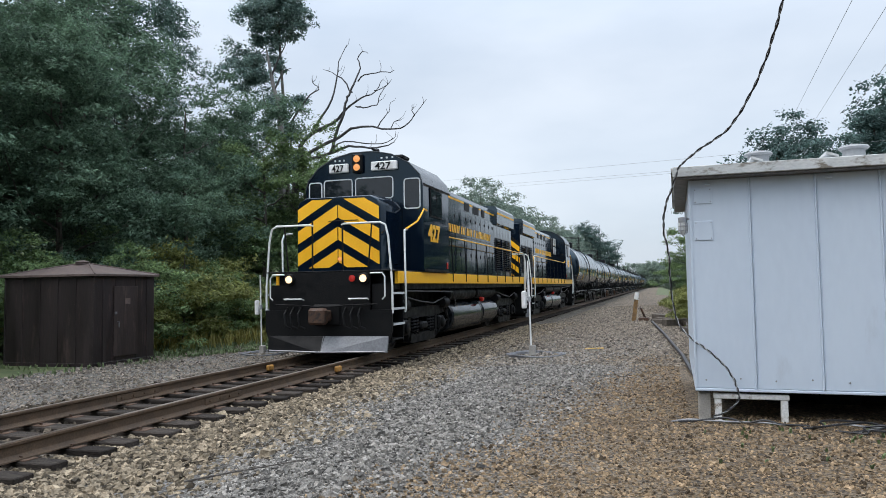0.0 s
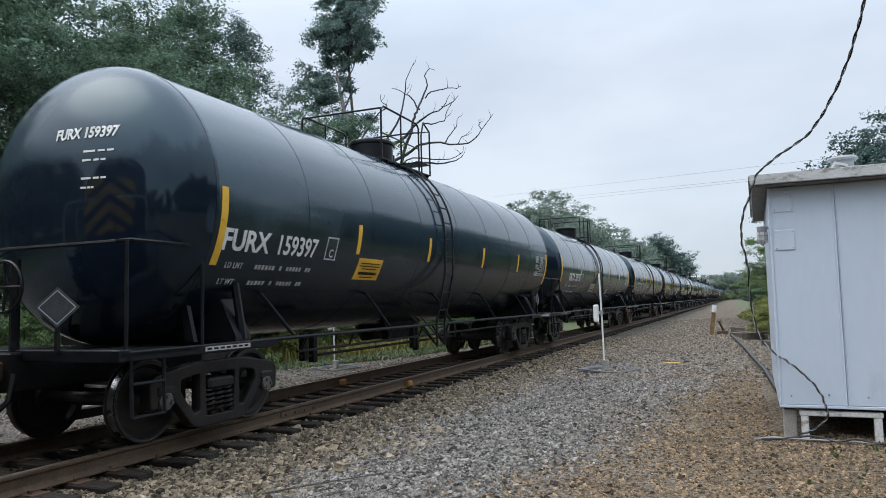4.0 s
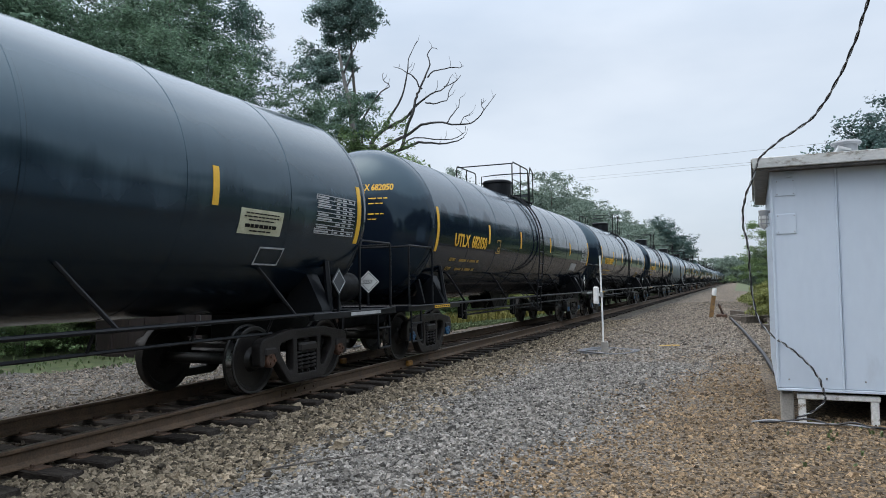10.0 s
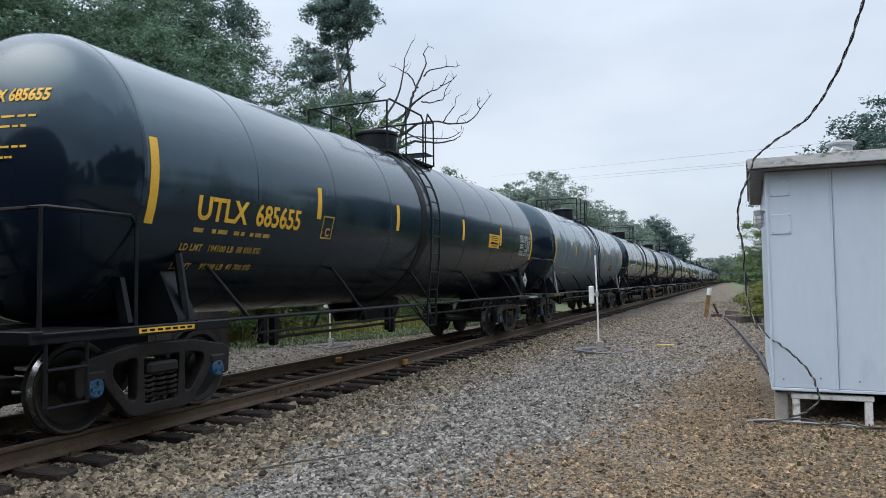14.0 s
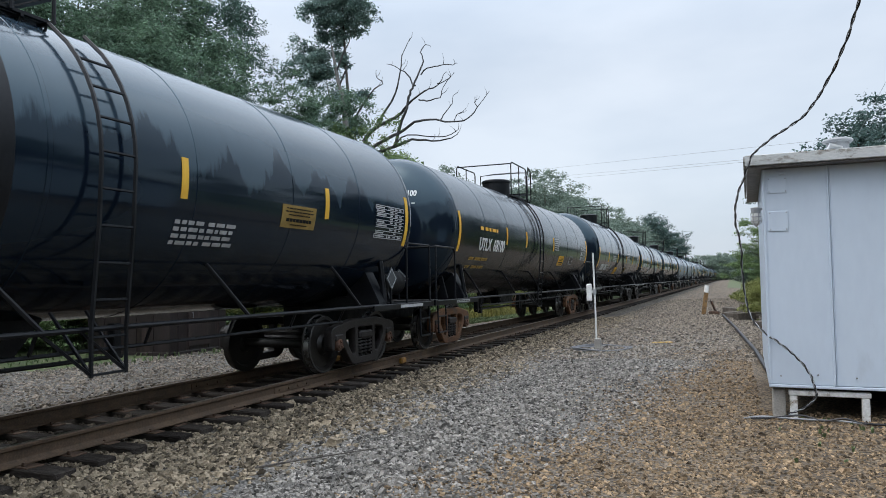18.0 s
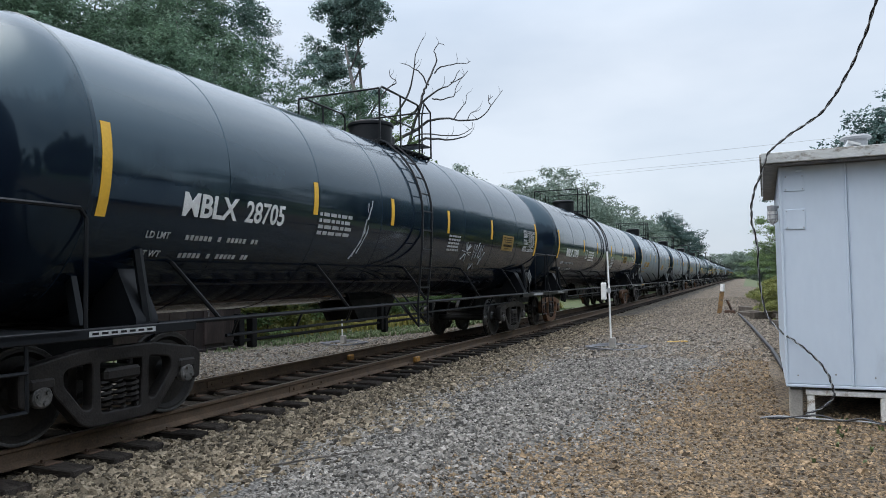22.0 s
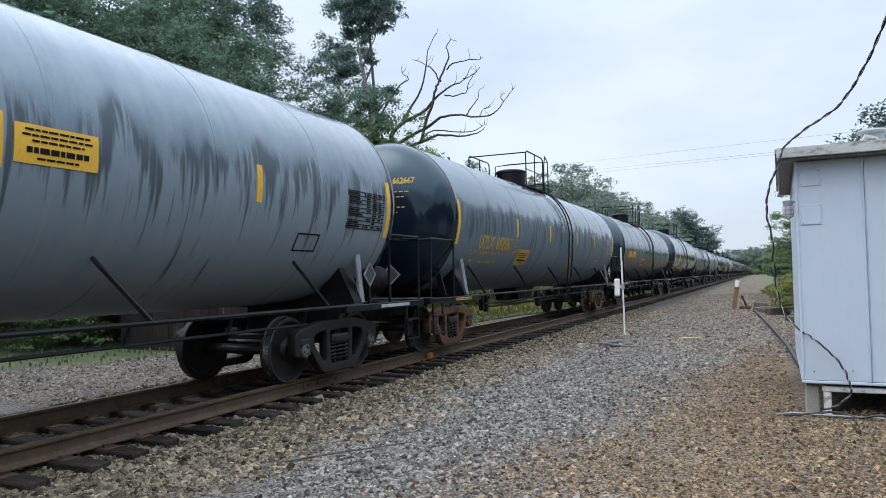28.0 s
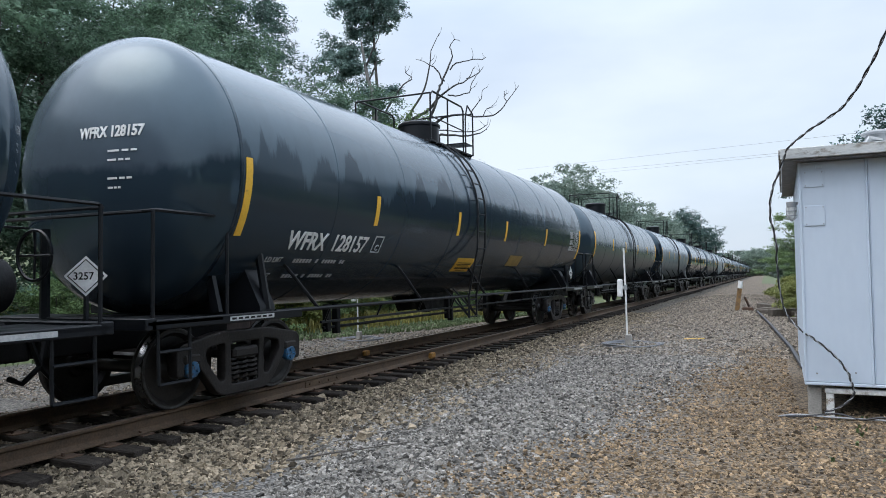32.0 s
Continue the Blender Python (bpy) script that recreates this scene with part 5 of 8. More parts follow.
    if number == "435":
        for y in (4.4, 5.0):
            for z in (3.28, 3.78):
                fr = part("lattice_window", Shape().box(*side(0.948, 0.985), y, y + 0.52, z, z + 0.46, 0.01), GRILLE, hood, "window behind a white wire lattice")
                la = Shape()
                for k in range(-4, 6):
                    p = clip_line(k * 0.13, 1, 0.52, 0.46)
                    q = clip_line(k * 0.13, -1, 0.52, 0.46)
                    for seg in (p, q):
                        if seg:
                            la.tube([(sx * 0.99, y + seg[0][0], z + seg[0][1]), (sx * 0.99, y + seg[1][0], z + seg[1][1])], 0.012, 4)
                part("lattice", la, RAIL_WHITE, fr)
    # rear end sheet
    ch = part("end_sheet", Shape().box(-0.90, 0.90, 15.62, 15.66, 1.86, 4.30, 0.02), LOCO_BLACK, hood)
    chevrons(ch, 15.662, 0.90, 1.93, 4.0, 3.95, 0.50, 0.25, 0.80, 7)
    bb = part("number_board", Shape().box(-0.36, 0.36, 15.66, 15.74, 3.95, 4.20, 0.02), WHITE, hood, "white number board")
    part("number", number_mesh(number, 0.24, CHASSIS, Matrix(((-1, 0, 0, 0.24), (0, 0, 1, 15.742), (0, 1, 0, 3.985), (0, 0, 0, 1)))), CHASSIS, bb)
    for q in (-0.13, 0.13):
        part("lamp", Shape().turn([(0.0, 0.11), (0.06, 0.11), (0.06, 0.09), (0.03, 0.0)], (q, 15.64, 4.38), "y", 16), SEAL, hood, "round headlamp")
    # side handrails on posts
    part("side_handrail", Shape().tube([(sx * 1.47, 4.0, 3.05), (sx * 1.47, 4.35, 2.81), (sx * 1.47, 15.2, 2.81), (sx * 1.47, 15.42, 2.76), (sx * 1.52, 15.45, 2.6), (sx * 1.52, 15.45, 0.95)], 0.020, 7), LOCO_YELLOW, t, "thin yellow handrail")
    part("rear_grab", Shape().tube([(sx * 1.49, 14.6, 2.83), (sx * 1.49, 15.2, 2.83), (sx * 1.51, 15.42, 2.78), (sx * 1.535, 15.47, 2.6), (sx * 1.535, 15.47, 0.95)], 0.024, 8), RAIL_WHITE, t, "white-painted tubular handrail")
    for k in range(8):
        y = 4.7 + 1.38 * k
        part("handrail_post", Shape().tube([(sx * 1.505, y, 1.60), (sx * 1.505, y, 1.9), (sx * 1.47, y, 2.82)], 0.018, 6), CHASSIS, t)
    # fuel and air tanks
    for y0, y1, z, r in ((5.25, 8.72, 0.62, 0.45), (8.86, 10.95, 0.64, 0.44)):
        for q in (-1, 1):
            part("fuel_tank", Shape().turn([(0, 0.0), (0, r - 0.05), (0.04, r), (y1 - y0 - 0.04, r), (y1 - y0, r - 0.05), (y1 - y0, 0.0)], (q * 0.90, y0, z), "y", 28), TANK_STEEL, t, "glossy black cylindrical tank")
    part("tank_strap", Shape().turn([(-0.03, 0.462), (0.03, 0.462)], (sx * 0.90, 8.6, 0.62), "y", 28), CHASSIS, t)
    part("tank_saddle", Shape().box(-0.7, 0.7, 5.2, 11.0, 0.6, 1.42, 0.05), CHASSIS, t)
    for y0, y1 in ((5.1, 8.0), (8.2, 10.8)):
        part("air_tank", Shape().turn([(0, 0.0), (0.02, 0.16), (0.06, 0.19), (y1 - y0 - 0.06, 0.19), (y1 - y0 - 0.02, 0.16), (y1 - y0, 0.0)], (sx * 1.12, y0, 1.27), "y", 18), CHASSIS, t)
    part("pipe_run", Shape().tube([(sx * 1.38, 1.2, 1.38), (sx * 1.38, 5.0, 1.33), (sx * 1.36, 5.4, 1.0), (sx * 1.3, 5.5, 0.9)], 0.022, 6), PIPE_DARK, t)
    part("fuel_filler", Shape().box(*side(1.28, 1.42), 8.45, 8.63, 0.98, 1.12, 0.03), RED, t, "small red fuel filler")
    loco_truck(t, 3.1, sx)
    loco_truck(t, 12.9, sx)
    return t


def clip_line(c, sg, w, h):
    """The piece of a diagonal inside a w x h pane."""
    pts = []
    for k in range(41):
        x = w * k / 40
        z = (c + x) if sg > 0 else (h - c - x)
        if 0.02 <= z <= h - 0.02 and 0.02 <= x <= w - 0.02:
            pts.append((x, z))
    return (pts[0], pts[-1]) if len(pts) > 2 else None


def coil(yc, xc, z0, z1, r, turns, wire):
    n = turns * 10
    return [(xc + r * math.cos(i * 0.6283), yc + r * math.sin(i * 0.6283), z0 + (z1 - z0) * i / n) for i in range(n + 1)]


locomotive(14.0, 0, "427", 1)
locomotive(47.34, 180, "435", -1)

# ---- tank cars ----
MARKS = {"159397": "FURX", "53736": "GATX", "53732": "GATX", "670409": "UTLX", "682050": "UTLX", "682032": "UTLX", "685655": "UTLX", "28594": "MBLX", "68100": "UTLX",
         "130077": "XOMX", "28705": "MBLX", "27043": "MBLX", "644973": "UTLX", "662667": "UTLX", "674600": "UTLX", "128157": "WFRX"}
LOADS = {"685655": ("194100 LB  88 050 KG", "91900 LB  41 700 KG"), "670409": ("187100 LB  84 900 KG", "75900 LB  34 430 KG"), "674600": ("205700 LB  93 290 KG", "80300 LB  36 450 KG"),
         "68100": ("189300 LB  85 850 KG", "73700 LB  33 450 KG"), "130077": ("207700 LB  94 200 KG", "75300 LB  35 000 KG")}
SPEED = 10.88        # metres a second, towards the camera
ZC, RAD = 2.62, 1.535
SIZES = {False: (2.62, 1.545), True: (2.71, 1.655)}      # bare and jacketed tanks: height of the axis, radius


def use_size(big):
    global ZC, RAD
    ZC, RAD = SIZES[big]




def on_tank(me, y, z, lift=0.006):
    """Wraps a flat mesh (x along the car, y up) round the near flank of a tank, with its origin at (y, z)."""
    for v in me.vertices:
        a = math.asin(max(-1, min(1, (z - ZC) / RAD))) + v.co.y / RAD
        r = RAD + lift + v.co.z
        v.co = (r * math.cos(a), y + v.co.x, ZC + r * math.sin(a))
    return me


def strip_on_tank(y0, y1, z0, z1, n=6, lift=0.007):
    """A thin patch that follows the tank's flank."""
    s = Shape()
    rows = []
    for i in range(n + 1):
        z = z0 + (z1 - z0) * i / n
        a = math.asin((z - ZC) / RAD)
        rows.append([((RAD + q) * math.cos(a), y, ZC + (RAD + q) * math.sin(a)) for q, y in ((0.0, y0), (lift, y0), (lift, y1), (0.0, y1))])
    return s.rings(rows)


def on_head(me, x, z, lift=0.005):
    """Lays a flat mesh (x across, y up) on the dished front head of a tank."""
    for v in me.vertices:
        px_, pz_ = x + v.co.x, z + v.co.y - ZC
        k = min(0.999, (math.hypot(px_, pz_) / RAD)) ** (1 / 0.92)
        v.co = (px_, -0.12 - 0.78 * math.sqrt(1 - k * k) - lift - v.co.z, pz_ + ZC)
    return me


def wheelset_meshes():
    s = Shape()
    for sg in (-1, 1):
        c = sg * 0.752
        prof = [(-0.055, 0.0), (-0.055, 0.14), (-0.02, 0.17), (-0.02, 0.36), (-0.07, 0.40), (-0.07, 0.478), (-0.045, 0.484), (-0.03, 0.461), (0.065, 0.455), (0.07, 0.40), (0.02, 0.36), (0.03, 0.17), (0.09, 0.13), (0.09, 0.0)]
        s.turn([(sg * a, r) for a, r in prof], (c, 0, 0), "x", 28)
    s.turn([(-1.0, 0.0), (-1.0, 0.075), (1.0, 0.075), (1.0, 0.0)], (0, 0, 0), "x", 12)
    t = Shape()
    t.turn([(-0.03, 0.4625), (0.055, 0.457)], (0.752, 0, 0), "x", 28)
    rim = Shape().turn([(0.066, 0.453), (0.073, 0.447), (0.073, 0.428), (0.070, 0.422)], (0.752, 0, 0), "x", 28)
    c = Shape()
    for sg in (1,):
        c.turn([(0, 0.10), (sg * 0.07, 0.10), (sg * 0.085, 0.085), (sg * 0.085, 0.0)], (sg * 1.03, 0, 0), "x", 16)
        for k in range(3):
            a = k * 2.094
            c.turn([(0.085, 0.022), (0.105, 0.022), (0.105, 0.0)], (1.03, 0.055 * math.cos(a), 0.055 * math.sin(a)), "x", 6)
    return s.mesh("wheelset", WHEEL), t.mesh("tread", TREAD), rim.mesh("rim", RIM), c


def cast_plate(name, outline, holes, x0, x1, material, bevel=0.012):
    """A cast plate in the y-z plane with rounded edges and holes, from x0 to x1."""
    cu = bpy.data.curves.new(name, 'CURVE')
    cu.dimensions, cu.fill_mode = '2D', 'BOTH'
    cu.extrude, cu.bevel_depth, cu.bevel_resolution = (x1 - x0) / 2 - bevel, bevel, 1
    for loop in (outline, *holes):
        sp = cu.splines.new('POLY')
        sp.points.add(len(loop) - 1)
        for p, (y, z) in zip(sp.points, loop):
            p.co = (y, z, 0, 1)
        sp.use_cyclic_u = True
    tmp = bpy.data.objects.new(name, cu)
    scene.collection.objects.link(tmp)
    me = tmp.to_mesh().copy()
    tmp.to_mesh_clear()
    bpy.data.objects.remove(tmp)
    bpy.data.curves.remove(cu)
    me.name = name
    me.transform(Matrix(((0, 0, 1, (x0 + x1) / 2), (1, 0, 0, 0), (0, 1, 0, 0), (0, 0, 0, 1))))
    me.materials.clear()
    me.materials.append(material)
    me.polygons.foreach_set("use_smooth", [True] * len(me.polygons))
    me.set_sharp_from_angle(angle=radians(40))
    return me


def rounded(loop, r, n=3):
    """Rounds the corners of a loop of points."""
    out = []
    for i, p in enumerate(loop):
        p, a, b = Vector(p), Vector(loop[i - 1]), Vector(loop[(i + 1) % len(loop)])
        k = min(r, (a - p).length * 0.45, (b - p).length * 0.45)
        e0, e1 = p + (a - p).normalized() * k, p + (b - p).normalized() * k
        out += [tuple(e0.lerp(p, t).lerp(p.lerp(e1, t), t)) for t in (q / n for q in range(n + 1))]
    return out


def side_frame_mesh(name, material):
    """Cast side frame: bowed top chord, journal jaws, two openings and the spring pocket."""
    half = [(0.0, 0.82), (0.44, 0.82), (0.76, 0.765), (1.04, 0.72), (1.10, 0.66), (1.09, 0.40), (1.02, 0.39), (1.00, 0.61), (0.78, 0.61), (0.765, 0.48), (0.47, 0.14), (0.36, 0.10)]
    outline = rounded(half[1:] + [(-y, z) for y, z in reversed(half[1:])], 0.05)
    eye = [(0.335, 0.725), (0.67, 0.675), (0.685, 0.53), (0.44, 0.235), (0.335, 0.25)]
    pocket = [(-0.255, 0.19), (0.255, 0.19), (0.275, 0.71), (-0.275, 0.71)]
    return cast_plate(name, outline, [rounded(eye, 0.07), rounded([(-y, z) for y, z in reversed(eye)], 0.07), rounded(pocket, 0.04)], 0.945, 1.085, material, 0.018)


def car_meshes(length):
    """The shared meshes of a tank car whose tank is `length` metres between its end stripes."""
    q = {}
    L = length
    nseam = 8
    prof = [(-0.12, RAD)]
    for k in range(1, nseam):
        y = -0.12 + (L + 0.24) * k / nseam
        prof += [(y - 0.09, RAD), (y - 0.03, RAD), (y - 0.022, RAD + 0.006), (y + 0.022, RAD + 0.006), (y + 0.03, RAD), (y + 0.09, RAD)]
    prof.append((L + 0.12, RAD))
    q["tank"] = Shape().turn(prof, (0, 0, ZC), "y", 72).mesh("tank", BLACK, 30)
    dish = [(0.78 * math.cos(math.pi / 2 * i / 12), RAD * max(0.01, math.sin(math.pi / 2 * i / 12)) ** 0.92) for i in range(13)]
    q["tank_head"] = [Shape().turn([(-d, r) for d, r in dish], (0, -0.12, ZC), "y", 72, cap=True).mesh("tank_head", HEAD_BLACK, 40),
                      Shape().turn([(d, r) for d, r in dish], (0, L + 0.12, ZC), "y", 72, cap=True).mesh("tank_head", HEAD_BLACK, 40)]
    # head ring weld
    mid = L / 2
    q["weld_ring"] = [Shape().turn([(-0.03, RAD - 0.005), (-0.02, RAD + 0.006), (0.02, RAD + 0.006), (0.03, RAD - 0.005)], (0, y, ZC), "y", 56).mesh("weld_ring", FRAME_DARK) for y in (-0.12, L + 0.12)]
    # side rods with struts
    r = Shape().tube([(1.46, 0.7, 1.05), (1.46, L - 0.7, 1.05)], 0.026, 8)
    q["side_rod"] = r.mesh("side_rod", FRAME_DARK)
    st = []
    for k in range(5):
        y = 1.6 + (L - 3.2) * k / 4
        st.append(Shape().tube([(1.46, y, 1.06), (1.33, y - 0.33, 1.46), (1.20, y - 0.5, 1.72)], 0.024, 6).mesh("strut", FRAME_DARK))
    q["strut"] = st
    lr = Shape().tube([(1.30, 1.9, 0.84), (1.30, L - 1.9, 0.84)], 0.02, 6)
    lr.tube([(-1.30, 0.7, 1.05), (-1.30, L - 0.7, 1.05)], 0.026, 6)
    for k in range(9):
        y = 2.0 + (L - 4.0) * k / 8
        lr.tube([(1.30, y, 0.84), (1.40, y, 1.05)], 0.018, 5)
    q["brake_pipe"] = lr.mesh("brake_pipe", FRAME_DARK)
    # underside: outlet skid, sump, lever frames
    u = Shape()
    u.turn([(0, 0.32), (-0.16, 0.30), (-0.30, 0.16), (-0.44, 0.15), (-0.46, 0.0)], (0, mid, 1.12), "z", 16)
    u.slab([(mid - 0.9, 1.12), (mid - 0.55, 0.72), (mid + 0.55, 0.72), (mid + 0.9, 1.12)], "x", -0.35, -0.28)
    u.slab([(mid - 0.9, 1.12), (mid - 0.55, 0.72), (mid + 0.55, 0.72), (mid + 0.9, 1.12)], "x", 0.28, 0.35)
    q["bottom_outlet"] = u.mesh("bottom_outlet", CHASSIS)
    h = Shape()
    for y, zz in ((2.5, 0.66), (2.75, 0.62), (mid - 0.95, 0.60), (mid - 0.8, 0.55), (mid + 1.2, 0.7)):
        h.box(0.95, 1.05, y - 0.05, y + 0.05, zz, 1.06, 0.01)
    h.tube([(1.0, 2.4, 0.72), (1.0, mid + 1.3, 0.72)], 0.022, 6)
    q["brake_rigging"] = h.mesh("brake_rigging", CHASSIS)
    c = Shape().turn([(0.0, 0.0), (0.0, 0.20), (0.03, 0.23), (0.72, 0.23), (0.75, 0.20), (0.75, 0.0)], (1.0, L - 0.15, 1.42), "y", 18)
    q["air_reservoir"] = c.mesh("air_reservoir", CHASSIS)
    # ends: stub sill, bolster, platform, handrails, coupler
    for nm, y, sg in (("front", 0.0, -1), ("rear", L, 1)):
        e = Shape()
        e.box(-0.2, 0.2, min(y + sg * 1.45, y - sg * 1.3), max(y + sg * 1.45, y - sg * 1.3), 0.66, 1.06, 0.02)
        q[nm + "_sill"] = e.mesh("stub_sill", CHASSIS)
        b = Shape()
        yb = y - sg * (0.60 if sg < 0 else 0.74)
        b.slab([(-1.42, 1.02), (1.42, 1.02), (1.42, 1.12), (1.16, 1.62), (1.02, 1.62), (0.8, 1.2), (-0.8, 1.2), (-1.02, 1.62), (-1.16, 1.62), (-1.42, 1.12)], "y", yb - 0.14, yb + 0.14)
        q[nm + "_saddle"] = b.mesh("saddle", FRAME_DARK)
        p = Shape()
        p.box(0.45, 1.50, min(y + sg * 0.25, y + sg * 1.30), max(y + sg * 0.25, y + sg * 1.30), 1.00, 1.05, 0.01)
        p.box(-1.50, -0.45, min(y + sg * 0.25, y + sg * 1.30), max(y + sg * 0.25, y + sg * 1.30), 1.00, 1.05, 0.01)
        p.box(-1.50, 1.50, min(y + sg * 1.18, y + sg * 1.32), max(y + sg * 1.18, y + sg * 1.32), 0.96, 1.08, 0.01)
        p.box(1.40, 1.50, min(y - sg * 1.2, y + sg * 1.25), max(y - sg * 1.2, y + sg * 1.25), 0.96, 1.06, 0.01)
        q[nm + "_platform"] = p.mesh("end_platform", FRAME_DARK)
        hr = Shape()
        hr.tube([(1.46, y + sg * 0.15, 1.05), (1.46, y + sg * 0.15, 2.05), (1.46, y + sg * 0.22, 2.14), (1.46, y + sg * 1.17, 2.14), (1.40, y + sg * 1.27, 2.12), (0.1, y + sg * 1.27, 2.12), (-1.40, y + sg * 1.27, 2.12), (-1.46, y + sg * 1.17, 2.12), (-1.46, y + sg * 0.2, 2.12), (-1.46, y + sg * 0.15, 1.05)], 0.020, 6)
        hr.tube([(1.46, y + sg * 1.2, 1.05), (1.46, y + sg * 1.2, 2.14)], 0.020, 6)
        q[nm + "_rail"] = hr.mesh("end_handrail", FRAME_DARK)
        sp = Shape()
        for yy in (y + sg * 0.72, y + sg * 1.14):
            sp.tube([(1.46, yy, 1.05), (1.48, yy, 0.42)], 0.018, 6)
        for zz in (0.42, 0.74):
            sp.tube([(1.48, y + sg * 0.72, zz), (1.48, y + sg * 1.14, zz)], 0.018, 6)
        q[nm + "_step"] = sp.mesh("sill_step", FRAME_DARK)
        k = Shape()
        k.box(-0.10, 0.10, min(y + sg * 1.4, y + sg * 1.62), max(y + sg * 1.4, y + sg * 1.62), 0.77, 0.98, 0.03)
        k.box(-0.19, 0.16, min(y + sg * 1.55, y + sg * 1.72), max(y + sg * 1.55, y + sg * 1.72), 0.74, 1.02, 0.05)
        q[nm + "_coupler"] = k.mesh("coupler", TRUCK_RUST)
        ho = Shape().tube([(0.22, y + sg * 1.42, 0.85), (0.26, y + sg * 1.5, 0.6), (0.22, y + sg * 1.66, 0.45), (0.1, y + sg * 1.72, 0.5)], 0.03, 6)
        q[nm + "_hose"] = ho.mesh("air_hose", CHASSIS)
        pl = Shape()
        pl.slab([(1.10, 1.08), (1.22, 1.08), (1.06, 1.70), (0.98, 1.70)], "y", y - sg * 0.02 - 0.03, y - sg * 0.02 + 0.03)
        q[nm + "_brace"] = pl.mesh("tank_brace", FRAME_DARK)
        q[nm + "_post"] = Shape().tube([(1.40, y - sg * 0.62, 1.08), (1.30, y - sg * 0.58, 1.80)], 0.05, 6).mesh("brace_post", GREY_PAINT)
    # brake wheel and stand on the front end
    bw = Shape()
    bw.tube([(0.05, -1.30, 1.05), (0.05, -1.30, 2.0)], 0.05, 6)
    bw.tube([(0.05 + 0.26 * math.cos(i * 0.2618), -1.42, 1.72 + 0.26 * math.sin(i * 0.2618)) for i in range(25)], 0.018, 6)
    for i in range(4):
        bw.tube([(0.05, -1.41, 1.72), (0.05 + 0.26 * math.cos(i * 1.571), -1.42, 1.72 + 0.26 * math.sin(i * 1.571))], 0.014, 5)
    q["brake_wheel"] = bw.mesh("brake_wheel", FRAME_DARK)
    # crown: manway, grating, railing
    m = Shape().turn([(-0.06, 0.44), (0.0, 0.44), (0.34, 0.44), (0.36, 0.47), (0.40, 0.47), (0.42, 0.0)], (0, mid - 0.60, ZC + RAD + 0.02), "z", 20)
    q["manway"] = m.mesh("manway", FRAME_DARK)
    ml = Shape().turn([(0.40, 0.0), (0.40, 0.45), (0.43, 0.44), (0.46, 0.36), (0.47, 0.0)], (0, mid - 0.60, ZC + RAD + 0.02), "z", 20)
    q["manway_lid"] = ml.mesh("manway_lid", FRAME_DARK)
    g = Shape()
    zt = ZC + RAD - 0.17
    for sx in (-1, 1):
        for k in range(5):
            a, b = sorted((sx * (0.50 + 0.075 * k), sx * (0.55 + 0.075 * k)))
            g.box(a, b, mid - 1.85, mid + 0.42, zt, zt + 0.03)
        for k in range(9):
            y = mid - 1.83 + 2.2 * k / 8
            a, b = sorted((sx * 0.49, sx * 0.86))
            g.box(a, b, y - 0.015, y + 0.015, zt - 0.03, zt)
            g.tube([(sx * 0.84, y, zt), (sx * 0.80, y, zt - 0.12)], 0.016, 5)
    for k in range(5):
        g.box(-0.86, 0.86, mid - 0.02 + 0.09 * k, mid + 0.04 + 0.09 * k, zt + 0.22, zt + 0.25)
    q["top_platform"] = g.mesh("top_platform", FRAME_DARK)
    ra = Shape()
    zr = zt + 1.0
    for sx in (0.87, -0.87):
        ra.tube([(sx, mid - 1.85, zt), (sx, mid - 1.85, zr - 0.08), (sx, mid - 1.75, zr), (sx, mid - 0.25, zr), (sx, mid - 0.15, zr - 0.08), (sx, mid - 0.15, zt)], 0.020, 6)
        ra.tube([(sx, mid - 1.0, zt), (sx, mid - 1.0, zr)], 0.018, 6)
        ra.tube([(sx, mid + 0.42, zt), (sx, mid + 0.42, zr - 0.03), (sx * 0.5, mid + 0.42, zr), (0, mid + 0.42, zr)], 0.020, 6)
        ra.tube([(sx, mid - 1.85, zt + 0.48), (sx, mid - 0.15, zt + 0.48)], 0.014, 6)
    ra.tube([(0.87, mid - 1.85, zr - 0.05), (-0.87, mid - 1.85, zr - 0.05)], 0.018, 6)
    ra.tube([(0.87, mid + 0.42, zr - 0.03), (0.87, mid + 0.10, zr + 0.10), (0.87, mid - 0.02, zr - 0.2), (0.87, mid - 0.02, zt)], 0.018, 6)
    q["top_railing"] = ra.mesh("top_railing", FRAME_DARK)
    va = Shape()
    va.turn([(0, 0.11), (0.22, 0.11), (0.26, 0.07), (0.28, 0.0)], (0.28, mid - 0.35, ZC + RAD - 0.03), "z", 12)
    va.turn([(0, 0.13), (0.16, 0.13), (0.22, 0.09), (0.22, 0.0)], (-0.25, mid + 0.1, ZC + RAD - 0.03), "z", 12)
    q["relief_valves"] = va.mesh("relief_valves", FRAME_DARK)
    # ladder over the near flank
    la = Shape()
    ly = mid + 0.15
    pts = [(1.52, 0.62), (1.52, 1.05), (RAD + 0.065, 2.0), (RAD + 0.09, ZC)] + [((RAD + 0.09) * math.cos(a), ZC + (RAD + 0.09) * math.sin(a)) for a in (0.13, 0.25, 0.38, 0.5, 0.63, 0.75, 0.95)]
    for sy in (-0.2, 0.2):
        la.tube([(x, ly + sy, z) for x, z in pts], 0.022, 5)
    q["ladder"] = la.mesh("ladder", FRAME_DARK)
    rung = []
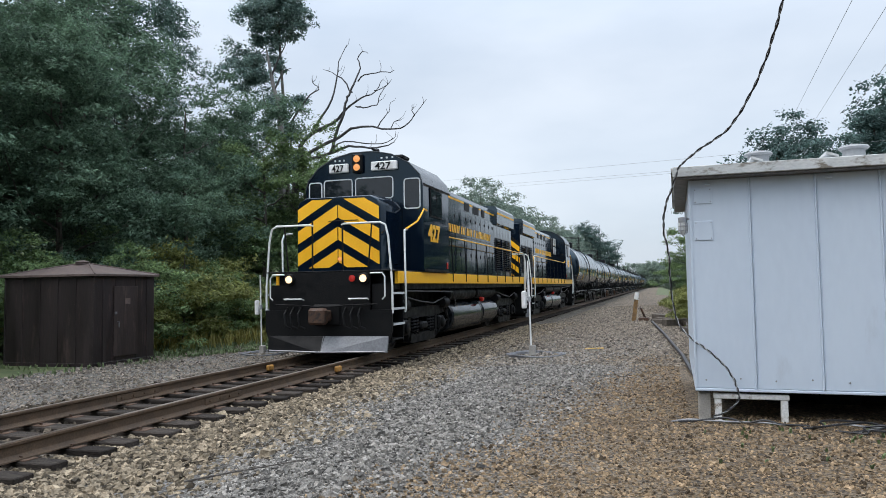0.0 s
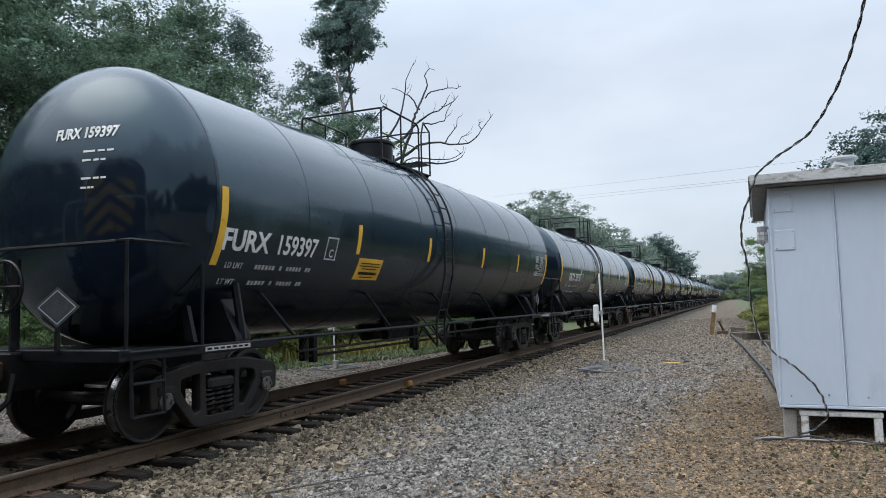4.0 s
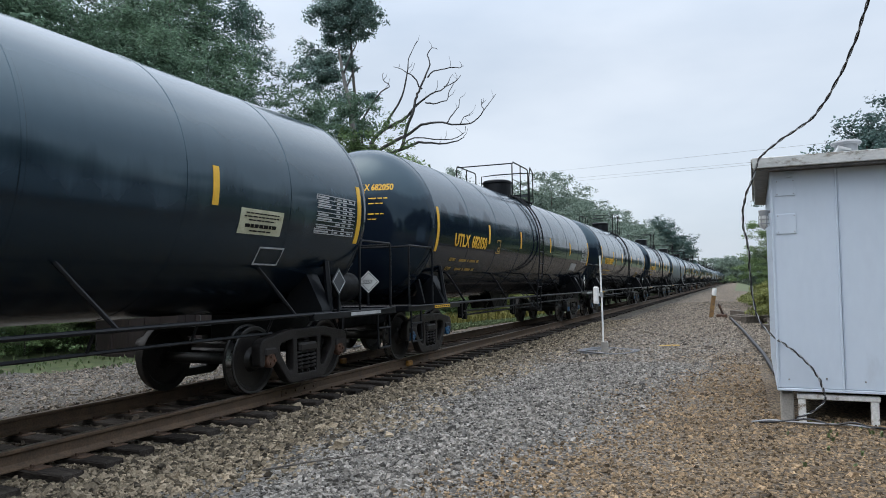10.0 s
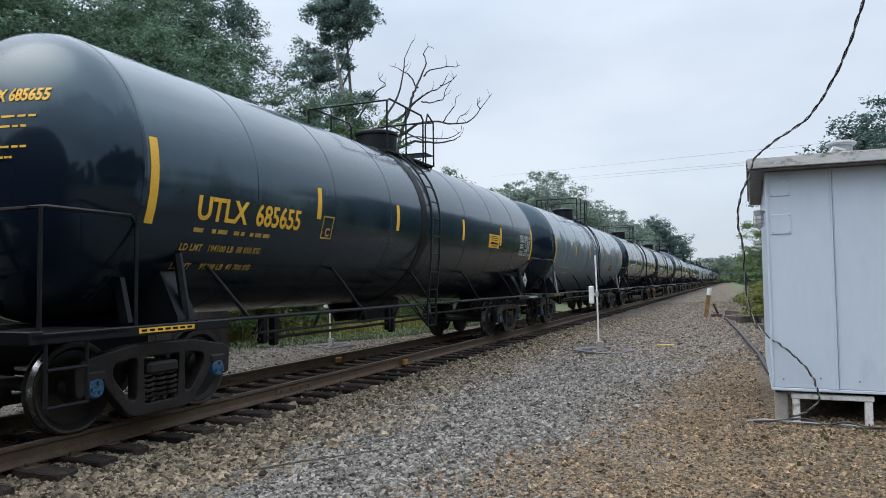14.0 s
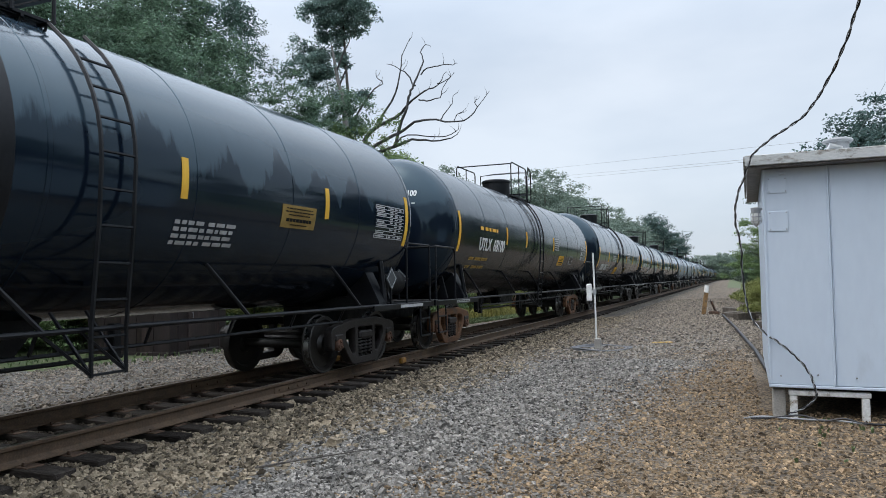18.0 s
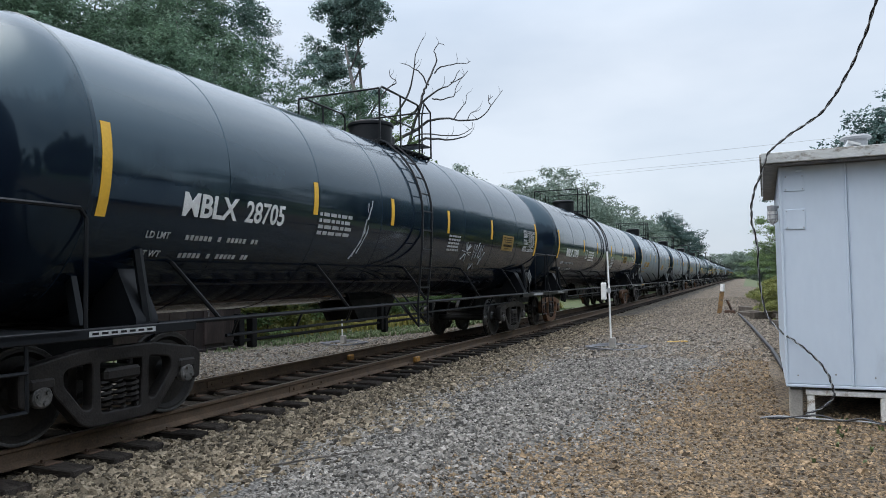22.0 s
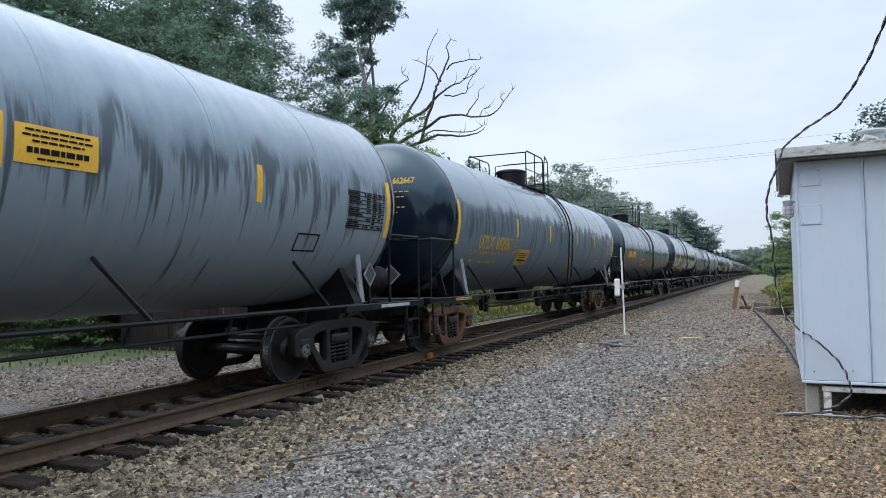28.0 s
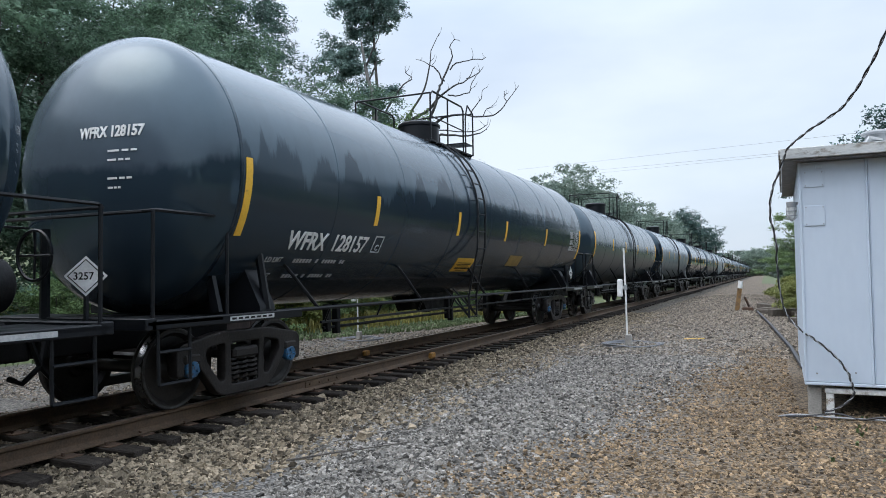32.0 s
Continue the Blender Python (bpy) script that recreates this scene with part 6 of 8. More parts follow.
    for z in (0.64, 0.98, 1.32, 1.66, 2.0, 2.34, 2.68, 3.0, 3.30, 3.58):
        if z <= ZC:
            x = np.interp(z, [p[1] for p in pts[:4]], [p[0] for p in pts[:4]])
        else:
            x = math.sqrt((RAD + 0.09) ** 2 - (z - ZC) ** 2)
        rung.append(Shape().tube([(x, ly - 0.2, z), (x, ly + 0.2, z)], 0.014, 5).mesh("rung", FRAME_DARK))
    q["rung"] = rung
    lb = Shape()
    for sy in (-0.2, 0.2):
        lb.tube([(1.52, ly + sy, 0.64), (1.44, ly + sy - 0.45, 1.04)], 0.018, 5)
        lb.tube([(1.52, ly + sy, 0.64), (1.0, ly + sy, 1.2)], 0.018, 5)
    q["ladder_stay"] = lb.mesh("ladder_stay", FRAME_DARK)
    # one thick jacket band round the middle of some tanks
    q["band"] = Shape().turn([(-0.13, RAD), (-0.12, RAD + 0.012), (0.12, RAD + 0.012), (0.13, RAD)], (0, mid - 0.45, ZC), "y", 56).mesh("jacket_band", FRAME_DARK)
    q["mid"], q["L"] = mid, L
    return q


FRAME_ME = {False: side_frame_mesh("side_frame", TRUCK_DARK), True: side_frame_mesh("side_frame_rusty", FRAME_RUST)}
WS_ME, TREAD_ME, RIM_ME, CAP_SHAPE = wheelset_meshes()
CAP_ME = {k: CAP_SHAPE.mesh("bearing_cap", m) for k, m in (("blue", BLUE_CAP), ("grey", GREY_CAP), ("rust", RUST_CAP))}
SPRING_ME = [Shape().tube(coil(0.165 * k, 1.02, 0.225, 0.50, 0.066, 5, 0.02), 0.021, 5).mesh("spring", TRUCK_DARK) for k in (-1, 0, 1)]
BOLSTER_ME = Shape().box(-1.12, 1.12, -0.225, 0.225, 0.50, 0.63, 0.03).mesh("bolster", TRUCK_DARK)
ADAPTER_ME = Shape().box(0.93, 1.11, -0.125, 0.125, 0.52, 0.62, 0.02).mesh("bearing_adapter", TRUCK_DARK)
SHOE_ME = Shape().box(0.66, 0.84, -0.07, 0.07, 0.32, 0.66, 0.02).tube([(-0.7, 0, 0.5), (0.7, 0, 0.5)], 0.05, 6).mesh("brake_beam", TRUCK_DARK)


def add_truck(car, yc, caps, rusty, far=False):
    for sy in (-0.889, 0.889):
        w = part("wheelset", WS_ME, WHEEL, car)
        w.matrix_local = pose(0, yc + sy, 0.457)
        part("tread", TREAD_ME, TREAD, w, "bright worn tread")
        part("rim", RIM_ME, RIM, w, "worn bright rim edge")
        part("bearing_cap", CAP_ME[caps], GREY_CAP, w, caps + " end cap of the axle bearing")
        SPINNERS.append((w, yc + sy, car))
        if not far:
            a = part("bearing_adapter", ADAPTER_ME, TRUCK_DARK, car)
            a.matrix_local = pose(0, yc + sy, 0)
            b = part("brake_beam", SHOE_ME, TRUCK_DARK, car)
            b.matrix_local = pose(0, yc + sy * 0.42, 0)
    f = part("side_frame", FRAME_ME[rusty], TRUCK_DARK, car, "rust-brown cast side frame" if rusty else "")
    f.matrix_local = pose(0, yc, 0)
    if not far:
        for me in SPRING_ME:
            part("spring", me, TRUCK_DARK, f)
    g = part("side_frame", FRAME_ME[rusty], TRUCK_DARK, car)
    g.matrix_local = pose(0, yc, 0, 0, 0, 180)
    b = part("bolster", BOLSTER_ME, TRUCK_DARK, car)
    b.matrix_local = pose(0, yc, 0)


CAR_ME = {}
for L_, big_ in ((14.4, False), (14.9, False), (15.6, False), (16.5, False), (14.4, True), (15.6, True)):
    use_size(big_)
    CAR_ME[L_, big_] = car_meshes(L_)


def recolour(ob, material):
    ob.material_slots[0].link = 'OBJECT'
    ob.material_slots[0].material = material


def tank_car(u, length, paint, label, number="", ink=None, stripes=True, caps="blue", rusty=False, extras=(), band=False, far=False, mark=(0.9, 2.36, 0.30), big=False, top=0.4, climb=0.0, at=None, shift=0.0):
    """One car; shift moves its ends back while what is painted on the flank stays where it is."""
    u, mark, top, climb = u + shift, (mark[0] - shift, *mark[1:]), top - shift, climb - shift
    at = [y - shift for y in at] if at else None
    extras = [ex if ex[0] == "table" else (ex[0], ex[1] - shift, *ex[2:]) for ex in extras]
    use_size(big)
    q = CAR_ME[length, big]
    L, mid = q["L"], q["mid"]
    car = thing("tank_car", label, "tank car", "tank cars of the train", at=(XC, u, 0))
    MOVERS.append((car, u, 0))
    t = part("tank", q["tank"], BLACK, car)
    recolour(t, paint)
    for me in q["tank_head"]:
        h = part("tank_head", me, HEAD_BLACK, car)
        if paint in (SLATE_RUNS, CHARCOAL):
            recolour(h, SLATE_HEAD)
    for me in q["weld_ring"]:
        recolour(part("weld_ring", me, FRAME_DARK, t), HEAD_BLACK)
    if band:
        part("jacket_band", q["band"], FRAME_DARK, t)
    part("side_rod", q["side_rod"], FRAME_DARK, car)
    for nm in ("manway", "top_platform", "top_railing") + (() if far else ("manway_lid", "relief_valves")):
        part(nm, q[nm], FRAME_DARK, car).matrix_local = pose(0, top, 0)
    la = part("ladder", q["ladder"], FRAME_DARK, car)
    la.matrix_local = pose(0, climb, 0)
    for e in ("front", "rear"):
        part("stub_sill", q[e + "_sill"], CHASSIS, car)
        part("saddle", q[e + "_saddle"], FRAME_DARK, car)
        part("end_platform", q[e + "_platform"], FRAME_DARK, car)
        part("end_handrail", q[e + "_rail"], FRAME_DARK, car)
        if not far:
            part("sill_step", q[e + "_step"], FRAME_DARK, car)
            part("coupler", q[e + "_coupler"], TRUCK_RUST, car)
            part("air_hose", q[e + "_hose"], CHASSIS, car)
            part("tank_brace", q[e + "_brace"], FRAME_DARK, car)
            recolour(part("brace_post", q[e + "_post"], FRAME_DARK, car), GREY_PAINT if paint in (PALE, DUSTY) else FRAME_DARK)
    if not far:
        yellow = ink in (YELLOW, YELLOW_DIM)
        tape = Shape().box(1.502, 1.507, -0.15, 0.62, 0.985, 1.035)
        tp = part("sill_label", tape, YELLOW if yellow else WHITE_BAR, car, "yellow stencilled label strip" if yellow else "white label strip")
        for k in range(7):
            part("print_bar", Shape().box(1.507, 1.509, -0.12 + 0.105 * k, -0.05 + 0.105 * k, 1.0, 1.022), CHASSIS, tp)
        part("reflective_tape", Shape().box(1.502, 1.507, L - 0.2, L + 0.75, 0.985, 1.035), WHITE_BAR, car, "white reflective tape on the sill")
    add_truck(car, 0.60, caps, rusty, far)
    add_truck(car, L - 0.74, caps, rusty, far)
    if not far:
        for me in q["strut"]:
            part("strut", me, FRAME_DARK, car)
        for me in q["rung"]:
            part("rung", me, FRAME_DARK, la)
        part("ladder_stay", q["ladder_stay"], FRAME_DARK, la)
        part("brake_pipe", q["brake_pipe"], FRAME_DARK, car)
        part("bottom_outlet", q["bottom_outlet"], CHASSIS, car)
        part("brake_rigging", q["brake_rigging"], CHASSIS, car)
        part("air_reservoir", q["air_reservoir"], CHASSIS, car)
        part("brake_wheel", q["brake_wheel"], FRAME_DARK, car)
    if stripes:
        for y in (0.0, *(at or [L * k for k in (0.215, 0.40, 0.61, 0.80)]), L):
            z0, z1 = (2.08, 2.95) if y in (0.0, L) else (2.36, 2.80)
            part("reflective_stripe", STRIPE_ME(y, z0 - (0.14 if big else 0.0), z1 - (0.14 if big else 0.0)), YELLOW, car)
    if number:
        y, z, size = mark
        nb = letters(number, size * 0.98, ink, narrow=0.87, bold=0.016)
        code = letters(MARKS[number], size * 0.98, ink, narrow=0.9, bold=0.022)
        xs = [v.co.x for v in code.vertices]
        wide = 0.71 + 0.42 * size
        code.transform(Matrix.Diagonal((wide / (max(xs) - min(xs)), 1, 1, 1)) @ Matrix.Translation((-min(xs), 0, 0)))
        w = wide + size * 0.39
        part("owner_mark", on_tank(code, y, z), ink, t)
        part("car_number", on_tank(nb, y + w, z), ink, t)
    if number:
        hz = ZC + (0.3 if number == "128157" else 0.62)
        part("head_number", on_head(letters(MARKS[number] + " " + number, 0.17, ink, narrow=0.8, bold=0.028), 0.12 if not big else 0.05, hz), ink, t)
        hb = Shape()
        for i, w in enumerate((0.36, 0.28, 0.0, 0.30, 0.16)):
            if w:
                hb.box(0.0, w * 0.40, -0.10 * i, -0.10 * i + 0.022, 0, 0.003)
                hb.box(w * 0.50, w * 0.72, -0.10 * i, -0.10 * i + 0.022, 0, 0.003)
                hb.box(w * 0.80, w, -0.10 * i, -0.10 * i + 0.022, 0, 0.003)
        part("head_stencil", on_head(hb.mesh("head_stencil", ink), 0.46, hz - 0.17), ink, t)
    for ex in extras:
        decal(t, ink or WHITE_DIM, *ex, *([LOADS.get(number)] if ex[0] == "load" else []))
    return car


_STRIPES = {}


def STRIPE_ME(y, z0, z1):
    k = (round(y, 3), z0, z1, RAD)
    if k not in _STRIPES:
        w = 0.055 if z1 - z0 > 0.6 else 0.05
        _STRIPES[k] = strip_on_tank(y - w, y + w, z0, z1).mesh("reflective_stripe", YELLOW)
    return _STRIPES[k]


def decal(parent, ink, kind, y, z, *a):
    """Stencilled matter on a tank's flank: rows of plain bars, a framed box, a sign, a diamond placard, a data table."""
    if kind == "lines":
        material, rows, h, widths = a
        s = Shape()
        rng = random.Random(int(y * 100 + z * 10))
        for i in range(rows):
            x, zz = 0.0, -i * h * 1.75
            for w in widths:
                end = x + w
                while w > 0 and x < end - h:
                    k = min(end - x, h * rng.uniform(1.2, 3.6))
                    s.box(x, x + k, zz, zz + h, 0, 0.004)
                    x += k + h * 0.7
                x = (end if w > 0 else x - w) + h * 0.5
        part("stencilled_lines", on_tank(s.mesh("stencilled_lines", material), y, z), material, parent)
    elif kind == "load":
        material, size, rows, known = a
        for i, (word, bars) in enumerate(rows):
            zz = z - i * size * 1.75
            text = word + ("   " if i == 0 else "     ") + known[i] if known else word
            part("stencilled_words", on_tank(letters(text, size, material, 0.003, 1.05, 0.86), y, zz), material, parent)
            if not known:
                s, x = Shape(), size * 5.2
                for w in bars:
                    for k in range(max(1, round(w / 0.07))):
                        s.box(x, x + 0.048, 0, size * 0.55, 0, 0.004)
                        x += 0.07
                    x += size * 0.8
                part("stencilled_lines", on_tank(s.mesh("stencilled_lines", material), y, zz), material, parent)
    elif kind == "frame":
        material, w, h, ch = a
        s, b = Shape(), 0.022
        for bx in ((0, w, 0, b), (0, w, h - b, h), (0, b, 0, h), (w - b, w, 0, h)):
            s.box(*bx, 0, 0.004)
        part("stencilled_frame", on_tank(s.mesh("stencilled_frame", material), y, z), material, parent)
        if ch:
            part("plate_letter", on_tank(letters(ch, h * 0.5, material), y + w * 0.32, z + h * 0.12), material, parent)
    elif kind == "sign":
        material, w, h = a
        s = strip_on_tank(y, y + w, z, z + h)
        p = part("warning_sign", s, material, parent, "yellow warning sign with printed lines")
        bars = Shape()
        for k, q, z0 in ((0.78, 0.055, 0.84), (0.84, 0.055, 0.70), (0.62, 0.055, 0.56), (0.74, 0.15, 0.28), (0.5, 0.055, 0.12)):
            x, right = w * (1 - k) / 2, w * (1 + k) / 2
            while x < right:
                step = min(right - x, w * (0.05 + 0.06 * ((x * 91) % 1)))
                bars.box(x, x + step, h * z0, h * (z0 + q), 0, 0.003)
                x += step + w * 0.018
        part("printed_lines", on_tank(bars.mesh("printed_lines", CHASSIS), y, z, 0.009), CHASSIS, p)
    elif kind == "table":
        material, w, h = a
        s, k = Shape(), 0.009
        rng = random.Random(int(w * 1000))
        for i in range(10):
            s.box(0, w, h * i / 9 - k * 0.7, h * i / 9 + k * 0.7, 0, 0.004)
        for c0 in (0.0, 0.45, 1.0):
            s.box(w * c0 - k, w * c0 + k, 0, h, 0, 0.0042)
        for c0, c1 in ((0.02, 0.42), (0.49, 0.62), (0.66, 0.79), (0.83, 0.96)):
            for i in range(9):
                if rng.random() < 0.8:
                    s.box(w * c0, w * (c0 + (c1 - c0) * rng.uniform(0.5, 1.0)), h * (i + 0.30) / 9, h * (i + 0.70) / 9, 0, 0.004)
        part("data_table", on_tank(s.mesh("data_table", material), y, z), material, parent, "white stencilled table of tank data")
    elif kind == "strokes":
        s = Shape()
        for line in a[1]:
            s.tube([(p[0], p[1], 0.0) for p in line], 0.011, 4)
        part("chalk_strokes", on_tank(s.mesh("chalk_strokes", a[0]), y, z), a[0], parent, "loose chalk strokes")
    elif kind == "patch":
        material, w, h = a
        part("panel", strip_on_tank(y, y + w, z, z + h), material, parent)


SLATE = mat("slate_placard", (0.030, 0.034, 0.038), (0.06, 0.066, 0.072), 0.5, scale=10.0, bump=0.05)


def placard(car, y, sg, number=True, dark=False):
    """Diamond placard on a bracket beside the end platform."""
    s = Shape().slab([(0, -0.20), (0.20, 0), (0, 0.20), (-0.20, 0)], "z", 0, 0.008)
    me = s.mesh("placard", SLATE if dark else WHITE)
    xs = 1.47 if sg > 0 else 0.72
    m = Matrix(((0, 0, 1, xs), (1, 0, 0, y), (0, 1, 0, 1.50), (0, 0, 0, 1))) if sg > 0 else Matrix.Translation((xs, y, 1.50)) @ Matrix.Rotation(radians(40), 4, "Z") @ Matrix(((1, 0, 0, 0), (0, 0, -1, 0), (0, 1, 0, 0), (0, 0, 0, 1)))
    me.transform(m)
    p = part("placard", me, WHITE, car, "white diamond placard" if not dark else "slate-grey weathered diamond placard")
    rim = Shape()
    for k in range(4):
        a, b = radians(90 * k), radians(90 * k + 90)
        rim.tube([(0.165 * math.cos(a), 0.165 * math.sin(a), 0.009), (0.165 * math.cos(b), 0.165 * math.sin(b), 0.009)], 0.006, 4)
    rm = rim.mesh("placard_rim", WHITE_DIM if dark else CHASSIS)
    rm.transform(m)
    part("placard_rim", rm, WHITE_DIM, p)
    if number and not dark:
        t = letters("3257", 0.105, CHASSIS, narrow=0.9)
        t.transform(m @ Matrix.Translation((-0.115, -0.035, 0.009)))
        part("placard_number", t, CHASSIS, p)
    part("placard_bracket", Shape().box(xs - 0.04, xs - 0.005, y + 0.005, y + 0.04, 1.05, 1.6), FRAME_DARK, p)

# ---- the train's cars, from the front ----
WEIGHTS = (("LD LMT", (0.42, 0.10, 0.36, 0.12)), ("LT WT", (0.38, 0.10, 0.34, 0.12)))
DATA = ("load", 0.9, 1.92, WHITE_BAR, 0.105, WEIGHTS)
DATA_Y = ("load", 0.9, 1.92, YELLOW_DIM, 0.105, WEIGHTS)


def table(L, m=WHITE_BAR):
    return ("table", L - 1.18, 2.18, m, 1.04, 0.54)


def sign(y, z=1.98):
    return ("sign", y, z, YELLOW, 0.78, 0.32)


def pale_sign(y, z):
    return ("sign", y, z, SIGN_PALE, 0.84, 0.30)


def plate(y, z, m):
    return ("frame", y, z, m, 0.29, 0.33, "C")


def ring(cx, cy, rx, ry):
    return [(cx + rx * math.cos(0.628 * k), cy + ry * math.sin(0.628 * k)) for k in range(11)]


SIGN_PALE = mat("faded_sign", (0.40, 0.40, 0.26), (0.58, 0.57, 0.42), 0.6, scale=6.0, bump=0.03)
OCHRE = mat("ochre_sign", (0.20, 0.13, 0.03), (0.34, 0.22, 0.05), 0.6, scale=8.0, bump=0.03)
CHALK = [("strokes", 6.05, 1.72, WHITE_DIM, [ring(0.12, 0.16, 0.12, 0.17), [(0.36, 0.0), (0.40, 0.4)], [(0.46, 0.0), (0.50, 0.4)], ring(0.64, 0.18, 0.10, 0.13), [(0.70, 0.08), (0.60, -0.14)], [(0.05, 0.46), (0.78, 0.46)]])]
SCRATCH = [("strokes", 4.9, 1.75, WHITE_DIM, [[(0.1, 0.1), (0.25, 0.5), (0.3, 0.95)], [(0.2, 0.15), (0.33, 0.5), (0.42, 1.0)], [(0.05, 0.05), (0.2, 0.35), (0.26, 0.7)], [(0.3, 0.7), (0.38, 0.9)]]),
           ("strokes", 10.0, 1.75, WHITE_DIM, [[(0.0, 0.5), (0.08, 0.15), (0.14, 0.5), (0.22, 0.2), (0.3, 0.55)], [(0.36, 0.2), (0.42, 0.5), (0.5, 0.25), (0.44, 0.2)], [(0.55, 0.5), (0.6, 0.05), (0.72, 0.35)], [(0.1, 0.05), (0.2, -0.1), (0.3, 0.06), (0.44, -0.08)]]),
           ("strokes", 9.3, 1.85, WHITE_DIM, [[(0.3 + 0.05 * math.cos(k), 0.2 + 0.05 * math.sin(k)), (0.3 + 0.26 * math.cos(k), 0.2 + 0.22 * math.sin(k))] for k in range(9)])]
S, A, M, X = 14.4, 14.9, 15.6, 16.5
CARS = []

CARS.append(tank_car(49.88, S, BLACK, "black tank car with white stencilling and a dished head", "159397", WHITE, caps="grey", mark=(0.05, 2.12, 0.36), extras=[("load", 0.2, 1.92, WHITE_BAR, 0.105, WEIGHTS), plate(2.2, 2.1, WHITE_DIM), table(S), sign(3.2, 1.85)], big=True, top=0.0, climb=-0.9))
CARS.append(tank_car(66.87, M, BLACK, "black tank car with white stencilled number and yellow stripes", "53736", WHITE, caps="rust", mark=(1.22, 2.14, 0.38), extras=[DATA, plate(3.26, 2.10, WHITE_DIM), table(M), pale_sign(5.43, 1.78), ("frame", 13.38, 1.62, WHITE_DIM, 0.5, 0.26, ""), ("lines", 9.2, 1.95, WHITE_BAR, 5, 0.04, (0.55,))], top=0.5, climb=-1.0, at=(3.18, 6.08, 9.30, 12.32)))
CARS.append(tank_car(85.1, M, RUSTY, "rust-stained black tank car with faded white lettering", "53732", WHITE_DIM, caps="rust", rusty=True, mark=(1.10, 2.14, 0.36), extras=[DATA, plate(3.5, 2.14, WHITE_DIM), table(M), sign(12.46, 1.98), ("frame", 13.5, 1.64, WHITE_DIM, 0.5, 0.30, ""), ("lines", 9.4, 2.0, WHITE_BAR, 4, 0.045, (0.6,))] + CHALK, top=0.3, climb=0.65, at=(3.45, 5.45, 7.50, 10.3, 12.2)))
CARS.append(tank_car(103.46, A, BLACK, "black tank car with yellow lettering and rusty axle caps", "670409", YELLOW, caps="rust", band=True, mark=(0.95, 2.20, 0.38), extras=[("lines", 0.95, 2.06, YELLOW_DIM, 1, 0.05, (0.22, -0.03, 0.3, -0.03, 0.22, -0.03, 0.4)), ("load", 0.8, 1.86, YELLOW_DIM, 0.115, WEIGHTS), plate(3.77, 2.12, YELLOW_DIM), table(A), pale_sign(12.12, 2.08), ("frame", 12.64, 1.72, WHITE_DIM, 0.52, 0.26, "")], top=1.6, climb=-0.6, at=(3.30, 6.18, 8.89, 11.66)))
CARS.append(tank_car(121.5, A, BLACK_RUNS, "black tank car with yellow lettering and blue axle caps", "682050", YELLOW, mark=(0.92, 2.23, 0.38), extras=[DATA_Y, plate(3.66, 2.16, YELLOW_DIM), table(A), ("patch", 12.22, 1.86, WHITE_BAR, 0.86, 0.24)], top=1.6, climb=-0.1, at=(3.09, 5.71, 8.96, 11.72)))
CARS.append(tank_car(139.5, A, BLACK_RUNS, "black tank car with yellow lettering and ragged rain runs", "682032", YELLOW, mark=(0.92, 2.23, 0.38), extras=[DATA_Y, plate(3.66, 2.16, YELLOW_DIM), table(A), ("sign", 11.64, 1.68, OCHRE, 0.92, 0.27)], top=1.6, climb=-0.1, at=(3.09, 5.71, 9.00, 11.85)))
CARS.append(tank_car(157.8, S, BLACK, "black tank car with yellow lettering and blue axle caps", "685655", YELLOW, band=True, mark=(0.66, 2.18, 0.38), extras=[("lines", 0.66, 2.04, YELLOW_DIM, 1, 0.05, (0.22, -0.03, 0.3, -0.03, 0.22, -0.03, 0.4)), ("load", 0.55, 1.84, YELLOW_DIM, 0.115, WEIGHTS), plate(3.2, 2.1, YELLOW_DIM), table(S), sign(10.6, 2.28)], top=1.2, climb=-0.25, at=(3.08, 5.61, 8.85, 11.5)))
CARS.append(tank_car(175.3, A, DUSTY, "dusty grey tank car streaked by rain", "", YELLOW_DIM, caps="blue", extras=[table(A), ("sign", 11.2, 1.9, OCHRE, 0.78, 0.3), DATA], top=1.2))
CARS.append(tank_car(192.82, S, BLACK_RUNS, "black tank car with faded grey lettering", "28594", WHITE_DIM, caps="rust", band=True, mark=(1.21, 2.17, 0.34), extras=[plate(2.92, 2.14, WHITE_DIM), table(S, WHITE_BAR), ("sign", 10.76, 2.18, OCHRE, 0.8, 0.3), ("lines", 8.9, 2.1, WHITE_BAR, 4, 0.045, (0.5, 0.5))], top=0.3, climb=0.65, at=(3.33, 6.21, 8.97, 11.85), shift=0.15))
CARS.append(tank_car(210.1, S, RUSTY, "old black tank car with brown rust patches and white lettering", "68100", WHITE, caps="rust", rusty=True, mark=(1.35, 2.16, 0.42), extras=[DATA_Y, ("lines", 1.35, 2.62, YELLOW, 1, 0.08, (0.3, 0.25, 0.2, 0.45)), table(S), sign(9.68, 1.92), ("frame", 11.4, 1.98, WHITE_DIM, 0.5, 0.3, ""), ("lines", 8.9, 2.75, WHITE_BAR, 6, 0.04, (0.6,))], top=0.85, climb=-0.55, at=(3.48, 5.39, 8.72)))
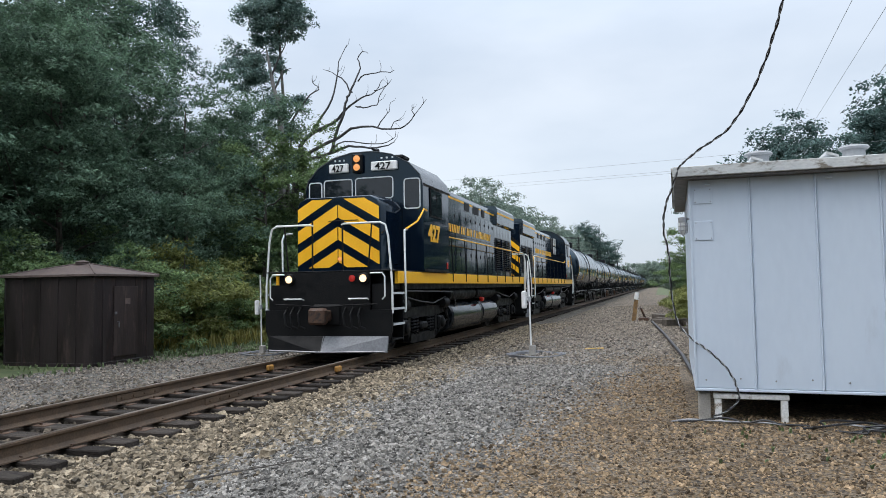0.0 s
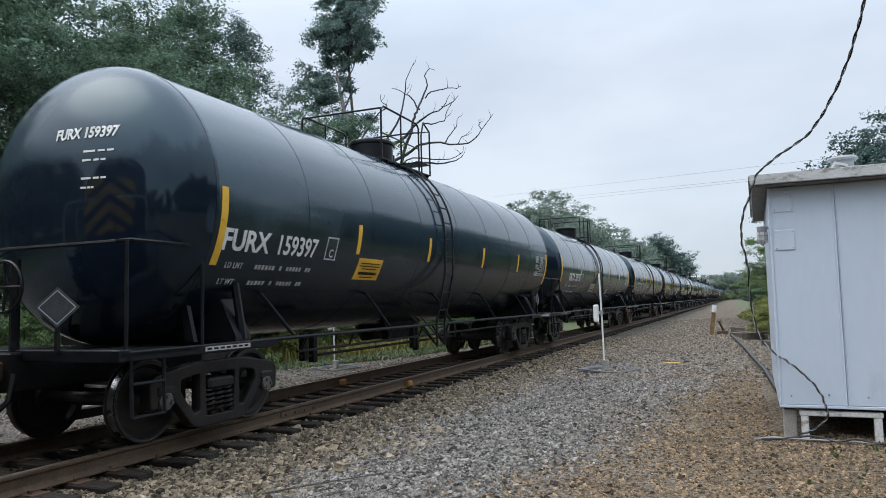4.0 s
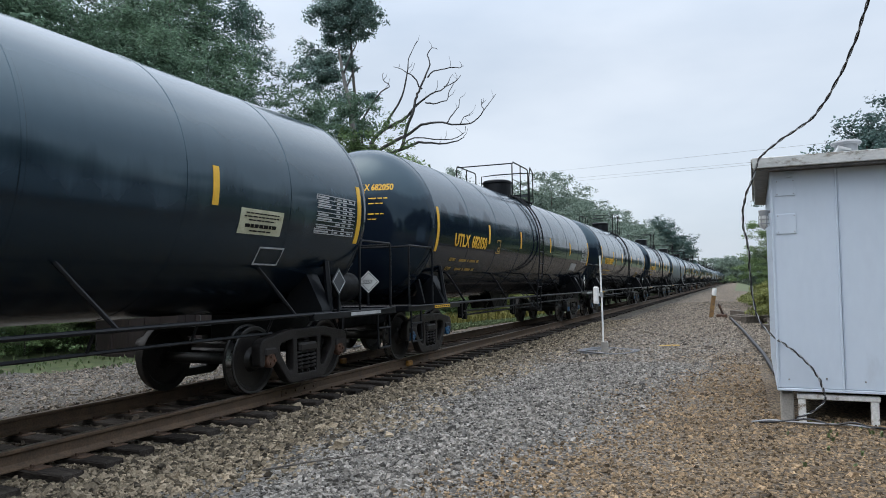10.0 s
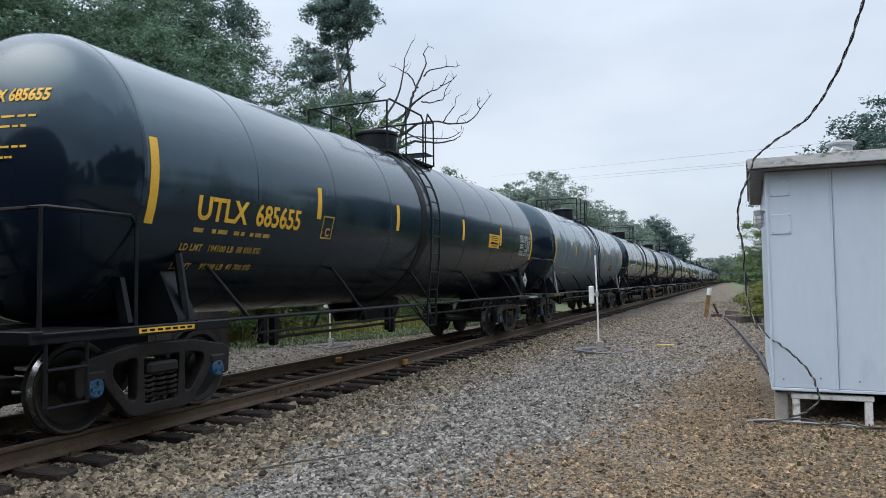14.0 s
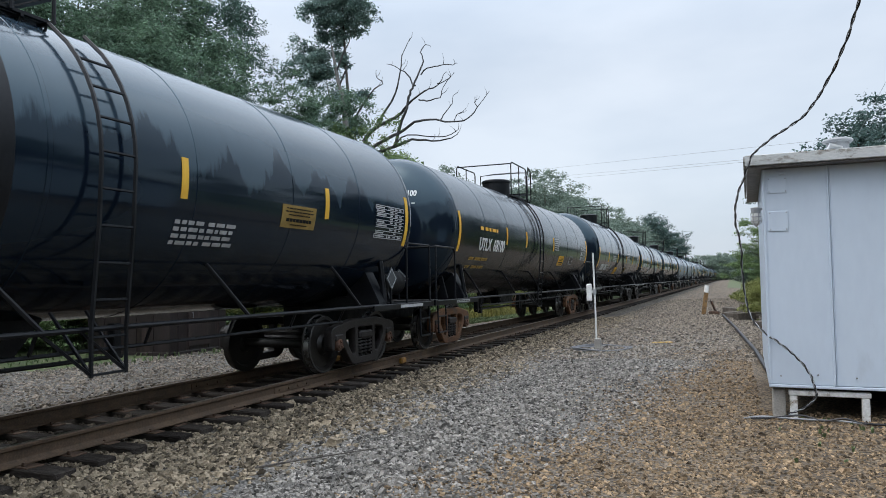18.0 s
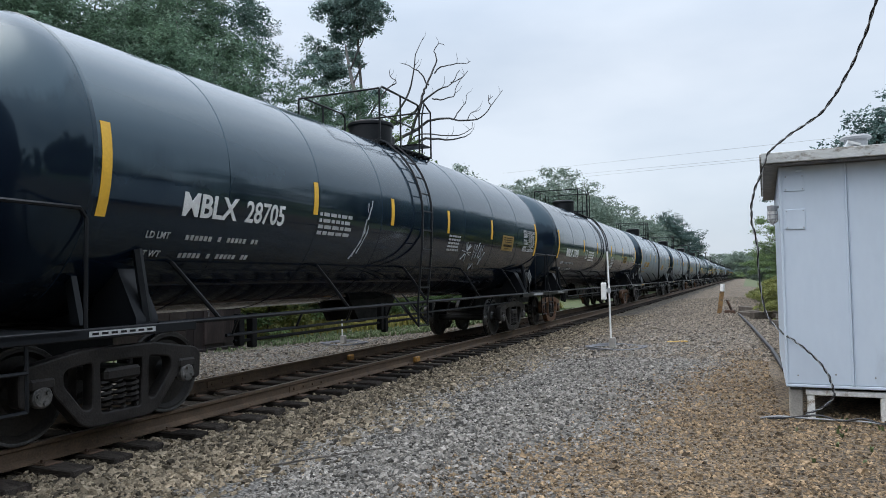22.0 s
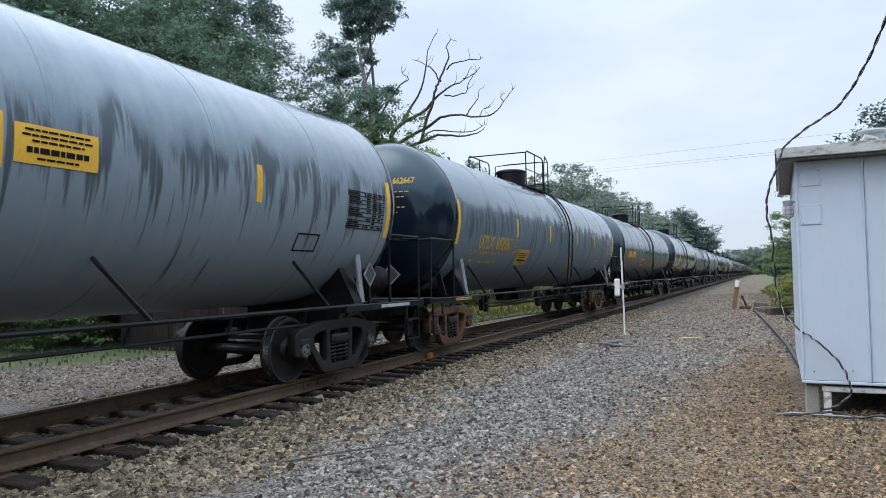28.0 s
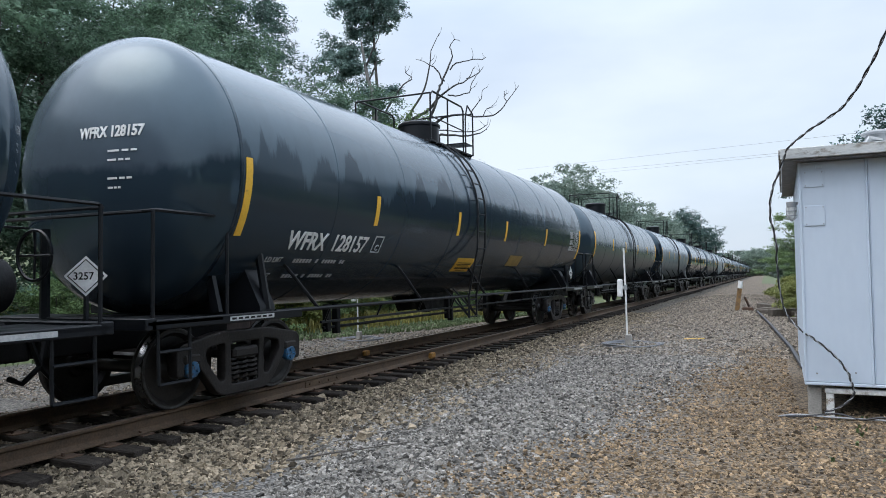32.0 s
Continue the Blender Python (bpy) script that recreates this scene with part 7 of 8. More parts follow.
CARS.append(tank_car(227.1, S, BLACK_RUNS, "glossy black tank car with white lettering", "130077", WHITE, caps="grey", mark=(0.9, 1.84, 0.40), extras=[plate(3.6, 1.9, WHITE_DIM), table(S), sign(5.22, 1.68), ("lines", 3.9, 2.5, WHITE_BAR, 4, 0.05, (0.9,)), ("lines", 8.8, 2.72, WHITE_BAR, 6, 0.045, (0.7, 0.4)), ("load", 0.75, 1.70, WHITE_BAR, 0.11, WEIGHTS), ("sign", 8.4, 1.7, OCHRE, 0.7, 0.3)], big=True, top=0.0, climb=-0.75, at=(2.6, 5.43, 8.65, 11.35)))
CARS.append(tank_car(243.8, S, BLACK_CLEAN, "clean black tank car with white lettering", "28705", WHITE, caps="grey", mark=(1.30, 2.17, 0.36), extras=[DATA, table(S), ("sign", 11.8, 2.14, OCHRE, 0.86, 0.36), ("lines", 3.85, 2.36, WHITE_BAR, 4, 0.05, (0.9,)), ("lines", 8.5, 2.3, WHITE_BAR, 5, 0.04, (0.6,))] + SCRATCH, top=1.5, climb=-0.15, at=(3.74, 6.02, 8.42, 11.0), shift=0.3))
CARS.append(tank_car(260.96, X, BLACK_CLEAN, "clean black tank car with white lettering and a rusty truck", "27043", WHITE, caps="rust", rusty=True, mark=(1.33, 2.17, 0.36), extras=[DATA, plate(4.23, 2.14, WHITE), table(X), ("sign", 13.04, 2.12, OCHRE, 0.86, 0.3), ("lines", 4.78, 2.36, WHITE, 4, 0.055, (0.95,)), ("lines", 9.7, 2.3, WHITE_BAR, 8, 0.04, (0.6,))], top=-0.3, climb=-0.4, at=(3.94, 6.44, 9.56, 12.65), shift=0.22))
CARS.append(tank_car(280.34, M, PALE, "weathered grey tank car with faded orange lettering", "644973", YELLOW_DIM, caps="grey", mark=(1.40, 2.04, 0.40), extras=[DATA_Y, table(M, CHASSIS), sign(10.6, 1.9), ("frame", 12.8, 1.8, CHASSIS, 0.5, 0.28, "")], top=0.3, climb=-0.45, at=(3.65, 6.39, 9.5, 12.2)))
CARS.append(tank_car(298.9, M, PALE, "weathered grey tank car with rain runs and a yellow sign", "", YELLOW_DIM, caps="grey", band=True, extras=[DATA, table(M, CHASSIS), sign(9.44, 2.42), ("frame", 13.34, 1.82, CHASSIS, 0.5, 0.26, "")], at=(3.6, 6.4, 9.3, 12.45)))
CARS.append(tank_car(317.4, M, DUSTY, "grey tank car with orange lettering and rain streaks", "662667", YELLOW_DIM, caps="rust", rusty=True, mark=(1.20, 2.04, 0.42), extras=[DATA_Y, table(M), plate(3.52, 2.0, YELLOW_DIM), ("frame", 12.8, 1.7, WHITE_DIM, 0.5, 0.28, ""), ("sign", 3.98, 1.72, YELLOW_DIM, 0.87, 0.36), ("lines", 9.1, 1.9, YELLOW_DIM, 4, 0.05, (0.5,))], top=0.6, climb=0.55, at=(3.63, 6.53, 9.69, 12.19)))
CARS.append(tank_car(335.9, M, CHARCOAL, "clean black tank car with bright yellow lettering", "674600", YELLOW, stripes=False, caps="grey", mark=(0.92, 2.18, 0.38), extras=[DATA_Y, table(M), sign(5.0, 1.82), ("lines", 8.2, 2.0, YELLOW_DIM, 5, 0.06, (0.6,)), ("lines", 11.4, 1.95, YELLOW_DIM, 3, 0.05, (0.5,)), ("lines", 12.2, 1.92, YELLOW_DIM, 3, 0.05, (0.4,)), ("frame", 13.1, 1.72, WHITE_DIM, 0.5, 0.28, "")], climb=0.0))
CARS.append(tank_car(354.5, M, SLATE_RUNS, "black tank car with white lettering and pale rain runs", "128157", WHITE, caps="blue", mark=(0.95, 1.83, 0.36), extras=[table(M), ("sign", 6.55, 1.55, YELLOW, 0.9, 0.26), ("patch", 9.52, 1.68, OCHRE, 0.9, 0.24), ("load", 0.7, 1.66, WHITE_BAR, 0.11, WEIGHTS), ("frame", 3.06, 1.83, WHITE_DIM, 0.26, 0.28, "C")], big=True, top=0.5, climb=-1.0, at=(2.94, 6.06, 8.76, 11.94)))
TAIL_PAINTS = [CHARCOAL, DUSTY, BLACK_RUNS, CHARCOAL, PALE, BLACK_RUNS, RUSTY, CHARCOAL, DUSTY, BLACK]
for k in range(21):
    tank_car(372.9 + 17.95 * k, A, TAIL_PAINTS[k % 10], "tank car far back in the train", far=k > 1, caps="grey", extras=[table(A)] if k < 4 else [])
for i, c in enumerate(CARS):
    L = (S, M, M, A, A, A, S, A, S, S, S, S, X, M, M, M, M, M)[i]
    if i in (4, 5, 6, 13, 15, 16, 17, 7):
        placard(c, L - 0.5, 1, dark=False)
    else:
        placard(c, L - 0.5, 1, dark=True)
    placard(c, -1.35, -1, dark=i not in (4, 5, 13, 16, 17))

# ---- trees ----
def leaf_mat(name, c1, c2):
    m = mat(name, c1, c2, 0.55, 0.7, scale=0.5, fine=6.0, bump=0.0, each=0.45, island=True, spec=0.25)
    n, l = m.node_tree.nodes, m.node_tree.links
    b = n["Principled BSDF"]
    tr = n.new("ShaderNodeBsdfTranslucent")
    l.new(b.inputs["Base Color"].links[0].from_socket, tr.inputs["Color"])
    mx = n.new("ShaderNodeMixShader")
    mx.inputs[0].default_value = 0.38
    l.new(b.outputs[0], mx.inputs[1])
    l.new(tr.outputs[0], mx.inputs[2])
    l.new(mx.outputs[0], n["Material Output"].inputs["Surface"])
    return m


LEAF = {
    "oak": leaf_mat("leaf_oak", (0.070, 0.124, 0.084), (0.156, 0.240, 0.156)),
    "dark": leaf_mat("leaf_dark", (0.052, 0.098, 0.086), (0.122, 0.196, 0.160)),
    "light": leaf_mat("leaf_light", (0.104, 0.170, 0.074), (0.214, 0.294, 0.126)),
    "yellow": leaf_mat("leaf_yellowing", (0.119, 0.143, 0.042), (0.223, 0.232, 0.071)),
    # paler and bluer than the near leaves: distance haze mixed into the colour
    "far": leaf_mat("leaf_far_hazed", (0.124, 0.172, 0.142), (0.226, 0.284, 0.226)),
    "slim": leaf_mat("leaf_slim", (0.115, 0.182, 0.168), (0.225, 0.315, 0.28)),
    "pine": leaf_mat("leaf_pine", (0.050, 0.092, 0.086), (0.108, 0.168, 0.150)),
}
BARK = mat("bark", (0.045, 0.038, 0.032), (0.13, 0.115, 0.10), 0.9, scale=4.0, fine=30.0, bump=0.8, stretch=(2, 2, 0.4))
SNAG = mat("weathered_snag", (0.11, 0.105, 0.10), (0.22, 0.21, 0.20), 0.9, scale=4.0, fine=30.0, bump=0.6, stretch=(2, 2, 0.4))
DEADWOOD = mat("dead_wood", (0.035, 0.034, 0.036), (0.085, 0.082, 0.082), 0.85, scale=4.0, fine=30.0, bump=0.5)


def crown_mesh(name, material, seed, blobs, leaves, leaf, droop=0.25, clumps=16):
    """Leaves in sprays over the outer shell of several uneven lobes, thinner inside, with gaps."""
    rng = np.random.default_rng(seed)
    cs = np.array([b[:3] for b in blobs], float)
    rs = np.array([b[3:6] if len(b) >= 6 else (b[3],) * 3 for b in blobs], float)
    # every lobe breaks up into clumps on its outside, so that dark gaps show between them
    share = (rs[:, 0] * rs[:, 2]) / (rs[:, 0] * rs[:, 2]).sum()
    nc = len(blobs) * clumps
    lobe = rng.choice(len(blobs), nc, p=share)
    cd = rng.normal(size=(nc, 3))
    cd /= np.linalg.norm(cd, axis=1)[:, None]
    cd[:, 2] = np.where(cd[:, 2] < -0.5, -cd[:, 2], cd[:, 2])
    cs = cs[lobe] + cd * rs[lobe] * rng.uniform(0.55, 1.05, nc)[:, None]
    rs = rs[lobe] * rng.uniform(0.22, 0.46, nc)[:, None] * np.array([1.0, 1.0, 0.9])
    share = (rs[:, 0] * rs[:, 2]) / (rs[:, 0] * rs[:, 2]).sum()
    sprays = max(20, leaves // 14)
    pick = rng.choice(nc, sprays, p=share)
    d = rng.normal(size=(sprays, 3))
    d /= np.linalg.norm(d, axis=1)[:, None]
    d[:, 2] = np.where(d[:, 2] < -0.35, -d[:, 2] * 0.6, d[:, 2])
    k = rng.uniform(0.0, 1.0, sprays) ** 0.45
    wob = 1 + 0.22 * np.sin(d[:, 0] * 5 + seed) * np.cos(d[:, 1] * 6 + 2 * seed) + 0.12 * np.sin(d[:, 2] * 9)
    c = cs[pick] + d * rs[pick] * (k * wob)[:, None]
    n = sprays * 14
    idx = np.repeat(np.arange(sprays), 14)
    spray_r = leaf * 3.4
    p = c[idx] + rng.normal(0, 1, (n, 3)) * spray_r * np.array([0.6, 0.6, 0.35])
    p[:, 2] -= droop * leaf * np.abs(rng.normal(0, 1, n))
    nor = d[idx] * 0.7 + rng.normal(0, 0.55, (n, 3)) + np.array([0, 0, 0.8])
    nor /= np.linalg.norm(nor, axis=1)[:, None]
    a = np.cross(nor, rng.normal(size=(n, 3)))
    a /= np.linalg.norm(a, axis=1)[:, None]
    b = np.cross(nor, a)
    s = leaf * rng.lognormal(0, 0.28, n)[:, None]
    fold = nor * s * 0.22
    v = np.stack([p - a * s, p + b * s * 0.55 - fold, p + a * s, p - b * s * 0.55 - fold], 1).reshape(-1, 3)
    me = bpy.data.meshes.new(name)
    o = np.arange(n)[:, None] * 4
    f = np.concatenate([o + np.array([0, 1, 2]), o + np.array([0, 2, 3])], 1).reshape(-1, 3)
    me.from_pydata(v.tolist(), [], f.tolist())
    me.materials.append(material)
    return me


def limb_shape(h, r, seed, lean=0.05, forks=7, spread=0.32):
    rng = random.Random(seed)
    s = Shape()
    top = [(0, 0, -0.3)]
    x = y = 0.0
    for i in range(1, 8):
        x += rng.uniform(-1, 1) * lean * h / 7
        y += rng.uniform(-1, 1) * lean * h / 7
        top.append((x, y, h * 0.92 * i / 7))
    s.tube(top, r, 8, r * 0.18)
    limbs = Shape()
    for i in range(forks):
        k = 2 + i * 4.2 / forks
        j = int(k)
        p = Vector(top[j]).lerp(Vector(top[min(7, j + 1)]), k - j)
        a = rng.uniform(0, 6.28)
        ln = h * spread * rng.uniform(0.6, 1.1) * (1.15 - k / 9)
        e1 = p + Vector((math.cos(a), math.sin(a), 0.45)) * ln * 0.5
        e2 = p + Vector((math.cos(a + 0.25), math.sin(a + 0.25), 0.75)) * ln
        limbs.tube([p, e1, e2], r * 0.34, 6, r * 0.06)
        limbs.tube([e1, e1 + Vector((math.cos(a - 0.8), math.sin(a - 0.8), 0.6)) * ln * 0.45], r * 0.18, 5, r * 0.04)
    return s, limbs


def lobes(h, w, seed, low=0.28, n=9):
    rng = random.Random(seed)
    out = []
    for i in range(n):
        z = low + (0.94 - low) * i / (n - 1)
        prof = math.sin(math.pi * min(1, (z - low) / (1 - low) * 0.82 + 0.16)) ** 0.6
        a = rng.uniform(0, 6.28)
        q = w * 0.5 * prof
        out.append((math.cos(a) * q * 0.55, math.sin(a) * q * 0.55, h * z, q * rng.uniform(0.62, 0.9), q * rng.uniform(0.62, 0.9), h * 0.15 * rng.uniform(0.8, 1.25)))
    return out


def tree_kind(name, label, h, w, leafs, n, leaf, seed, low=0.28, trunk=0.16, lob=9, blobs=None, forks=7):
    t = thing(name, label, "tree", at=(0, 0, -50))
    tr, li = limb_shape(h, trunk, seed, 0.05, forks)
    if not forks:
        tr = Shape().tube(glide([(-0.2, 0.5, -0.3), (-0.2, 0.5, 9.0), (-0.55, 0.4, 15.0), (-0.7, 0.3, h)], 3), trunk, 8, 0.03)
    part("trunk", tr, BARK, t)
    if forks:
        part("limbwork", li, BARK, t)
    part("crown", crown_mesh("crown", LEAF[leafs], seed, blobs or lobes(h, w, seed, low, lob), n, leaf), LEAF[leafs], t)
    return t


# the slim tree's crown: tufts left and right of its stem, with open sky between
SLIM_TUFTS = ((-1.9, 18.6, 0.93), (-0.7, 18.2, 1.04), (0.4, 17.9, 1.04), (1.2, 17.0, 0.67), (0.7, 16.6, 0.6), (-2.1, 17.4, 0.82), (-1.1, 16.8, 1.04), (-0.2, 17.0, 0.74), (-1.6, 16.0, 0.74), (-0.8, 15.9, 0.56),
              (-3.4, 15.9, 0.52), (-2.8, 15.3, 0.82), (-3.8, 14.9, 0.67), (-2.4, 14.4, 0.89), (-1.3, 14.8, 0.74), (-1.9, 13.5, 0.89), (-2.8, 13.9, 0.74), (-0.9, 13.8, 0.56), (-1.1, 12.6, 0.74), (-0.4, 12.4, 0.67),
              (0.5, 12.3, 0.67), (0.9, 11.5, 0.56), (-0.6, 11.4, 0.74), (-1.5, 12.0, 0.74), (0.2, 19.5, 1.12), (-1.3, 19.8, 1.12), (-1.0, 10.4, 0.82), (-2.1, 11.0, 0.82), (0.0, 10.7, 0.6))
SLIM = [(x, 0.7 * math.sin(5 * x + 3 * z), z, r * 1.2, r * 1.1, r * 1.1) for x, z, r in SLIM_TUFTS]
TREES = {
    "a": tree_kind("broadleaf_tree", "broadleaf tree in full dull green leaf at the wood's edge", 15.0, 9.5, "oak", 84000, 0.062, 1, 0.06, lob=13),
    "b": tree_kind("broadleaf_tree", "tall dark broadleaf tree in full leaf", 17.0, 9.0, "dark", 84000, 0.062, 2, 0.08, lob=13),
    "c": tree_kind("broadleaf_tree", "pale green young tree beside the gravel", 8.0, 5.5, "light", 30000, 0.056, 3, 0.06),
    "d": tree_kind("broadleaf_tree", "leafy green tree behind the line", 12.0, 8.5, "oak", 70000, 0.060, 4, 0.06, lob=12),
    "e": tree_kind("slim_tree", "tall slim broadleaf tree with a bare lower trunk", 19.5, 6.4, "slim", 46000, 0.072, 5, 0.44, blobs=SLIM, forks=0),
    "f": tree_kind("shrub", "low green shrub at the edge of the gravel", 2.6, 3.4, "light", 12000, 0.042, 6, 0.03, 0.04),
    "g": tree_kind("shrub", "yellowing shrub at the edge of the gravel", 2.0, 2.6, "yellow", 10000, 0.038, 7, 0.03, 0.03),
    "h": tree_kind("distant_tree", "dull green tree beside the railway, distance haze painted into its leaf colour", 11.0, 9.0, "far", 38000, 0.10, 8, 0.05, lob=20),
    "n": tree_kind("distant_tree", "dull green tree beside the railway, distance haze painted into its leaf colour", 11.0, 9.0, "far", 7000, 0.26, 12, 0.05, lob=11),
    "k": tree_kind("pine_tree", "dark dense evergreen standing beside the line", 10.0, 7.0, "pine", 44000, 0.085, 9, 0.06, lob=24),
}


def plant(kind, x, y, s=1.0, rz=0.0, z=None):
    o = copy_thing(TREES[kind], Matrix.Identity(4))
    o.matrix_world = pose(x, y, ground_z(x, y) if z is None else z, 0, 0, rz) @ Matrix.Diagonal((s, s, s, 1))
    return o


rngt = random.Random(11)
for kind, x, y, s in (("a", -20.5, 13.5, 0.95), ("a", -24.0, 17.5, 0.98), ("d", -19.0, 19.0, 0.9), ("a", -22.5, 23.5, 1.05), ("h", -28.0, 24.0, 1.35), ("d", -19.2, 25.5, 0.85),
                      ("b", -26.2, 30.0, 0.95), ("d", -20.2, 31.5, 0.96), ("c", -16.7, 31.4, 1.16), ("c", -18.0, 30.0, 1.10), ("e", -20.2, 36.0, 1.0), ("c", -17.9, 36.8, 1.12), ("h", -26.5, 70.0, 1.12), ("a", -27.5, 8.0, 1.0), ("d", -22.0, 7.0, 1.0), ("a", -33.0, 32.0, 1.1),
                      ("d", -22.5, 44.0, 0.8), ("d", -17.2, 38.0, 0.55), ("a", -27.0, 40.0, 0.72),
                      ("h", -20.5, 84.0, 1.25), ("h", -24.0, 92.0, 1.3), ("h", -17.8, 76.0, 0.75), ("k", -9.9, 112.0, 1.1), ("k", -11.8, 118.0, 0.95), ("h", -17.0, 70.0, 1.15), ("h", -21.8, 72.0, 1.0), ("h", -14.4, 76.0, 0.95), ("h", -15.6, 88.0, 1.05), ("h", -14.4, 99.0, 1.0), ("h", -14.2, 108.0, 0.95), ("h", -13.0, 124.0, 1.05), ("h", -12.4, 140.0, 1.0),
                      ("c", 1.6, 44.0, 0.62), ("c", 2.6, 50.0, 0.6), ("c", 3.4, 40.0, 0.55), ("k", 8.0, 54.0, 1.36), ("k", 13.6, 52.0, 1.46), ("a", 18.5, 50.0, 0.98), ("a", 27.0, 46.0, 0.95), ("d", 10.0, 62.0, 0.9), ("k", 18.0, 58.0, 1.6), ("a", 30.0, 34.0, 0.75)):
    plant(kind, x, y, s, 0.0 if kind == "e" else rngt.uniform(0, 360))
for i in range(26):
    y = 11.5 + i * 1.35
    plant("f" if i % 3 else "g", -16.4 + 1.4 * math.sin(i * 1.9) - (2.0 if y < 13 else 0) + 0.05 * (y - 12), y, 0.65 + 0.5 * rngt.random(), rngt.uniform(0, 360))
for kind, x, y, s in (("g", -15.3, 20.3, 1.7), ("g", -14.9, 17.6, 1.0), ("f", -17.8, 15.6, 1.2), ("c", -18.6, 20.5, 0.5), ("g", -15.4, 23.5, 1.5)):
    plant(kind, x, y, s, rngt.uniform(0, 360))
for i in range(12):
    plant("g", 1.1 + 0.9 * rngt.random(), 27.0 + 1.9 * i, 0.45 + 0.35 * rngt.random(), rngt.uniform(0, 360))
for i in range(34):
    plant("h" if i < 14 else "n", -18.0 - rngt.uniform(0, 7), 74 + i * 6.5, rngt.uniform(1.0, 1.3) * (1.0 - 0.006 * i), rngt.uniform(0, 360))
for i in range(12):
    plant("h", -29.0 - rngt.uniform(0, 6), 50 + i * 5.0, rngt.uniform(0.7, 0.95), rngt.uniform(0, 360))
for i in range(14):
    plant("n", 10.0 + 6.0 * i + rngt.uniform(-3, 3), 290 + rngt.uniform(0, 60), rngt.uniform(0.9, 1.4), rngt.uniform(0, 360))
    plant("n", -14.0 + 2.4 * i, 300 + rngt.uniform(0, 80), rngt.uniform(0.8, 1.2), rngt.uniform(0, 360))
for i in range(1, 16, 2):
    plant("b" if i % 2 else "a", -38.0 - rngt.uniform(0, 6), 4 + i * 3.6, rngt.uniform(0.75, 0.95), rngt.uniform(0, 360))
# unseen woods added round the camera: they block low light and darken flank reflections
for i in range(17):
    plant("n", 23.0 + rngt.uniform(0, 5.0) + 0.12 * max(0, -26 + 3.4 * i), -26 + 3.4 * i, rngt.uniform(1.05, 1.35), rngt.uniform(0, 360))
for i in range(9):
    plant("n", -26 + 4.6 * i, -24.0 - rngt.uniform(0, 5), rngt.uniform(0.55, 0.8), rngt.uniform(0, 360))
for i in range(6):
    plant("n", -24.0 - rngt.uniform(0, 4), -20 + 4.8 * i, rngt.uniform(0.9, 1.1), rngt.uniform(0, 360))
for o in list(TREES.values()):
    for c in list(o.children_recursive) + [o]:
        bpy.data.objects.remove(c)


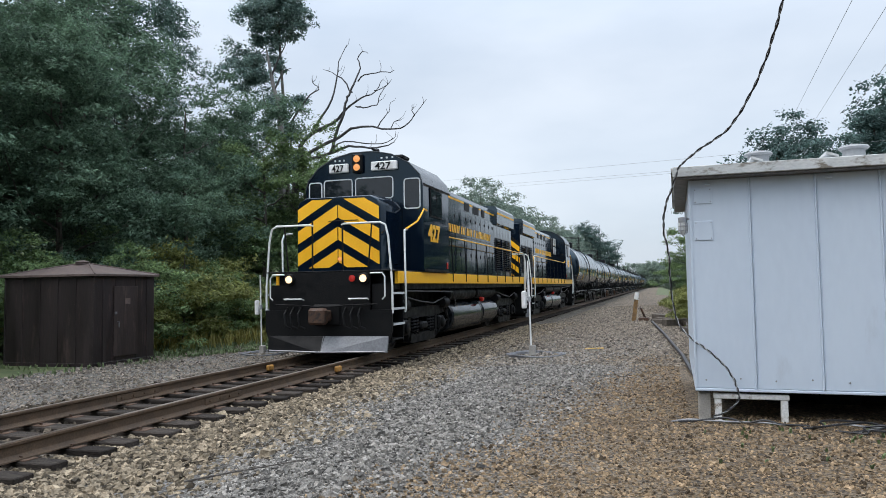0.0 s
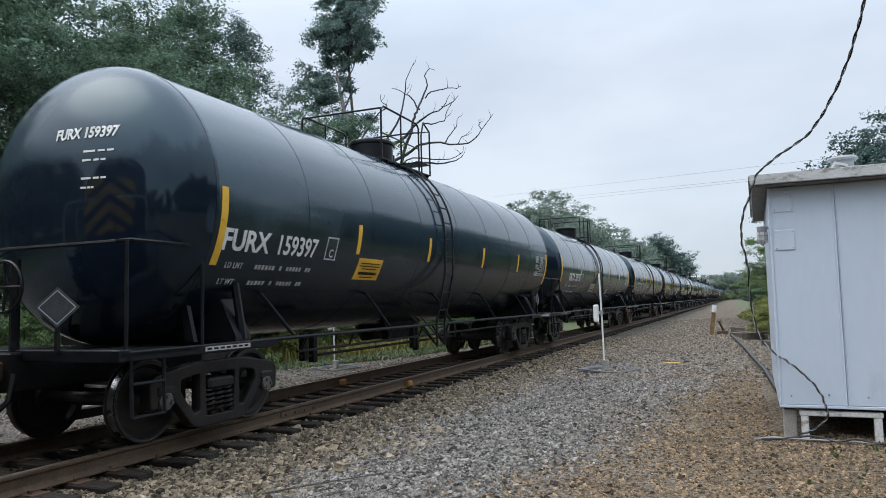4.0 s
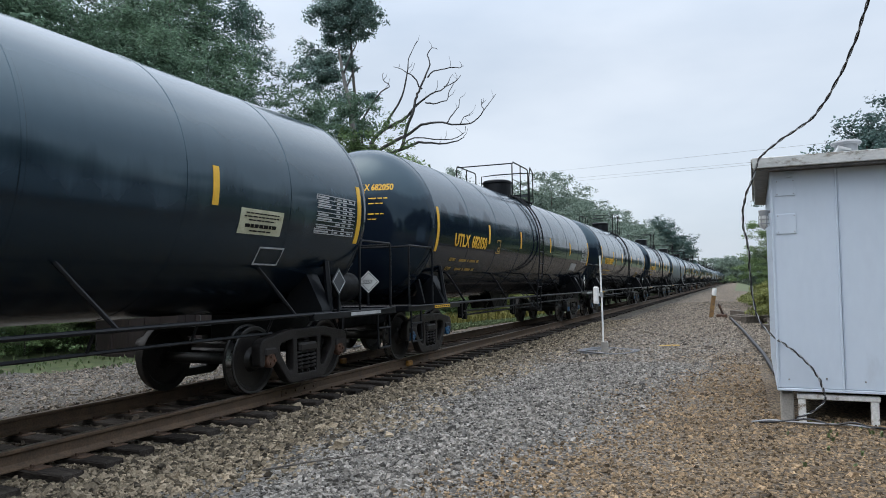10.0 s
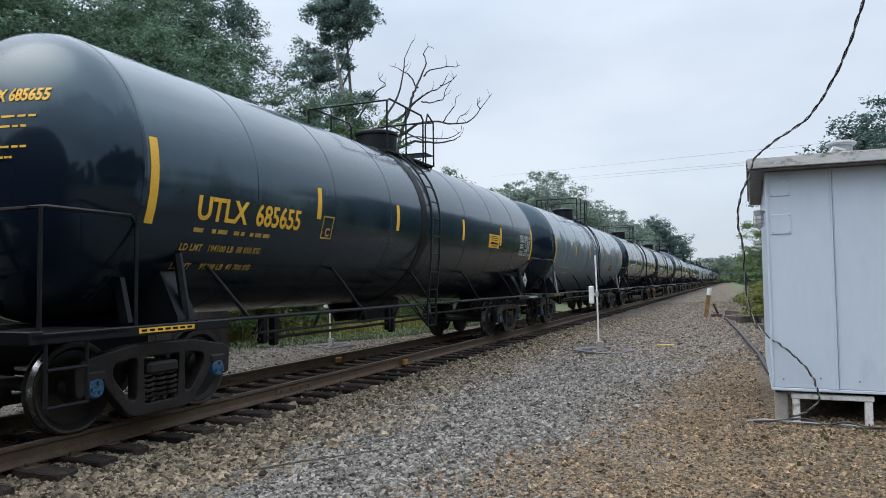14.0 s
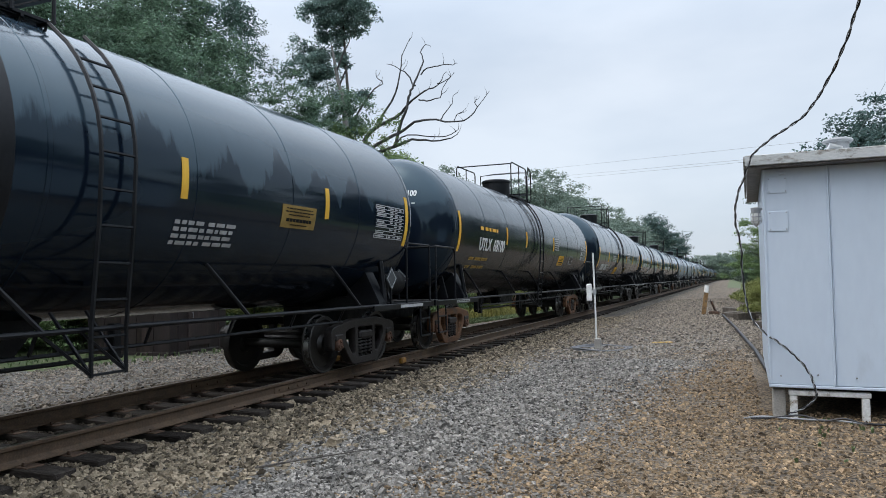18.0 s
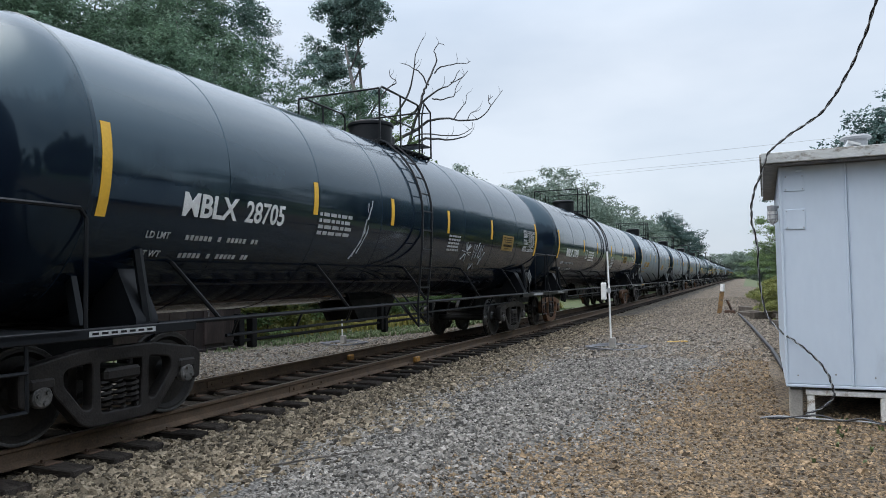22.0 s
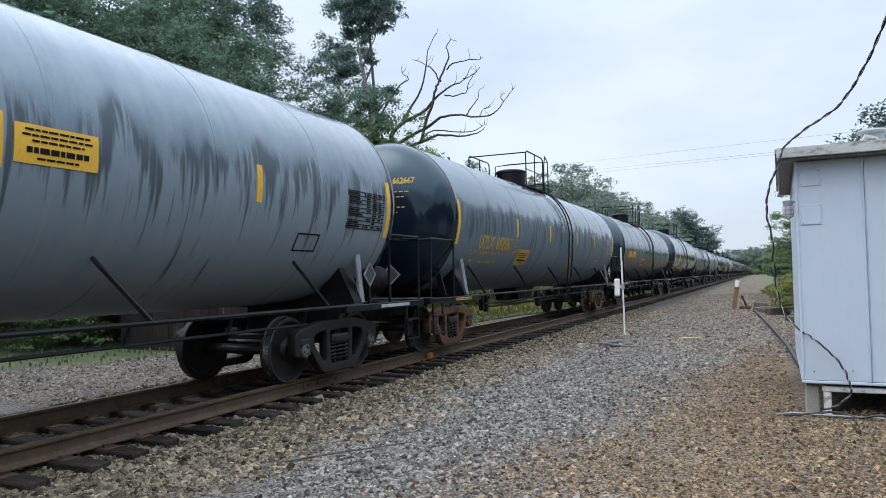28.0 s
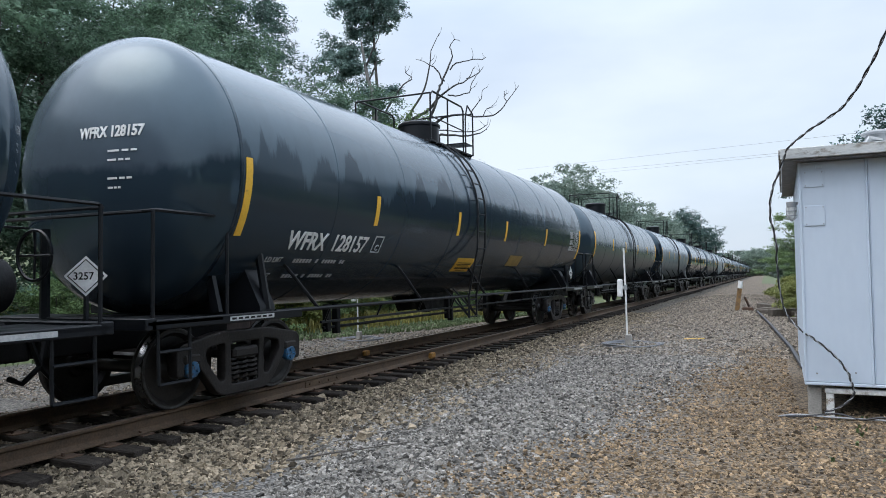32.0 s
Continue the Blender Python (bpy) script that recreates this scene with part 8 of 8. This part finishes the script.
def dead_tree():
    """Bare dead tree whose limbs reach out towards the track."""
    t = thing("dead_tree", "bare dead tree with crooked forking limbs", "tree", at=(-17.6, 34.5, 1.2))
    part("trunk", Shape().tube(glide([(-1.9, 0, -2.6), (-1.5, 0, 2.4), (-1.2, 0, 5.6), (-0.8, 0, 8.0)], 4), 0.30, 9, 0.17), DEADWOOD, t)
    # thickness at the root and the line of each limb, across and up
    limbs = (
        (0.17, (-0.85, 7.9), (-0.3, 8.6), (0.6, 9.1), (1.3, 9.4), (1.8, 9.8), (2.8, 10.3), (3.5, 10.7), (3.9, 11.4)),
        (0.13, (0.9, 7.6), (1.3, 8.6), (1.8, 9.6), (2.0, 10.3), (2.2, 10.7), (2.5, 11.4), (2.7, 12.0), (2.6, 12.5), (2.8, 12.9), (3.1, 12.8)),
        (0.07, (2.2, 10.7), (1.8, 11.4), (1.4, 11.7), (0.5, 12.2)),
        (0.11, (-0.1, 8.7), (0.3, 9.3), (1.1, 10.4), (1.4, 11.6), (1.5, 12.5), (1.9, 13.4)),
        (0.06, (2.5, 11.4), (2.9, 11.6), (3.7, 11.6), (4.4, 11.6), (4.6, 11.7)),
        (0.14, (-0.8, 7.4), (0.5, 8.0), (1.4, 8.5), (2.1, 8.8), (3.1, 8.8), (4.3, 8.6), (5.1, 8.7), (5.7, 9.2), (6.5, 9.9)),
        (0.05, (3.6, 8.75), (3.9, 9.2), (4.2, 9.6), (4.3, 10.1)),
        (0.14, (-0.85, 7.2), (0.9, 7.6), (2.1, 7.8), (3.1, 7.7), (4.2, 7.8), (4.6, 7.9)),
        (0.06, (1.2, 7.7), (1.8, 8.1), (3.4, 7.9), (4.6, 8.0), (4.8, 8.4)),
        (0.09, (-1.2, 7.0), (-1.5, 8.8), (-1.2, 9.9), (-0.4, 10.9), (0.3, 11.1), (-0.2, 11.6), (-0.2, 12.0)),
        (0.06, (2.3, 10.05), (2.8, 9.9), (3.7, 9.9), (3.9, 10.4), (4.3, 10.9)),
        (0.04, (5.7, 9.2), (5.55, 9.5), (5.6, 9.8)), (0.04, (3.5, 10.7), (4.0, 10.9), (4.4, 11.3)), (0.035, (4.3, 8.6), (4.6, 9.0), (5.0, 9.05)),
    )
    for i, (r, *line) in enumerate(limbs):
        rng = random.Random(i)
        pts = [p + Vector((rng.uniform(-1, 1), 0, rng.uniform(-1, 1))) * 0.035 for p in glide([(x, 0.25 * math.sin(1.9 * x + i), z) for x, z in line], 3)]
        lim = part("limb", Shape().tube(pts, r * 0.72, 6, 0.012), DEADWOOD, t)
        tw = Shape()
        for k in range(2):
            j = rng.randrange(len(pts) // 2, len(pts))
            p = pts[j]
            e = p + Vector((rng.uniform(-0.35, 0.5), rng.uniform(-0.3, 0.3), rng.uniform(0.2, 0.55)))
            tw.tube([p, p.lerp(e, 0.5) + Vector((0.06, 0, -0.04)), e], 0.016, 4, 0.006)
        part("twig_spray", tw, DEADWOOD, lim)
    # a paler broken stem stands behind it
    b = thing("bare_snag", "pale bare snag with three short broken limbs", "tree", at=(-20.3, 35.2, -0.4))
    stem = glide([(0.3, 0, 0.0), (0.3, 0, 6.0), (0.25, 0, 10.0), (0.1, 0, 12.2), (-0.2, 0, 13.2), (-0.5, 0, 14.7), (-0.65, 0, 15.5)], 3)
    part("trunk", Shape().tube(stem, 0.26, 8, 0.05), SNAG, b)
    for r, line in ((0.06, [(-0.35, 0, 14.0), (0.2, -0.1, 15.0), (0.5, 0, 15.6), (0.6, 0, 16.1)]), (0.06, [(-0.2, 0, 13.1), (0.3, -0.1, 13.9), (0.4, 0, 14.2), (0.9, 0, 14.3)]), (0.07, [(0.15, 0, 11.6), (-0.6, -0.2, 12.3), (-1.0, 0, 13.4)])):
        part("limb", Shape().tube(glide(line, 3), r, 6, 0.012), DEADWOOD, b)
    return t


dead_tree()

# ---- loose stones ----
def shoulder(rng):
    y = 3.0 + 29.0 * rng.random() ** 1.5
    x = XC + rng.uniform(0.80, 3.9)
    if x < XC + 1.30 and abs((y + 1.0 + 0.2575) % 0.515 - 0.2575) < 0.135 and rng.random() < 0.96:
        return None, None
    if x - XC > 2.4 + 0.8 * noise.noise((y * 0.6, 2, 0)) + 1.2 * rng.random() ** 2:
        return None, None
    return x, y


def between(rng):
    y = 2.5 + 20.0 * rng.random() ** 1.4
    x = XC + rng.choice([rng.uniform(-0.66, 0.66), rng.uniform(-2.3, -0.85)])
    if x > XC - 1.36 and abs((y + 1.0 + 0.2575) % 0.515 - 0.2575) < 0.145:
        return None, None
    return x, y


def greyness(x, y):
    """How far a spot of the yard lies in the grey spread of fresh stone: 1 inside, 0 in the brown grit."""
    return smooth(-0.5, -2.2, x - 0.10 * y + 1.0 + 0.9 * noise.noise((x * 0.6, y * 0.45, 7.0)))


def yard_spot(rng):
    y = 3.2 + 13.5 * rng.random() ** 1.6
    return rng.uniform(-4.7, 3.6) * (0.45 + 0.55 * min(1.0, y / 8.0)), y


def yard(rng):
    x, y = yard_spot(rng)
    return (x, y) if rng.random() < greyness(x, y) else (None, None)


def yard_brown(rng):
    x, y = yard_spot(rng)
    return (x, y) if rng.random() > greyness(x, y) and not (x > 0.3 and y > 9.0) else (None, None)


def far_yard(rng):
    y = 14.0 + 40.0 * rng.random() ** 1.3
    return rng.uniform(-4.6, 0.7), y


def beyond(rng):
    y = 7.0 + 17.0 * rng.random() ** 1.2
    return XC - 1.6 - 4.4 * rng.random() - 2.5 * smooth(13.0, 6.0, y) * rng.random(), y


stones("ballast_stones", "loose tan and grey crushed ballast beside the ties", STONE, 33000, shoulder, 0.050, 1)
stones("ballast_between_ties", "brown ballast lying between the ties, its colour darkened for the train's shade", STONE_SHADED, 8000, between, 0.054, 2)
stones("yard_gravel", "fine grey crushed gravel strewn over the yard", STONE_FINE, 40000, yard, 0.033, 3)
stones("far_side_gravel", "grey and brown gravel beyond the track", STONE_MIX, 15000, beyond, 0.042, 6)
stones("yard_gravel", "brownish gravel strewn towards the far end of the yard", STONE_MIX, 34000, far_yard, 0.046, 5)
stones("brown_gravel", "muddy brown fine gravel in the foreground", STONE_BROWN, 40000, yard_brown, 0.025, 4)


# ---- cables, wires and debris ----
CABLE = mat("cable_black", (0.008, 0.008, 0.009), (0.02, 0.02, 0.022), 0.5, bump=0.1)
CABLE_GREY = mat("cable_grey", (0.20, 0.21, 0.22), (0.34, 0.35, 0.36), 0.5, bump=0.1)
LOG = mat("weathered_timber", (0.05, 0.042, 0.034), (0.13, 0.11, 0.09), 0.9, scale=5.0, fine=40.0, bump=0.6)


def service_cable():
    t = thing("service_cable", "twisted black and grey service cable hanging down to the shed", "cable")
    line = glide(CABLE_LINE, 22)
    a, b = Shape(), Shape()
    pa, pb = [], []
    for i, p in enumerate(line):
        d = (line[min(i + 1, len(line) - 1)] - line[max(i - 1, 0)]).normalized()
        u = d.orthogonal().normalized()
        w = d.cross(u)
        k = i * 0.38
        off = (math.cos(k) * u + math.sin(k) * w) * 0.0075
        pa.append(p + off)
        pb.append(p - off)
    part("dark_strand", a.tube(pa, 0.0085, 6), CABLE, t)
    part("bare_strand", b.tube(pb, 0.005, 6), CABLE_GREY, t, "grey bare strand")
    return t


CABLE_LINE = [
    (1.05, 6.20, 3.79), (1.03, 6.60, 3.63), (0.97, 7.00, 3.41), (0.85, 7.40, 3.17), (0.71, 7.80, 3.01), (0.48, 8.10, 2.90), (0.27, 8.32, 2.76), (0.18, 8.36, 2.54), (0.09, 8.45, 2.30), (0.07, 8.60, 2.05), (0.12, 8.80, 1.79), (0.13, 9.00, 1.46), (0.18, 9.00, 1.05), (0.29, 8.80, 0.85), (0.45, 8.45, 0.73), (0.62, 8.45, 0.58), (0.74, 8.45, 0.41), (0.78, 8.42, 0.28), (0.79, 8.45, 0.16), (0.69, 8.50, 0.04), (0.53, 8.50, -0.04),
]
service_cable()


def overhead_wires():
    for i, (a, b, sag, r) in enumerate([
        ((-38.5, 117.0, 19.8), (37.8, 18.0, 5.5), 0, 0.011),
        ((-35.6, 117.0, 18.5), (29.2, 18.0, 4.7), 0, 0.011),
        ((-35.7, 120.9, 18.5), (29.5, 18.6, 4.9), 0, 0.011),
        ((8.2, 57.4, 10.4), (3.2, 0.4, 7.6), 0, 0.007),
        ((10.1, 57.4, 11.3), (3.4, 0.4, 6.8), 0, 0.007),
        ((12.5, 57.4, 11.9), (2.0, 0.4, 4.2), 0, 0.007),
    ]):
        t = thing("overhead_wire", "thin overhead wire against the sky", "wire", "overhead wires")
        a, b = Vector(a), Vector(b)
        part("strand", Shape().tube([a.lerp(b, k / 16) - Vector((0, 0, sag * 4 * (k / 16) * (1 - k / 16))) for k in range(17)], r, 5), CABLE_GREY, t)


overhead_wires()


OCHRE_POST = mat("ochre_post", (0.13, 0.075, 0.03), (0.27, 0.16, 0.06), 0.8, scale=6.0, fine=40.0, bump=0.3, wear=(0.10, 0.07, 0.045), wear_at=0.55)


def marker_post():
    x, y = -1.08, 31.3
    t = thing("marker_post", "leaning faded ochre marker with a white head and rusty stake", "post", at=(x, y, ground_z(x, y)))
    part("post", Shape().slab([(-0.10, -0.1), (0.07, -0.1), (0.22, 0.95), (0.05, 0.95)], "y", -0.03, 0.03), OCHRE_POST, t, "flat faded ochre marker")
    part("white_head", Shape().tube([(0.13, 0, 0.9), (0.17, 0, 1.2)], 0.09, 8), WHITE, t, "white reflective head")
    part("stake", Shape().tube([(0.55, 0.1, -0.1), (0.30, 0, 0.55)], 0.05, 6), TRUCK_RUST, t, "rusty leaning stake")
    part("foot_bracket", Shape().box(0.2, 0.62, -0.1, 0.1, -0.05, 0.14, 0.02), TRUCK_RUST, t, "rusty foot bracket")


marker_post()


def timber_pile():
    rng = random.Random(5)
    for i in range(9):
        x, y = 0.1 + 0.22 * i + rng.uniform(-0.2, 0.2), 30.5 - 1.0 * i + rng.uniform(-0.5, 0.5)
        t = thing("old_timber", "weathered old timber lying on the gravel", "timber", "old timbers", at=(x, y, ground_z(x, y)), rz=rng.uniform(-50, 40))
        s = Shape().box(-0.11, 0.11, -1.1, 1.1, 0.0, 0.18 + 0.1 * (i % 3 == 0), 0.02)
        part("beam", s, LOG, t)


timber_pile()
pipe = thing("black_pipe", "long black pipe lying along the gravel bank", "pipe")
part("pipe_length", Shape().tube([(-0.35, 30.0, ground_z(-0.35, 30) + 0.08), (0.1, 22.0, ground_z(0.1, 22) + 0.07), (0.42, 15.5, ground_z(0.42, 15.5) + 0.06), (0.5, 12.5, ground_z(0.5, 12.5) + 0.05)], 0.038, 8), CABLE, pipe)

board = thing("small_board", "small pale board lying on the gravel", "board", at=(-1.55, 17.6, ground_z(-1.55, 17.6)), rz=-58)
part("plank", Shape().box(-0.05, 0.05, -0.24, 0.24, 0.0, 0.03, 0.006), YELLOW_DIM, board)

stick = thing("dry_stick", "thin dark brown stick lying on the ballast", "stick", at=(-3.5, 5.55, ground_z(-3.5, 5.55) + 0.03), rz=-38)
part("twig", Shape().tube([(0, -0.55, 0.0), (0.03, -0.15, 0.02), (-0.02, 0.2, 0.01), (0.04, 0.6, 0.03)], 0.010, 5, 0.005), BARK, stick)


def shed_clutter():
    rng = random.Random(8)
    for i in range(15):
        t = thing("loose_cable", "loose black cable tangled on the ground under the shed", "cable", "loose cables under the shed")
        x0 = 1.05 + 0.11 * i if i > 1 else 0.15 + 0.1 * i
        high = 0.0 if i < 2 else 0.09 * rng.random()
        pts = []
        for k in range(7):
            x = x0 + 0.21 * k + rng.uniform(-0.12, 0.12)
            y = 8.25 - 0.02 * i + rng.uniform(-0.16, 0.2) if i > 1 else 8.42 + 0.06 * math.sin(k)
            pts.append((x, y, ground_z(x, y) + 0.015 + (high + 0.06 * rng.random()) * math.sin(math.pi * k / 6)))
        part("strand", Shape().tube(glide(pts, 5), 0.011, 5), CABLE if i % 4 else CABLE_GREY, t)
    for i in range(6):
        x, y = 1.5 + 0.6 * i, 10.4 + rng.uniform(-0.6, 0.6)
        t = thing("dark_crate", "dark scrap box stored under the shed floor", "box", "scrap under the shed", at=(x, y, ground_z(x, y) - 0.02), rz=rng.uniform(-20, 20))
        part("body", Shape().box(-0.25, 0.25, -0.2, 0.2, 0.0, 0.22, 0.02), CHASSIS, t)


shed_clutter()


# ---- weeds and grass ----
def tufts(name, label, material, count, area, height, seed):
    rng = np.random.default_rng(seed)
    vs, fs = [], []
    k = 0
    while k < count:
        x, y = area(rng)
        if x is None:
            continue
        z = ground_z(x, y)
        for j in range(5):
            a, h = rng.uniform(0, 6.28), height * rng.uniform(0.5, 1.2)
            w, ln = 0.008 + 0.006 * rng.random(), h * rng.uniform(0.2, 0.7)
            dx, dy = math.cos(a), math.sin(a)
            o = len(vs)
            vs += [(x - dy * w, y + dx * w, z), (x + dy * w, y - dx * w, z), (x + dx * ln * 0.5 + dy * w, y + dy * ln * 0.5 - dx * w, z + h * 0.7), (x + dx * ln * 0.5 - dy * w, y + dy * ln * 0.5 + dx * w, z + h * 0.7), (x + dx * ln, y + dy * ln, z + h)]
            fs += [(o, o + 1, o + 2, o + 3), (o + 3, o + 2, o + 4)]
        k += 1
    me = bpy.data.meshes.new(name)
    me.from_pydata(vs, [], fs)
    me.materials.append(material)
    return tagged(new(name, me), label, "grass", kind="stuff")


GRASS_BLADE = mat("grass_blade", (0.075, 0.112, 0.045), (0.155, 0.20, 0.085), 0.7, scale=0.7, bump=0.0, each=0.35, island=True)
STRAW = mat("flowering_weed", (0.12, 0.13, 0.035), (0.30, 0.25, 0.06), 0.8, scale=0.7, bump=0.0, each=0.35, island=True)


def verge(rng):
    y = 9.0 + 40.0 * rng.random()
    e = -12.6 - 4.5 * smooth(13.0, 6.0, y) + 2.3 * smooth(14.0, 22.0, y)
    if y < 16.0 and rng.random() < 0.85:
        return None, None
    return e - 5.0 * rng.random() ** 1.4 + 0.5, y


def weeds(rng):
    x, y = verge(rng)
    return (x - 2.0, y) if x is not None and y > 16 else (None, None)


tufts("verge_grass", "green grass along the edge of the wood", GRASS_BLADE, 9000, verge, 0.10, 21)
tufts("verge_weeds", "tall yellow flowering weeds along the edge of the wood", STRAW, 2200, weeds, 0.48, 22)


def by_shed(rng):
    return rng.uniform(0.4, 3.4), rng.uniform(6.5, 8.6)


tufts("sparse_grass", "sparse low grass in the muddy gravel", GRASS_BLADE, 60, by_shed, 0.05, 23)


# ---- motion of the train ----


def run_things():
    """Keys every vehicle along the track, and the wheels while they roll past."""
    for ob, u, turn in MOVERS:
        walk(ob, [(t, pose(XC, u - SPEED * t, 0, 0, 0, turn)) for t in (0, 8, 16, 24, 32)])
    for ob, y, car in SPINNERS:
        u, turn = next((uu, tt) for o, uu, tt in MOVERS if o == car)
        r = ob.location.z
        at = Matrix.Translation(ob.location)
        along = u + (y if turn == 0 else -y)
        t0, t1 = max(0.0, (along - 26.0) / SPEED), min(32.0, (along + 3.0) / SPEED)
        if t1 <= t0 + 0.1:
            walk(ob, [(0, at), (32, at)])
            continue
        n = int((t1 - t0) * 30)
        rows = [(0, at)] if t0 > 0.05 else []
        sg = -1 if turn else 1
        for i in range(n + 1):
            rows.append((t0 + i / 30, at @ pose(0, 0, 0, sg * math.degrees(SPEED * (i / 30) / r), 0, 0)))
        if rows[-1][0] < 31.9:
            rows.append((32, rows[-1][1]))
        walk(ob, rows)


def motions():
    run_things()


motions()
